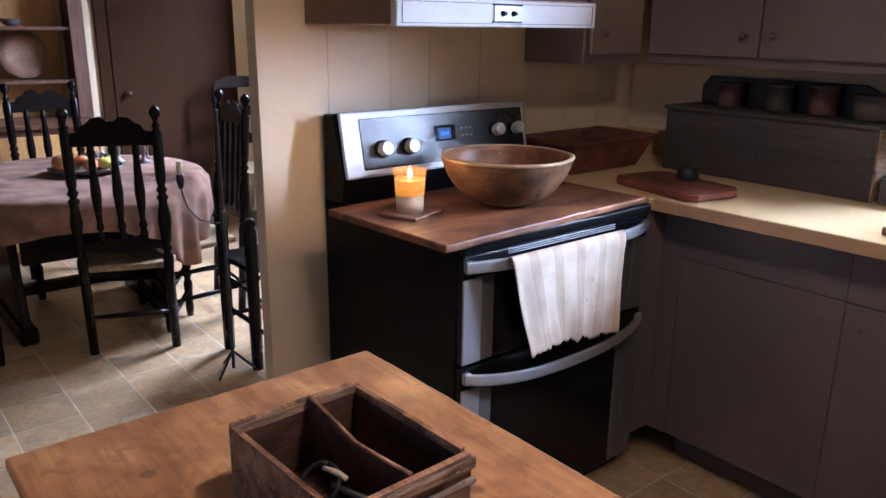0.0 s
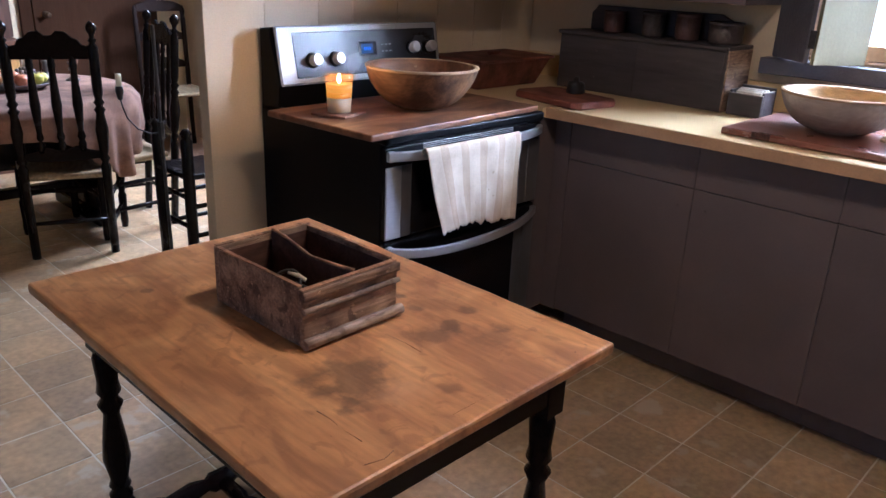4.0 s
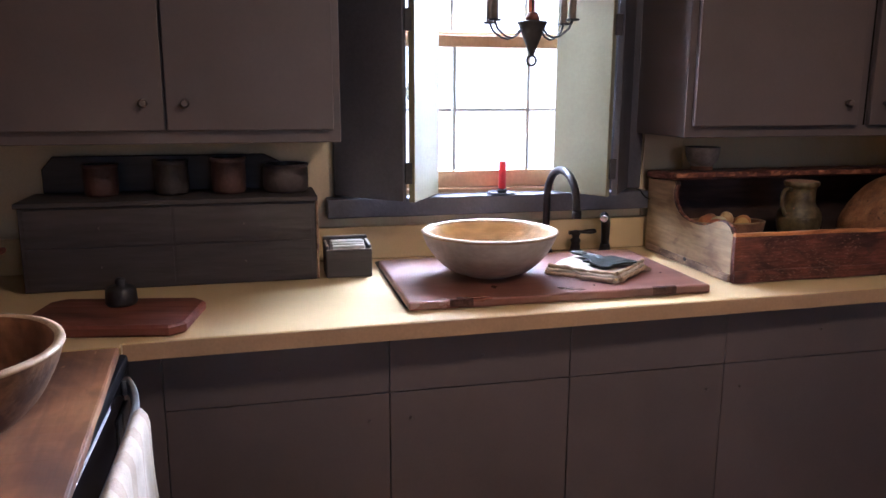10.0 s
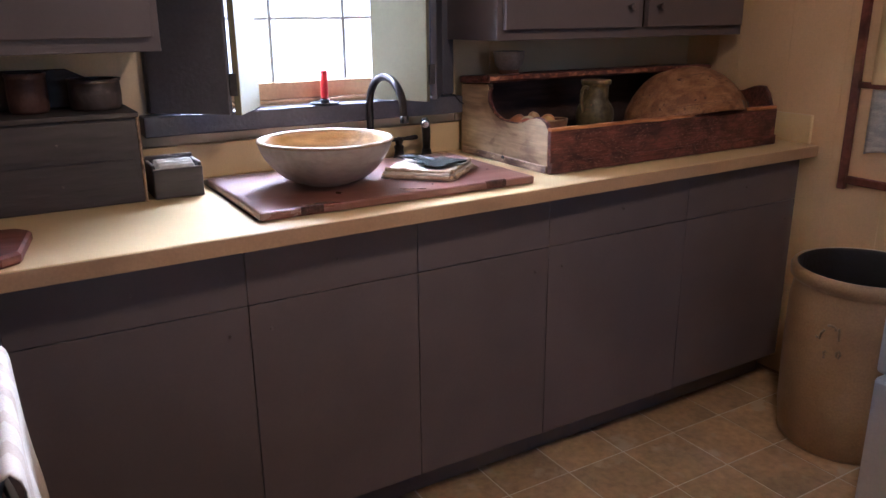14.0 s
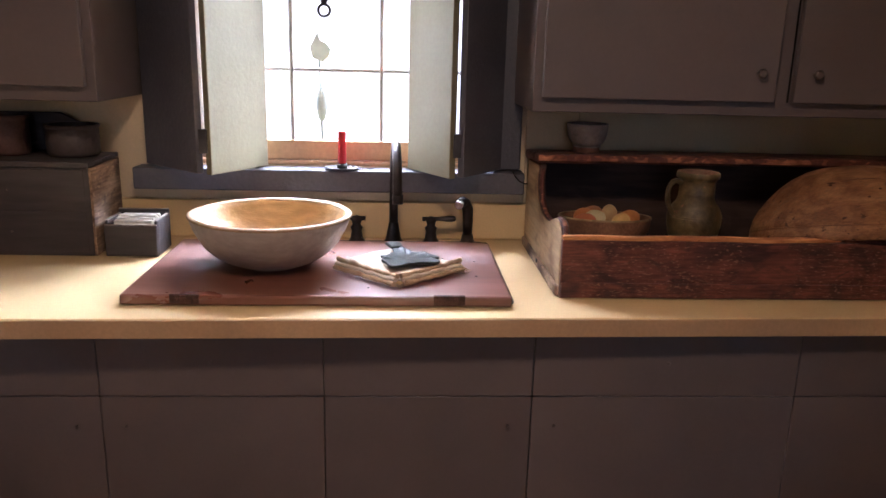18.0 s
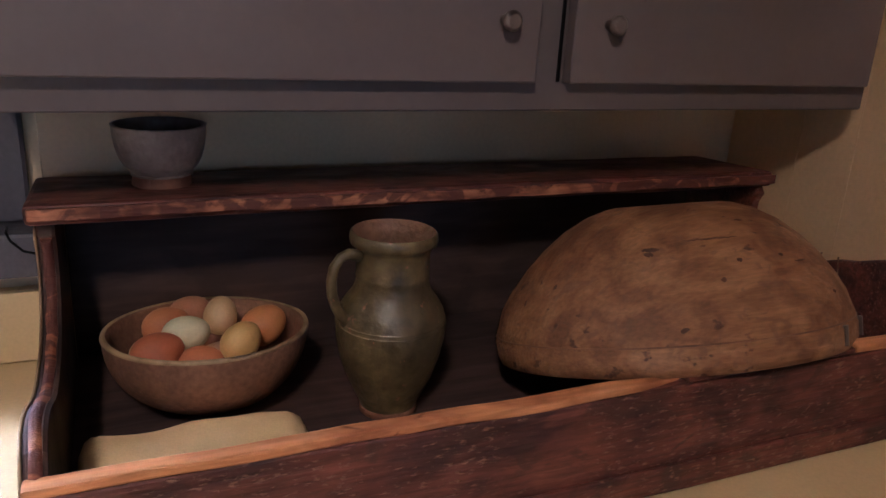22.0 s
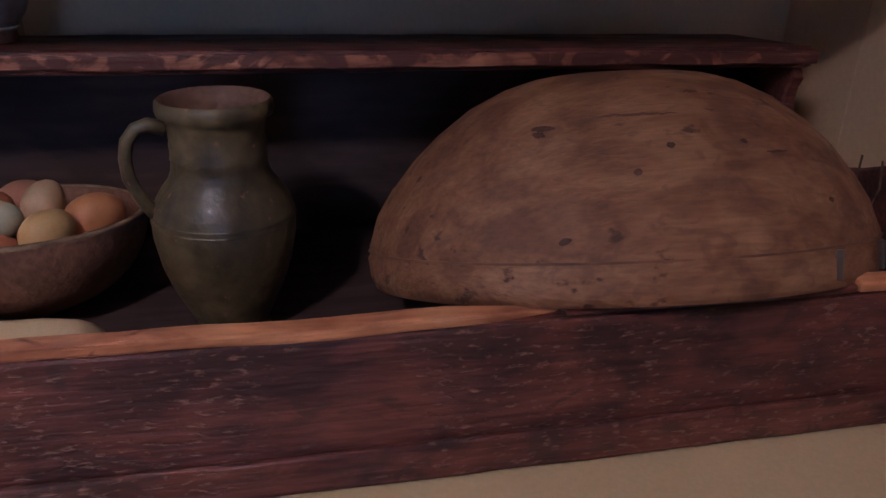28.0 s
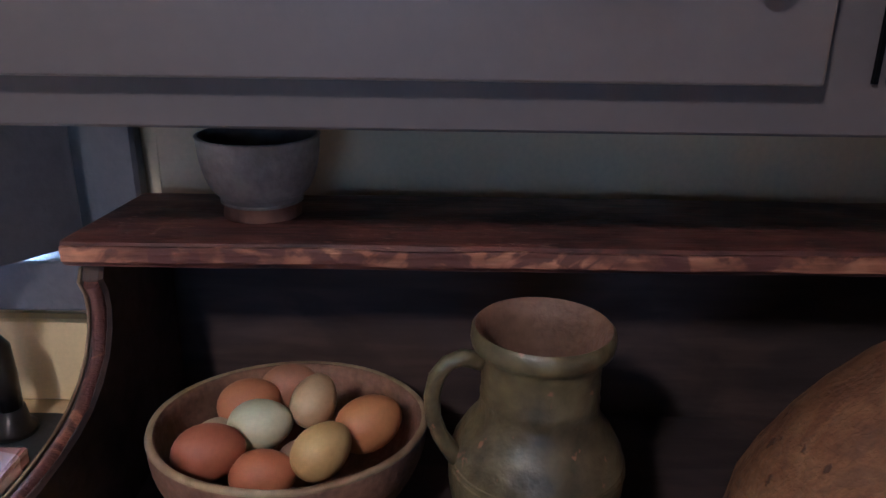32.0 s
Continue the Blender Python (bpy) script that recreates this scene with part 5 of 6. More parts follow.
dk = thing("spice_desk", "dark grey-blue painted counter chest with four drawers and a raised back", "chest", 2.489, 0.957, C + 0.001)
WD = 0.742
part("body", box(0.008, 0.195, 0, WD, 0, 0.220, 0.002), DESK, dk)
part("top_board", worn(-0.004, 0.200, -0.006, WD + 0.006, 0.2205, 0.234, 0.001, 0.04, 0.003), DESK, dk)
part("back_board", plate([(0.07, 0.2345), (WD - 0.02, 0.2345), (WD - 0.02, 0.30), (WD - 0.05, 0.335), (0.13, 0.335), (0.08, 0.31)], "x", 0.190, 0.200, 0.003), DESK, dk)
part("side_board", worn(0.006, 0.198, -0.0075, -0.0005, 0.001, 0.2195, 0.0006, 0.04, 0.002), OLDBOX, dk, "bare brown end board")
for a, b in ((0.012, WD / 2 - 0.003), (WD / 2 + 0.003, WD - 0.012)):
    for z0, z1 in ((0.012, 0.113), (0.116, 0.214)):
        d = part("drawer", worn(0.0055, 0.0078, a, b, z0, z1, 0.0003, 0.06, 0.0008), DESK, dk)
        part("knob", turned((0, (a + b) / 2, (z0 + z1) / 2), (-0.004, (a + b) / 2, (z0 + z1) / 2), [(0, 0.0025), (0.5, 0.003), (1, 0.002)], 10), KNOB, d)
JZ = C + 0.236
for yy, r, h, col, label in ((1.515, 0.043, 0.085, (0.105, 0.050, 0.040), "red-brown stoneware jar on the counter chest"), (1.335, 0.044, 0.092, (0.070, 0.056, 0.052), "grey stoneware jar on the counter chest"),
                             (1.185, 0.046, 0.098, (0.115, 0.058, 0.046), "reddish clay jar on the counter chest"), (1.030, 0.062, 0.078, (0.085, 0.066, 0.062), "wide grey-brown crock on the counter chest")):
    j = thing("storage_jar", label, "jar", 2.607, yy, JZ, group="jars on the chest")
    m = mat("jar " + label, col, tuple(c * 0.75 for c in col), 0.5, scale=12, fine=90, bump=0.2, speck=0.2)
    part("body", lathe([(0, 0), (r * 0.9, 0), (r, 0.008), (r * 1.02, h * 0.5), (r, h * 0.86), (r * 0.97, h * 0.88), (r * 1.05, h * 0.92), (r * 1.05, h), (r * 0.95, h)], 28, wob=0.01), m, j)
    part("inside", lathe([(r * 0.95, h), (r * 0.92, h * 0.9), (r * 0.9, h * 0.4), (0, h * 0.35)], 28), CROCKIN, j)

tr = thing("dough_trough", "red-brown painted tapered dough trough with a lid in the counter corner", "trough", 2.275, 1.875, C + 0.001)
bm = bmesh.new()
vs = [bm.verts.new((sx * w, sy * d, z)) for z, w, d in ((0, 0.185, 0.085), (0.108, 0.228, 0.128)) for sx, sy in ((-1, -1), (1, -1), (1, 1), (-1, 1))]
for f in ((0, 1, 2, 3), (4, 5, 6, 7), (0, 1, 5, 4), (1, 2, 6, 5), (2, 3, 7, 6), (3, 0, 4, 7)):
    bm.faces.new([vs[k] for k in f])
bmesh.ops.recalc_face_normals(bm, faces=bm.faces)
bmesh.ops.bevel(bm, geom=bm.edges[:], offset=0.004, segments=1, affect="EDGES")
part("body", bm, REDWOOD, tr)
part("lid", worn(-0.24, 0.24, -0.14, 0.14, 0.1085, 0.122, 0.0015, 0.04, 0.004), REDWOOD, tr)
part("handle", box(-0.035, 0.035, -0.012, 0.012, 0.1225, 0.136, 0.004), REDWOOD, tr)

bm = plate([(-0.115 + 0.03, -0.18), (0.115 - 0.03, -0.18), (0.115, -0.15), (0.115, 0.15), (0.085, 0.18), (-0.085, 0.18), (-0.115, 0.15), (-0.115, -0.15)], "z", 0, 0.026, 0.006)
single("cutting_board", bm, REDWOOD, "thick red-brown wooden cutting board on the counter", "board", 2.185, 1.430, C + 0.001, -10)
single("iron_block", lathe([(0, 0), (0.032, 0), (0.036, 0.006), (0.034, 0.034), (0.028, 0.042), (0.010, 0.044), (0.012, 0.056), (0.008, 0.062), (0, 0.063)], 20), IRON, "small black iron weight on the cutting board", "weight", 2.245, 1.425, C + 0.0275)

# ---- window candle and chandelier ----
rc = thing("red_candle", "red taper candle in a thin dark holder on the window sill", "candle", 2.690, 0.362, 1.114)
part("dish", lathe([(0, 0), (0.030, 0), (0.046, 0.004), (0.047, 0.006), (0.030, 0.003), (0, 0.003)], 24), IRON, rc)
part("socket", lathe([(0, 0.003), (0.014, 0.003), (0.014, 0.016), (0, 0.016)], 14), IRON, rc)
part("candle", lathe([(0, 0.0162), (0.0115, 0.0162), (0.0108, 0.098), (0.009, 0.102), (0, 0.101)], 16), REDWAX, rc)

ch = thing("chandelier", "small dark tin chandelier with candle sleeves hung before the window", "chandelier", 2.405, 0.378, 1.522)
part("cone", lathe([(0, 0), (0.006, 0.002), (0.012, 0.018), (0.022, 0.042), (0.034, 0.072), (0.037, 0.082), (0.041, 0.085), (0.037, 0.089), (0.018, 0.092), (0, 0.092)], 24), IRON, ch)
part("cap", lathe([(0, 0.0922), (0.018, 0.0922), (0.019, 0.098), (0.012, 0.112), (0, 0.114)], 18), REDWOOD, ch)
part("ring", tube([(0, 0.013 * math.cos(a), -0.012 + 0.013 * math.sin(a)) for a in [2 * math.pi * k / 18 for k in range(19)]], 0.0032, 8), IRON, ch)
part("rod", rod((0, 0, 0.114), (0, 0, CEIL - 1.522 - 0.03), 0.0025, 8), IRON, ch)
part("canopy", lathe([(0, CEIL - 1.522 - 0.03), (0.04, CEIL - 1.522 - 0.02), (0.05, CEIL - 1.522 - 0.001), (0, CEIL - 1.522 - 0.001)], 20), IRON, ch)
for dx, dy, m in ((-0.03, 0.114, TANWAX), (0.11, -0.036, ORANGEWAX), (-0.085, -0.078, TANWAX), (0.055, -0.110, TANWAX), (0.06, 0.10, TANWAX)):
    arm = part("arm", tube([(dx * s, dy * s, 0.075 - 0.030 * math.sin(math.pi * min(1, (s - 0.25) / 0.75) ** 0.8) + (0.0 if s < 0.99 else 0.012)) for s in (0.28, 0.4, 0.55, 0.7, 0.82, 0.92, 1.0)], 0.003, 8), IRON, ch)
    part("drip_pan", lathe([(0, 0.086), (0.016, 0.086), (0.018, 0.090), (0.010, 0.089), (0, 0.089)], 16, (dx, dy, 0)), IRON, arm)
    part("candle_sleeve", lathe([(0, 0.0892), (0.0095, 0.0892), (0.0090, 0.175), (0.0075, 0.180), (0, 0.180)], 12, (dx, dy, 0), wob=0.05), m, arm)

# ---- south end ----
ck = thing("stoneware_crock", "large tan salt-glazed stoneware crock on the floor", "crock", 1.71, -1.05, 0.001)
part("body", lathe([(0, 0), (0.195, 0), (0.203, 0.010), (0.213, 0.10), (0.218, 0.30), (0.216, 0.48), (0.208, 0.545), (0.212, 0.555), (0.222, 0.562), (0.224, 0.588), (0.218, 0.600), (0.205, 0.600)], 64), CROCKERY, ck)
part("inside", lathe([(0.205, 0.600), (0.200, 0.59), (0.198, 0.2), (0.19, 0.06), (0, 0.05)], 64), CROCKIN, ck)
for marks in (((133, 0.445), (132, 0.455), (129, 0.458), (126, 0.455)), ((135, 0.455), (135.5, 0.435), (136, 0.415)), ((137, 0.385), (138.5, 0.372), (137.5, 0.358), (135.5, 0.366), (136, 0.38)),
              ((127, 0.352), (125.5, 0.349)), ((127.5, 0.372), (125.5, 0.366), (126.5, 0.356)), ((119.5, 0.408), (117.5, 0.410)), ((124, 0.44), (121.5, 0.425), (120.5, 0.405))):
    part("brush_mark", tube([(0.2155 * math.cos(radians(a - 29)), 0.2155 * math.sin(radians(a - 29)), z) for a, z in marks], [0.0045] * len(marks), 6), BLUEMARK, ck, "dark brushed leaf mark")

hr = thing("hanging_rack", "dark red wooden frame rack with cloths on the south wall", "rack", 1.985, YS + 0.0095, 0.80)
for x0, x1, z0, z1 in ((-0.028, 0, -0.02, 0.98), (-0.60, -0.572, -0.02, 0.98), (-0.572, -0.028, 0, 0.028), (-0.572, -0.028, 0.93, 0.958), (-0.572, -0.028, 0.33, 0.35)):
    part("bar", box(x0, x1, 0.002, 0.022, z0, z1, 0.003), REDWOOD, hr)
part("cloth", surface(24, 20, lambda u, v: (-0.075 - 0.42 * u, 0.027 + 0.005 * math.sin(u * 22), 0.345 + 0.585 * v), 0.003), LINEN, hr, "cream hanging cloth")
part("plaid_cloth", surface(24, 20, lambda u, v: (-0.085 - 0.36 * u, 0.030 + 0.006 * math.sin(u * 26), 0.115 + 0.215 * v + 0.012 * math.sin(9 * u) * (1 - v)), 0.003), PLAID, hr, "grey plaid cloth")

fr = thing("refrigerator", "pale steel bottom-freezer refrigerator against the south wall", "refrigerator", 0.58, YS + 0.02, 0.001)
part("case", box(0, 0.80, 0, 0.64, 0.03, 1.74, 0.006), FRIDGE, fr)
part("freezer_door", box(0.002, 0.798, 0.645, 0.715, 0.06, 0.485, 0.012, 2), FRIDGE, fr)
part("door", box(0.002, 0.798, 0.645, 0.715, 0.497, 1.735, 0.012, 2), FRIDGE, fr)
part("handle", rod((0.08, 0.74, 0.62), (0.08, 0.74, 1.35), 0.012), CHROME, fr)
part("handle", rod((0.12, 0.74, 0.43), (0.68, 0.74, 0.43), 0.012), CHROME, fr)
part("kick_grille", box(0.02, 0.78, 0.60, 0.64, 0.0, 0.03, 0), BLACK, fr)

# ---- kitchen table ----
tb = thing("kitchen_table", "old pine-topped work table with black turned legs and stretchers", "table", 0.195, 0.345, 0)
TX, TY = 0.695, 0.945
part("tabletop", worn(0, TX, 0, TY, 0.726, 0.75, 0.0016, 0.03, 0.006, 21), PINE, tb, "worn honey-brown pine top")
for x0, x1, y0, y1 in ((0.06, 0.08, 0.11, TY - 0.11), (TX - 0.08, TX - 0.06, 0.11, TY - 0.11), (0.11, TX - 0.11, 0.06, 0.08), (0.11, TX - 0.11, TY - 0.08, TY - 0.06)):
    part("apron", box(x0, x1, y0, y1, 0.63, 0.7255, 0.003), DARKWOOD, tb)
LEG = [(0, 0.022), (0.06, 0.026), (0.09, 0.017), (0.12, 0.024), (0.16, 0.019), (0.30, 0.030), (0.42, 0.026), (0.60, 0.017), (0.66, 0.027), (0.70, 0.017), (0.74, 0.026), (0.80, 0.022), (0.95, 0.026), (1, 0.02)]
for lx in (0.103, TX - 0.085):
    for ly in (0.085, TY - 0.085):
        leg = part("leg", turned((lx, ly, 0.21), (lx, ly, 0.60), LEG, 18), DARKWOOD, tb)
        part("leg_block", box(lx - 0.027, lx + 0.027, ly - 0.027, ly + 0.027, 0.60, 0.7255, 0.003), DARKWOOD, leg)
        part("foot_block", box(lx - 0.027, lx + 0.027, ly - 0.027, ly + 0.027, 0.075, 0.212, 0.004), DARKWOOD, leg)
        part("foot", lathe([(0, 0), (0.02, 0), (0.026, 0.012), (0.03, 0.035), (0.02, 0.06), (0.018, 0.076), (0, 0.076)], 16, (lx, ly, 0)), DARKWOOD, leg)
STR = [(0, 0.018), (0.10, 0.019), (0.12, 0.013), (0.16, 0.024), (0.20, 0.015), (0.34, 0.024), (0.42, 0.016), (0.45, 0.026), (0.55, 0.026), (0.58, 0.016), (0.66, 0.024), (0.80, 0.015), (0.84, 0.024), (0.88, 0.013), (0.9, 0.019), (1, 0.018)]
for ly in (0.085, TY - 0.085):
    part("stretcher", turned((0.112, ly, 0.145), (TX - 0.112, ly, 0.145), STR, 16), DARKWOOD, tb)
part("stretcher", turned((TX / 2, 0.11, 0.145), (TX / 2, TY - 0.11, 0.145), STR, 16), DARKWOOD, tb)

for pts in (((0.153, 0.178), (0.155, 0.150), (0.151, 0.118), (0.153, 0.072)), ((0.120, 0.028), (0.150, 0.020), (0.172, 0.026)), ((0.40, 0.30), (0.404, 0.25), (0.401, 0.21)), ((0.30, 0.034), (0.42, 0.035), (0.55, 0.033), (0.685, 0.035))):
    part("crack", tube([(x, y, 0.7490) for x, y in pts], [0.0013] * len(pts), 6), COVER, tb, "dark split in the top")

bxn = thing("divided_box", "weathered wooden divided box standing on the table", "box", 0.445, 0.690, 0.7525, 2)
BW, BD, BH = 0.222, 0.275, 0.112
part("front_board", worn(0, BW, 0, 0.013, 0, BH - 0.004, 0.0016, 0.02, 0.003, 31), OLDBOX, bxn)
part("top_lip", worn(-0.003, BW + 0.003, -0.007, -0.0005, BH - 0.022, BH - 0.004, 0.0012, 0.02, 0.004, 32), OLDBOX, bxn)
part("bead", tube([(-0.002 + (BW + 0.004) * k / 14, -0.0025 + 0.0006 * noise.noise((k * 0.8, 1, 3)), BH - 0.041) for k in range(15)], [0.0056 + 0.0010 * noise.noise((k * 0.9, 2, 1)) for k in range(15)], 8), BOXBEAD, bxn, "paler rubbed bead")
part("foot_bead", tube([(-0.004 + (BW + 0.010) * k / 14, -0.0065 + 0.0008 * noise.noise((k * 0.8, 5, 3)), 0.0112) for k in range(15)], [0.0104 + 0.0008 * noise.noise((k * 0.9, 6, 1)) for k in range(15)], 10), BOXBEAD, bxn, "pale grey rubbed foot bead")
part("back_board", worn(0, BW, BD - 0.013, BD, 0, BH + 0.004, 0.0016, 0.02, 0.003, 34), OLDBOX, bxn)
for x0 in (0, BW - 0.011):
    part("side_board", worn(x0, x0 + 0.011, 0.0135, BD - 0.0135, 0, BH, 0.0016, 0.025, 0.003, 35 + x0), OLDBOX, bxn)
for x0, x1, y0, y1 in ((0.001, BW - 0.001, 0.001, 0.012), (0.001, BW - 0.001, BD - 0.012, BD - 0.001), (0.001, 0.010, 0.014, BD - 0.014), (BW - 0.010, BW - 0.001, 0.014, BD - 0.014)):
    zz = BH + (-0.0034 if y1 < 0.02 else 0.0046 if y0 > 0.1 and x1 - x0 > 0.1 else 0.0006)
    part("worn_edge", worn(x0, x1, y0, y1, zz, zz + 0.0016, 0.0004, 0.02, 0.0005, 41), BOXEDGE, bxn, "rubbed top edge")
part("divider", plate([(0.0135, 0.008), (BD - 0.0135, 0.008), (BD - 0.0135, BH + 0.012), (BD - 0.06, BH + 0.006), (BD * 0.5, BH - 0.012), (0.05, BH - 0.006), (0.0135, BH - 0.002)], "x", BW * 0.55, BW * 0.55 + 0.008, 0.002), BOXSHADE, bxn)
part("bottom", box(0.011, BW - 0.011, 0.0135, BD - 0.0135, 0.001, 0.008, 0), BOXSHADE, bxn)
# thin sheets darken the inner faces as shade would
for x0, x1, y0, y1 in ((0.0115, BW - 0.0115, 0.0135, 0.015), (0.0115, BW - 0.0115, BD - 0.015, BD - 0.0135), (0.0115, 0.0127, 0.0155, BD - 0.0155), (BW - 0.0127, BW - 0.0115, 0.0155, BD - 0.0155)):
    part("inner_face", box(x0, x1, y0, y1, 0.009, BH - 0.008, 0.0004), BOXSHADE, bxn, "red-brown inside, darkened for the shade")
rim = [(BD - 0.0145, BH + 0.0128), (BD - 0.06, BH + 0.0068), (BD * 0.5, BH - 0.0112), (0.05, BH - 0.0052), (0.0145, BH - 0.0012)]
part("divider_edge", tube([(BW * 0.55 + 0.004, y, z) for y, z in rim], 0.0034, 8), BOXEDGE, bxn, "rubbed divider edge")
tg = thing("iron_tool", "black iron snuffer scissors lying in the divided box", "tool", 0.505, 0.83, 0.768, 20)
part("loop", tube([(0.022 * math.cos(a), 0.030 * math.sin(a), 0.045 + 0.02 * math.cos(a)) for a in [2 * math.pi * k / 16 for k in range(17)]], 0.004, 8), IRON, tg)
part("blade", tube([(0.0, -0.02, 0.05), (0.02, -0.06, 0.03), (0.03, -0.10, 0.006)], [0.006, 0.007, 0.005], 8), IRON, tg)
part("bow", tube([(0.008, 0.0, 0.066), (0.014, -0.018, 0.062), (0.018, -0.034, 0.054)], [0.003, 0.005, 0.004], 8), PAPER, tg, "pale ribbon")

# ---- dining room ----
DX, DY, DRX, DRY, DZ = 0.97, 3.97, 0.61, 0.60, 0.70
dt = thing("dining_table", "dark trestle dining table under a dusty brown cloth", "table", DX, DY, 0)
part("tabletop", lathe([(0, DZ - 0.03), (1, DZ - 0.03), (1, DZ - 0.004), (0, DZ - 0.004)], 48, sx=DRX - 0.01, sy=DRY - 0.01), DARKWOOD, dt)
# broad board ends, added so the space under the cloth stays dark
end = [(-0.27, 0.0795), (-0.20, 0.30), (-0.17, 0.50), (-0.25, 0.64), (-0.25, DZ - 0.031), (0.25, DZ - 0.031), (0.25, 0.64), (0.17, 0.50), (0.20, 0.30), (0.27, 0.0795)]
for sx in (-0.32, 0.32):
    part("trestle", plate(end, "x", sx - 0.02, sx + 0.02, 0.004), DARKWOOD, dt, "shaped board end, added to darken under the table")
    part("trestle_foot", box(sx - 0.04, sx + 0.04, -0.30, 0.30, 0.001, 0.08, 0.01), DARKWOOD, dt)
# extra-deep aprons, added to block the view and light below the top
for sy in (-0.235, 0.235):
    part("apron", box(-0.299, 0.299, sy - 0.011, sy + 0.011, 0.36, DZ - 0.031, 0.003), DARKWOOD, dt)
part("stretcher", box(-0.32, 0.32, -0.03, 0.03, 0.15, 0.20, 0.005), DARKWOOD, dt)


def drape(u, v):
    a = 2 * math.pi * u
    corner = (0.5 + 0.5 * math.cos(4 * (a + 0.95))) ** 1.5 * (0.25 if math.cos(a + 2.52) > 0.7 else 1.0)
    s = max(0.0, (v - 0.45) / 0.55)
    r = min(v / 0.45, 1.0)
    hang = (0.125 + 0.255 * corner) * s
    wave = (0.020 * math.sin(11 * a + 0.6) + 0.045 * corner * math.sin(27 * a + 0.9) + 0.02 * noise.noise((math.cos(a) * 5, math.sin(a) * 5, 2))) * s
    k = r + (0.05 * min(1, s * 5) + wave)
    return (DRX * k * math.cos(a), DRY * k * math.sin(a), DZ + 0.003 - hang - 0.01 * min(1, s * 6) + (0.002 * noise.noise((math.cos(a) * 4 * r, math.sin(a) * 4 * r, 0)) if s == 0 else 0))


cloth = single("tablecloth", surface(220, 34, drape, 0.004), CLOTH, "dusty rose-brown woven cloth hanging in folds over the dining table", "tablecloth", DX, DY, 0)
POST = [(0, 0.017), (0.36, 0.018), (0.40, 0.020), (0.42, 0.012), (0.435, 0.020), (0.45, 0.012), (0.47, 0.018), (0.56, 0.025), (0.63, 0.015), (0.645, 0.022), (0.66, 0.012), (0.675, 0.021), (0.69, 0.013), (0.71, 0.018), (0.735, 0.019), (0.80, 0.019), (0.90, 0.019), (0.915, 0.010), (0.925, 0.017), (0.935, 0.008), (0.95, 0.011), (0.965, 0.020), (0.98, 0.021), (0.992, 0.013), (1, 0.004)]
FRONT = [(0, 0.016), (0.1, 0.02), (0.2, 0.018), (0.45, 0.022), (0.5, 0.014), (0.55, 0.021), (0.6, 0.014), (0.66, 0.022), (0.9, 0.020), (1, 0.018)]
SPIN = [(0, 0.010), (0.08, 0.014), (0.12, 0.009), (0.16, 0.014), (0.22, 0.009), (0.5, 0.017), (0.85, 0.010), (0.9, 0.013), (1, 0.009)]


def chair(bars=(-0.085, 0.0, 0.085)):
    """A banister-back chair with a carved crest and rush seat, its back at y = 0, its front towards +y."""
    ob = thing("dining_chair", "black banister-back dining chair with a woven rush seat", "chair", group="chairs round the table")
    for sx in (-0.172, 0.172):
        part("back_post", turned((sx, 0, 0), (sx, -0.085, 1.092), [(a, r * 1.15) for a, r in POST], 14), DARKWOOD, ob)
        part("front_leg", turned((sx * 1.34, 0.38, 0), (sx * 1.34, 0.38, 0.385), FRONT, 14), DARKWOOD, ob)
    crest = [(-0.165, 0.93), (-0.165, 0.985), (-0.13, 0.99), (-0.115, 1.015), (-0.095, 1.02), (-0.07, 1.045), (-0.035, 1.05), (-0.012, 1.03), (0.012, 1.03), (0.035, 1.05), (0.07, 1.045), (0.095, 1.02), (0.115, 1.015), (0.13, 0.99), (0.165, 0.985), (0.165, 0.93)]
    part("crest_rail", plate(crest, "y", -0.083, -0.067, 0.003), DARKWOOD, ob)
    low = [(-0.165, 0.480), (-0.10, 0.474), (0, 0.468), (0.10, 0.474), (0.165, 0.480), (0.165, 0.510), (0.12, 0.518), (0.06, 0.540), (0.02, 0.524), (-0.02, 0.524), (-0.06, 0.540), (-0.12, 0.518), (-0.165, 0.510)]
    part("lower_rail", plate(low, "y", -0.045, -0.029, 0.003), DARKWOOD, ob)
    for sx in bars:
        part("banister", turned((sx, -0.037, 0.515), (sx, -0.073, 0.945), [(a, r * (1.3 if len(bars) == 3 else 1.0)) for a, r in SPIN], 12), DARKWOOD, ob)
    part("seat", surface(14, 12, lambda u, v: ((0.36 + 0.13 * v) * (u - 0.5), 0.01 + 0.385 * v, 0.398 - 0.014 * math.sin(math.pi * u) * math.sin(math.pi * v) + 0.003 * math.sin(40 * min(u, 1 - u, v, 1 - v))), 0.025), RUSH, ob, "woven rush seat")
    for z, y0, y1 in ((0.14, 0.0, 0.37), (0.27, 0.0, 0.37)):
        for sx in (-1, 1):
            part("side_stretcher", turned((sx * 0.172, y0, z), (sx * 0.230, y1 + 0.01, z), [(0, 0.008), (0.5, 0.012), (1, 0.008)], 10), DARKWOOD, ob)
    part("back_stretcher", turned((-0.18, 0, 0.17), (0.18, 0, 0.17), [(0, 0.008), (0.5, 0.012), (1, 0.008)], 10), DARKWOOD, ob)
    part("front_stretcher", turned((-0.230, 0.38, 0.22), (0.230, 0.38, 0.22), SPIN, 12), DARKWOOD, ob)
    return ob


c1 = chair()
c1.matrix_world = pose(1.010, 3.345, 0.001, 0, 0, -22)
chair((-0.105, -0.035, 0.035, 0.105)).matrix_world = pose(1.600, 3.67, 0.001, 0, 0, 87)
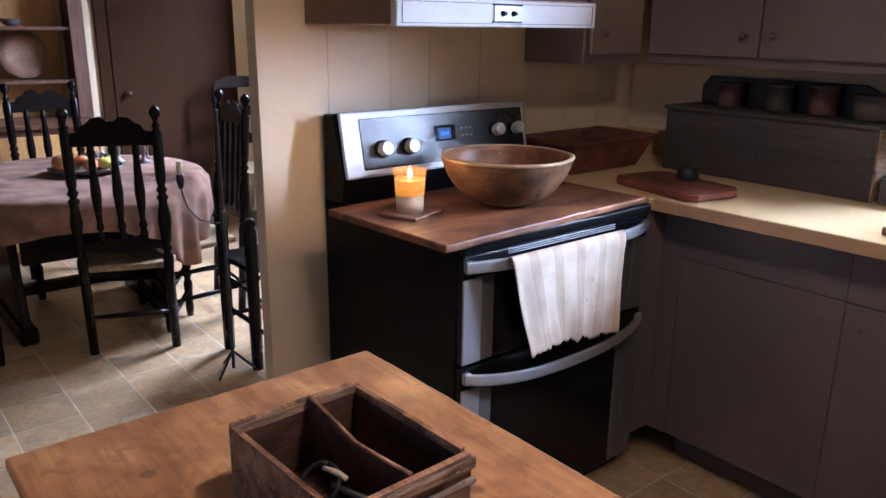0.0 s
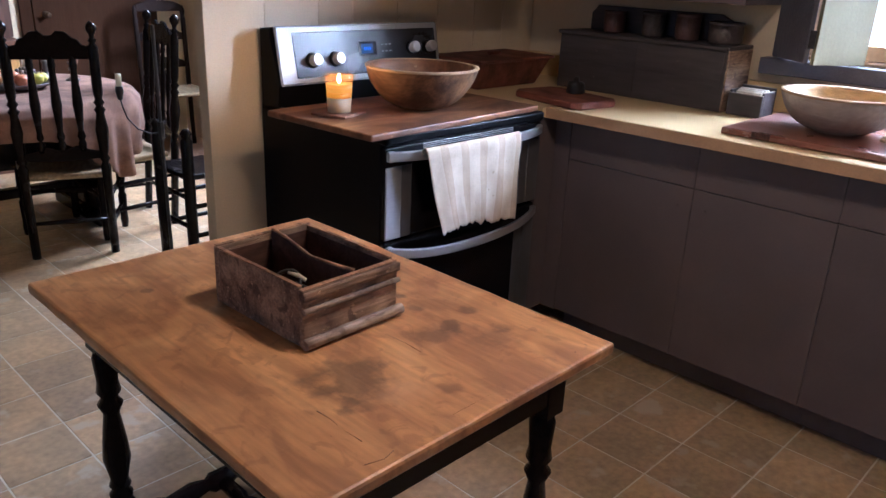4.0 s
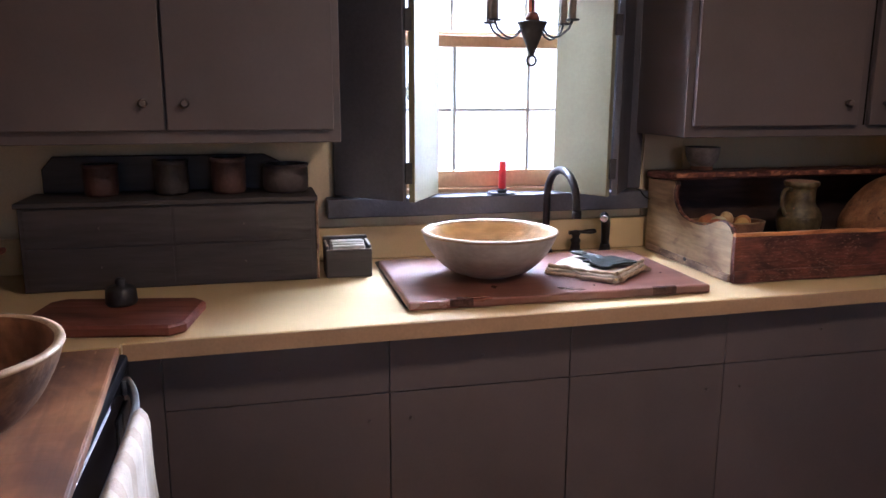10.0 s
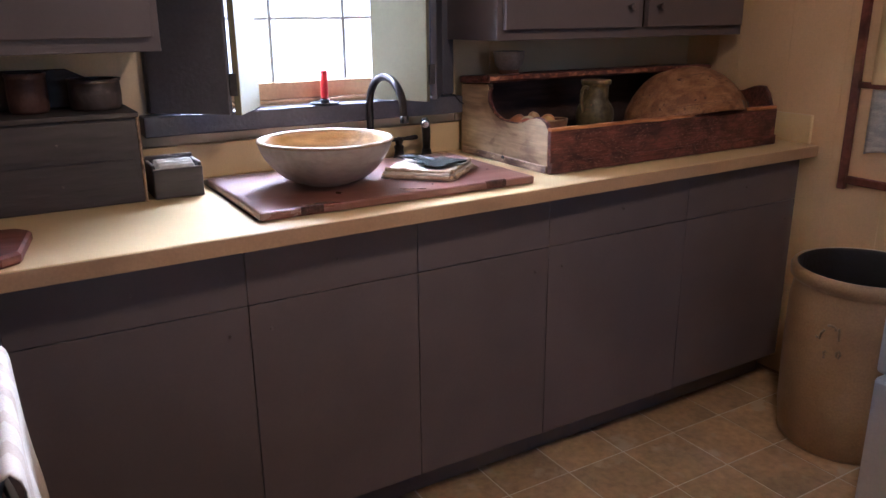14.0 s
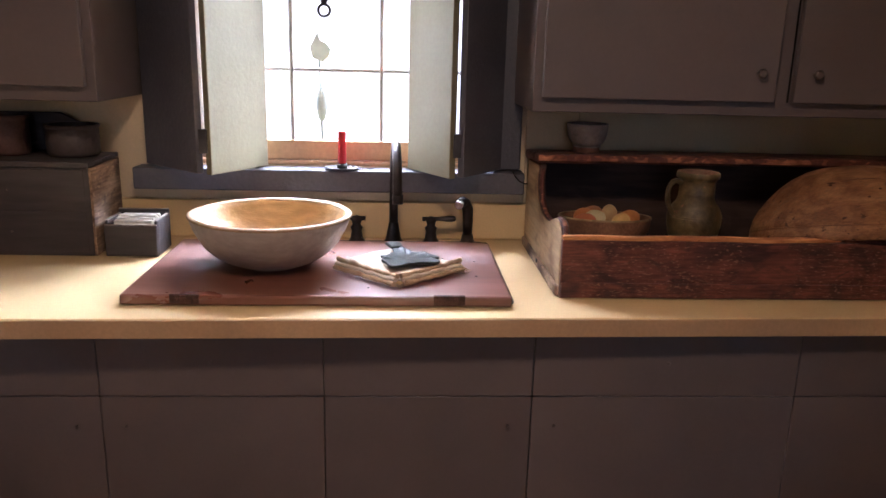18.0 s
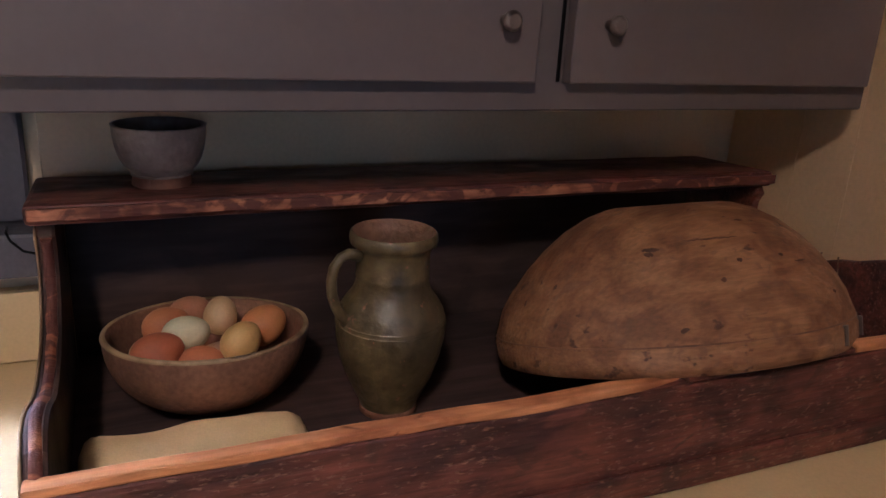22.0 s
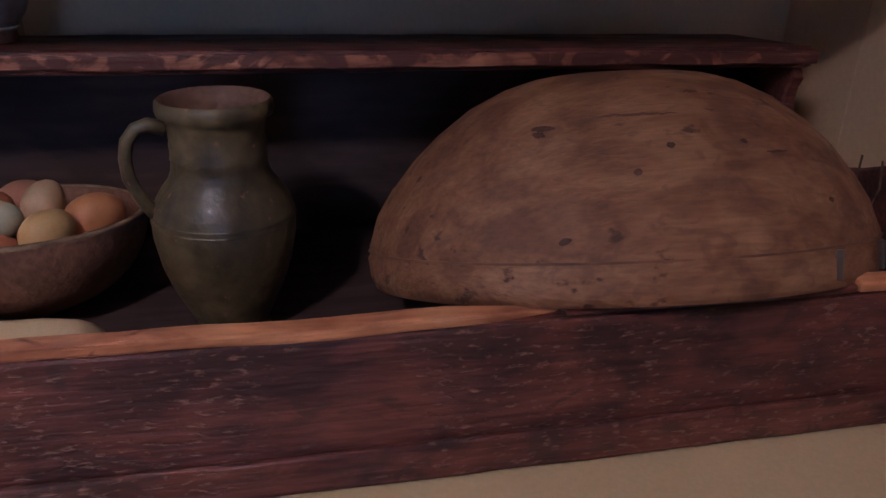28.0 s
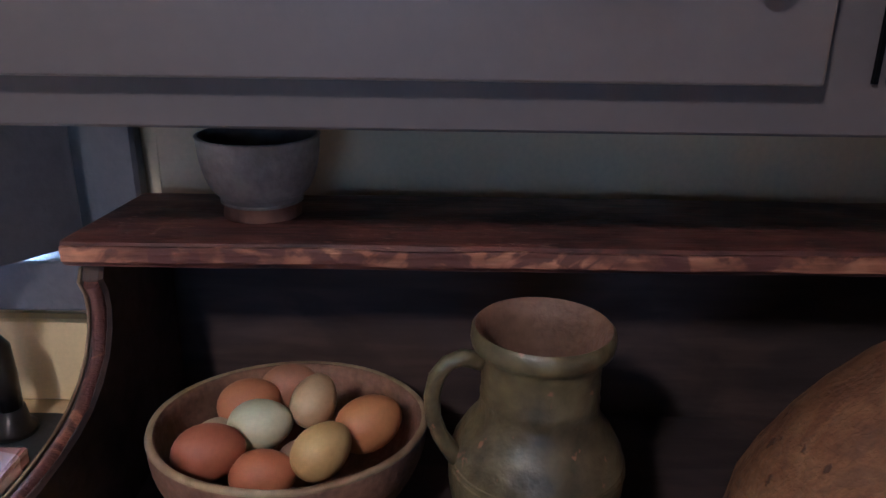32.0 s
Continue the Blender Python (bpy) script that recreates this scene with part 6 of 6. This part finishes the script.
copy_thing(c1, pose(1.060, 4.70, 0.001, 0, 0, 182))
copy_thing(c1, pose(0.10, 3.72, 0.001, 0, 0, -84))

st = thing("tall_stool", "dark wooden rail-sided stool beside the wall end", "stool", 1.52, 2.97, 0.001)
for sx in (-0.17, 0.17):
    for sy in (-0.14, 0.14):
        part("post", turned((sx, sy, 0), (sx, sy, 0.66), [(0, 0.024), (0.3, 0.026), (0.6, 0.026), (0.92, 0.026), (0.94, 0.018), (0.97, 0.027), (1, 0.014)], 14), DARKWOOD, st)
for z in (0.16, 0.30):
    for sy in (-0.14, 0.14):
        part("rung", rod((-0.17, sy, z), (0.17, sy, z), 0.011), DARKWOOD, st)
    for sx in (-0.17, 0.17):
        part("rung", rod((sx, -0.14, z + 0.04), (sx, 0.14, z + 0.04), 0.011), DARKWOOD, st)
part("seat", worn(-0.19, 0.19, -0.16, 0.16, 0.43, 0.455, 0.001, 0.04, 0.006), DARKWOOD, st)

cs = thing("candle_stand", "thin black iron floor candle stand", "candle stand", 1.255, 2.86, 0.001)
part("stem", rod((0, 0, 0.02), (0, 0, 1.10), 0.007), IRON, cs)
for a in (90, 210, 330):
    part("foot", tube([(0, 0, 0.10), (0.05 * math.cos(radians(a)), 0.05 * math.sin(radians(a)), 0.05), (0.10 * math.cos(radians(a)), 0.10 * math.sin(radians(a)), 0.005)], 0.005, 8), IRON, cs)
part("slider", box(-0.011, 0.011, -0.011, 0.011, 0.62, 0.70, 0.004), IRON, cs)
arm = part("arm", tube([(0, 0, 0.655), (-0.035, 0.02, 0.648), (-0.080, 0.05, 0.668), (-0.112, 0.07, 0.715), (-0.125, 0.078, 0.765), (-0.13, 0.08, 0.80)], 0.003, 8), IRON, cs)
part("socket", lathe([(0, 0.79), (0.010, 0.795), (0.017, 0.83), (0.015, 0.8495), (0, 0.8495)], 12, (-0.13, 0.08, 0)), IRON, cs)
part("candle_stub", lathe([(0, 0.85), (0.012, 0.85), (0.012, 0.90), (0, 0.90)], 12, (-0.13, 0.08, 0)), WAX, cs, "short cream candle stub")

lb = thing("ladderback_chair", "dark brown ladder-back chair against the far wall", "chair", 2.43, 5.16, 0.001, 180)
for sx in (-0.18, 0.18):
    part("back_post", turned((sx, 0, 0), (sx, -0.05, 1.02), [(0, 0.016), (0.9, 0.017), (0.93, 0.012), (0.96, 0.018), (1, 0.006)], 12), DARKBROWN, lb)
    part("front_leg", rod((sx, 0.38, 0), (sx, 0.38, 0.45), 0.018), DARKBROWN, lb)
for z in (0.58, 0.78, 0.98):
    part("slat", plate([(-0.17, z), (0.17, z), (0.17, z + 0.045), (0.11, z + 0.068), (0.04, z + 0.078), (-0.04, z + 0.078), (-0.11, z + 0.068), (-0.17, z + 0.045)], "y", -0.048, -0.038, 0.002), DARKBROWN, lb)
part("seat", box(-0.19, 0.19, 0, 0.38, 0.43, 0.455, 0.01), RUSH, lb)

door = tagged(new("door_1"), "plain dark brown interior door with a small knob", "door", "", "structure")
part("leaf", box(1.665, 2.495, 5.462, 5.498, 0.01, 2.03, 0.003), DOORBROWN, door)
for a, b, z0, z1 in ((1.585, 1.663, 0.001, 2.11), (2.497, 2.545, 0.001, 2.11), (1.663, 2.497, 2.032, 2.11)):
    part("door_frame", box(a, b, 5.47, 5.4985, z0, z1, 0.004), DOORBROWN, door)
part("door_knob", turned((1.745, 5.462, 0.95), (1.745, 5.40, 0.95), [(0, 0.022), (0.15, 0.022), (0.2, 0.008), (0.5, 0.009), (0.7, 0.019), (0.9, 0.018), (1, 0.008)], 16), BRASS, door, "small dull brass door knob")

hu = thing("hutch", "red-brown open dining hutch with mustard back and pottery shelves", "hutch", 0.22, 5.04, 0.001)
HW = 1.20
part("base", box(0, HW, 0.0, 0.45, 0.0, 0.80, 0.005), HUTCH, hu)
part("top_board", worn(-0.02, HW + 0.02, -0.03, 0.45, 0.8005, 0.83, 0.001, 0.05, 0.005), HUTCH, hu)
for k in range(3):
    part("door", box(0.03 + 0.39 * k, 0.40 + 0.39 * k, -0.018, -0.001, 0.08, 0.76, 0.004), HUTCHBACK, hu)
part("back_board", box(0.03, HW - 0.06, 0.43, 0.445, 0.8305, 1.98, 0.002), HUTCHBACK, hu)
for x0 in (0.0, HW - 0.03):
    part("side_board", box(x0, x0 + 0.03, 0.20, 0.45, 0.8305, 2.0, 0.003), HUTCH, hu)
part("stile", box(HW - 0.055, HW + 0.03, 0.18, 0.199, 0.8305, 2.0, 0.004), HUTCH, hu)
part("stile", box(-0.03, 0.055, 0.18, 0.199, 0.8305, 2.0, 0.004), HUTCH, hu)
for z in (1.045, 1.36, 1.68):
    part("shelf", worn(0.03, HW - 0.03, 0.20, 0.43, z, z + 0.022, 0.001, 0.05, 0.003), HUTCH, hu)
part("cornice", box(-0.04, HW + 0.04, 0.16, 0.45, 2.0, 2.06, 0.01), HUTCH, hu)
for px, pz, r in ((0.91, 1.069, 0.145), (0.55, 1.069, 0.13), (0.66, 1.385, 0.12)):
    pl = single("redware_plate", lathe([(0, 0), (0.55 * r, 0), (0.62 * r, 0.006), (r, 0.02), (r, 0.024), (0.6 * r, 0.011), (0, 0.006)], 36), PLATEWOOD, "round brown wooden plate leaning on the hutch shelf", "plate", group="plates on the hutch")
    pl.matrix_world = pose(0.22 + px, 5.04 + 0.395, pz + r * 0.99, 78, 0, 0)
bowl("small_bowl", "small dark bowl on the hutch shelf", 1.07, 5.34, 1.384, 0.055, 0.04, 0.03, CUP, CUP, 0.005)

FX0, FY0 = 1.05, 3.98  # the fruit plate
bowl("fruit_plate", "shallow dark plate of small gourds and fruit on the cloth", FX0, FY0, DZ + 0.008, 0.172, 0.03, 0.10, CUP, CUP, 0.008)
for gx, gy, gz, r, sq, c, name, label in (
        (-0.100, 0.01, 0.0, 0.050, 0.85, (0.46, 0.19, 0.05), "gourd", "small orange pumpkin on the fruit plate"),
        (0.005, -0.065, 0.0, 0.036, 0.9, (0.60, 0.20, 0.09), "apple", "red-orange apple on the fruit plate"),
        (-0.035, 0.055, 0.0, 0.040, 0.85, (0.42, 0.20, 0.06), "gourd", "brown-orange gourd on the fruit plate"),
        (0.085, -0.035, 0.0, 0.036, 0.85, (0.60, 0.55, 0.08), "gourd", "yellow-green gourd on the fruit plate"),
        (0.125, 0.015, 0.0, 0.032, 0.9, (0.55, 0.50, 0.09), "gourd", "pale yellow gourd on the fruit plate"),
        (-0.020, -0.012, 0.022, 0.030, 0.9, (0.45, 0.14, 0.05), "apple", "dull red apple on the fruit plate")):
    prof = [(0, 0)] + [(r * math.sin(math.pi * k / 10), sq * r * (1 - math.cos(math.pi * k / 10)) - (0.10 * r if k > 8 else 0)) for k in range(1, 10)] + [(0, 1.75 * sq * r)]
    fruit = thing(name, label, "fruit", FX0 + gx, FY0 + gy, DZ + 0.022 + gz)
    part("skin", lathe(prof, 20, wob=0.03), mat("skin " + label, c, tuple(v * 0.7 for v in c), 0.4, scale=20, speck=0.15), fruit)
    part("stalk", tube([(0, 0, 1.72 * sq * r), (0.002, 0.001, 2.0 * sq * r), (0.006, 0.002, 2.2 * sq * r)], [0.003, 0.0025, 0.002], 6), OLDBOX, fruit, "dry stalk")
bm = bmesh.new()
for k in range(26):
    a = k * 2.4
    rr = 0.012 * math.sqrt(k)
    bmesh.ops.create_icosphere(bm, subdivisions=2, radius=0.011, matrix=Matrix.Translation((1.5 * rr * math.cos(a), 0.9 * rr * math.sin(a), 0.018 + 0.055 * (1 - k / 26))))
for f in bm.faces:
    f.smooth = True
single("grape_bunch", bm, mat("grape skin", (0.10, 0.07, 0.07), (0.20, 0.16, 0.13), 0.3, scale=30, speck=0.2), "dark cluster of grapes on the fruit plate", "fruit", FX0 + 0.06, FY0 + 0.055, DZ + 0.022)
for gx, gy in ((1.27, 4.20), (1.37, 4.10)):
    g = thing("candlestick", "short dull pewter candlestick on the cloth", "candlestick", gx, gy, DZ + 0.006, group="candlesticks")
    part("stem", lathe([(0, 0), (0.036, 0), (0.036, 0.006), (0.012, 0.02), (0.009, 0.05), (0.016, 0.06), (0.012, 0.085), (0.022, 0.10), (0, 0.10)], 18), PEWTER, g)
gb = thing("goblet", "small dark turned wooden goblet on the cloth", "goblet", 1.43, 4.23, DZ + 0.006)
part("stem", lathe([(0, 0), (0.028, 0), (0.026, 0.006), (0.008, 0.014), (0.007, 0.05), (0.011, 0.055), (0.007, 0.062), (0, 0.062)], 20), HUTCH, gb)
part("cup", lathe([(0, 0.0625), (0.014, 0.064), (0.024, 0.078), (0.027, 0.105), (0.026, 0.125), (0.023, 0.125), (0.024, 0.105), (0.020, 0.08), (0, 0.07)], 20), HUTCH, gb)

# ---- ceiling light ----
cl = thing("ceiling_light", "small brass two-bulb ceiling light with a frosted shade", "light", 0.98, 0.20, CEIL)
part("canopy", lathe([(0, -0.001), (0.09, -0.001), (0.085, -0.02), (0.03, -0.03), (0, -0.03)], 28), BRONZE, cl)
for dx in (-0.07, 0.07):
    part("bulb", lathe([(0, -0.085), (0.012, -0.083), (0.022, -0.07), (0.024, -0.058), (0.014, -0.036), (0.012, -0.03), (0, -0.03)], 18, (dx, 0, 0)), glow("warm bulb", (1.0, 0.72, 0.42), 12.0), cl)

# ---- wall boards and floor tiles ----
seams = [1.040, 1.270, 1.497, 1.656, 1.880, 2.105, 2.330, 2.520, XW - 0.001]
for a, b in zip(seams, seams[1:]):
    part("wall_board", box(a + 0.0004, b - 0.0004, YR, YR + 0.0075, 0.001, CEIL - 0.002, 0.0014), CREAM, wall_north)
wall_e = bpy.data.objects["wall_east"]
seams = [YS + 0.002, -0.285, -0.14]
for a, b in zip(seams, seams[1:]):
    part("wall_board", box(XW - 0.0085, XW - 0.0006, a + 0.0007, b - 0.0007, C + 0.107, UZ + 0.88, 0.0015), CREAM, wall_e)

wall_s = bpy.data.objects["wall_south"]
seams = [1.395, 1.605, 1.83, 2.03, 2.25, 2.468, 2.574, XW - 0.010]
for a, b in zip(seams, seams[1:]):
    part("wall_board", box(a + 0.0003, b - 0.0003, YS + 0.0004, YS + 0.0085, 0.001, CEIL - 0.002, 0.0010), WARMLIGHTCREAM, wall_s)

S, SY = 0.2282, 0.2295  # tile pitch along x and y
tiles, rest = [], []
for i in range(-19, 5):
    for j in range(-5, 26):
        x0, y0 = 2.018 + S * i, -0.346 + SY * j
        if y0 + SY < YS or x0 > 2.3 and y0 < YR:
            continue
        near = (x0 > 0.05 and y0 < 4.3) or (x0 > -0.7 and y0 > 1.2 and y0 < 3.4)
        (tiles if near and len(tiles) < 300 else rest).append((x0, y0))
tile_mesh = []
for k in range(4):
    bm = box(0.0027, S - 0.0027, 0.0027, SY - 0.0027, -0.0035, 0.0, 0.0010)
    tile_mesh.append(mesh("tile", bm, TILE))
for n, (x0, y0) in enumerate(tiles):
    t = new("tile", tile_mesh[n % 4])
    t.parent = floor
    t.matrix_basis = pose(x0, y0, 0.0002 * ((n * 7) % 3))
vs, fs = [], []
for x0, y0 in rest:
    b = len(vs)
    x1, y1, g, h = x0 + S, y0 + SY, 0.0028, 0.0040
    vs += [(x0 + g, y0 + g, -0.0035), (x1 - g, y0 + g, -0.0035), (x1 - g, y1 - g, -0.0035), (x0 + g, y1 - g, -0.0035), (x0 + h, y0 + h, 0), (x1 - h, y0 + h, 0), (x1 - h, y1 - h, 0), (x0 + h, y1 - h, 0)]
    fs += [(b + 4, b + 5, b + 6, b + 7)] + [(b + k, b + (k + 1) % 4, b + 4 + (k + 1) % 4, b + 4 + k) for k in range(4)]
me = bpy.data.meshes.new("tile_field")
me.from_pydata(vs, [], fs)
me.materials.append(TILE)
far = new("tile_field", me)
far.parent = floor
tagged(far, "", "", "", "stuff")

# ---- outside ----
backdrop = structure("backdrop", plate([(-4, -3), (5, -3), (5, 6), (-4, 6)], "x", 6.0, 6.02, 0), OUTSIDE, "pale overcast brightness beyond the window", "backdrop")
structure("ground", box(3.2, 80, -60, 60, -0.6, -0.5, 0), LAWN, "lawn outside the window", "ground")

stake = thing("garden_stake", "thin weathered garden stake with a leaf finial outside the window", "garden stake", 3.45, 0.49, -0.5)
part("stem", tube([(0, 0, -0.02), (0.004, -0.006, 0.9), (0, 0, 1.62), (0.002, 0.008, 1.90)], [0.006, 0.006, 0.005, 0.004], 8), STAKE, stake)
part("bulb", lathe([(0, 1.67), (0.012, 1.68), (0.021, 1.72), (0.018, 1.76), (0.008, 1.79), (0, 1.795)], 14), STAKE, stake)
part("leaf", plate([(-0.004, 1.88), (0.030, 1.895), (0.040, 1.93), (0.022, 1.965), (0.012, 1.985), (0.004, 1.955), (-0.018, 1.945), (-0.034, 1.925), (-0.026, 1.90)], "x", -0.003, 0.003, 0.001), STAKE, stake)
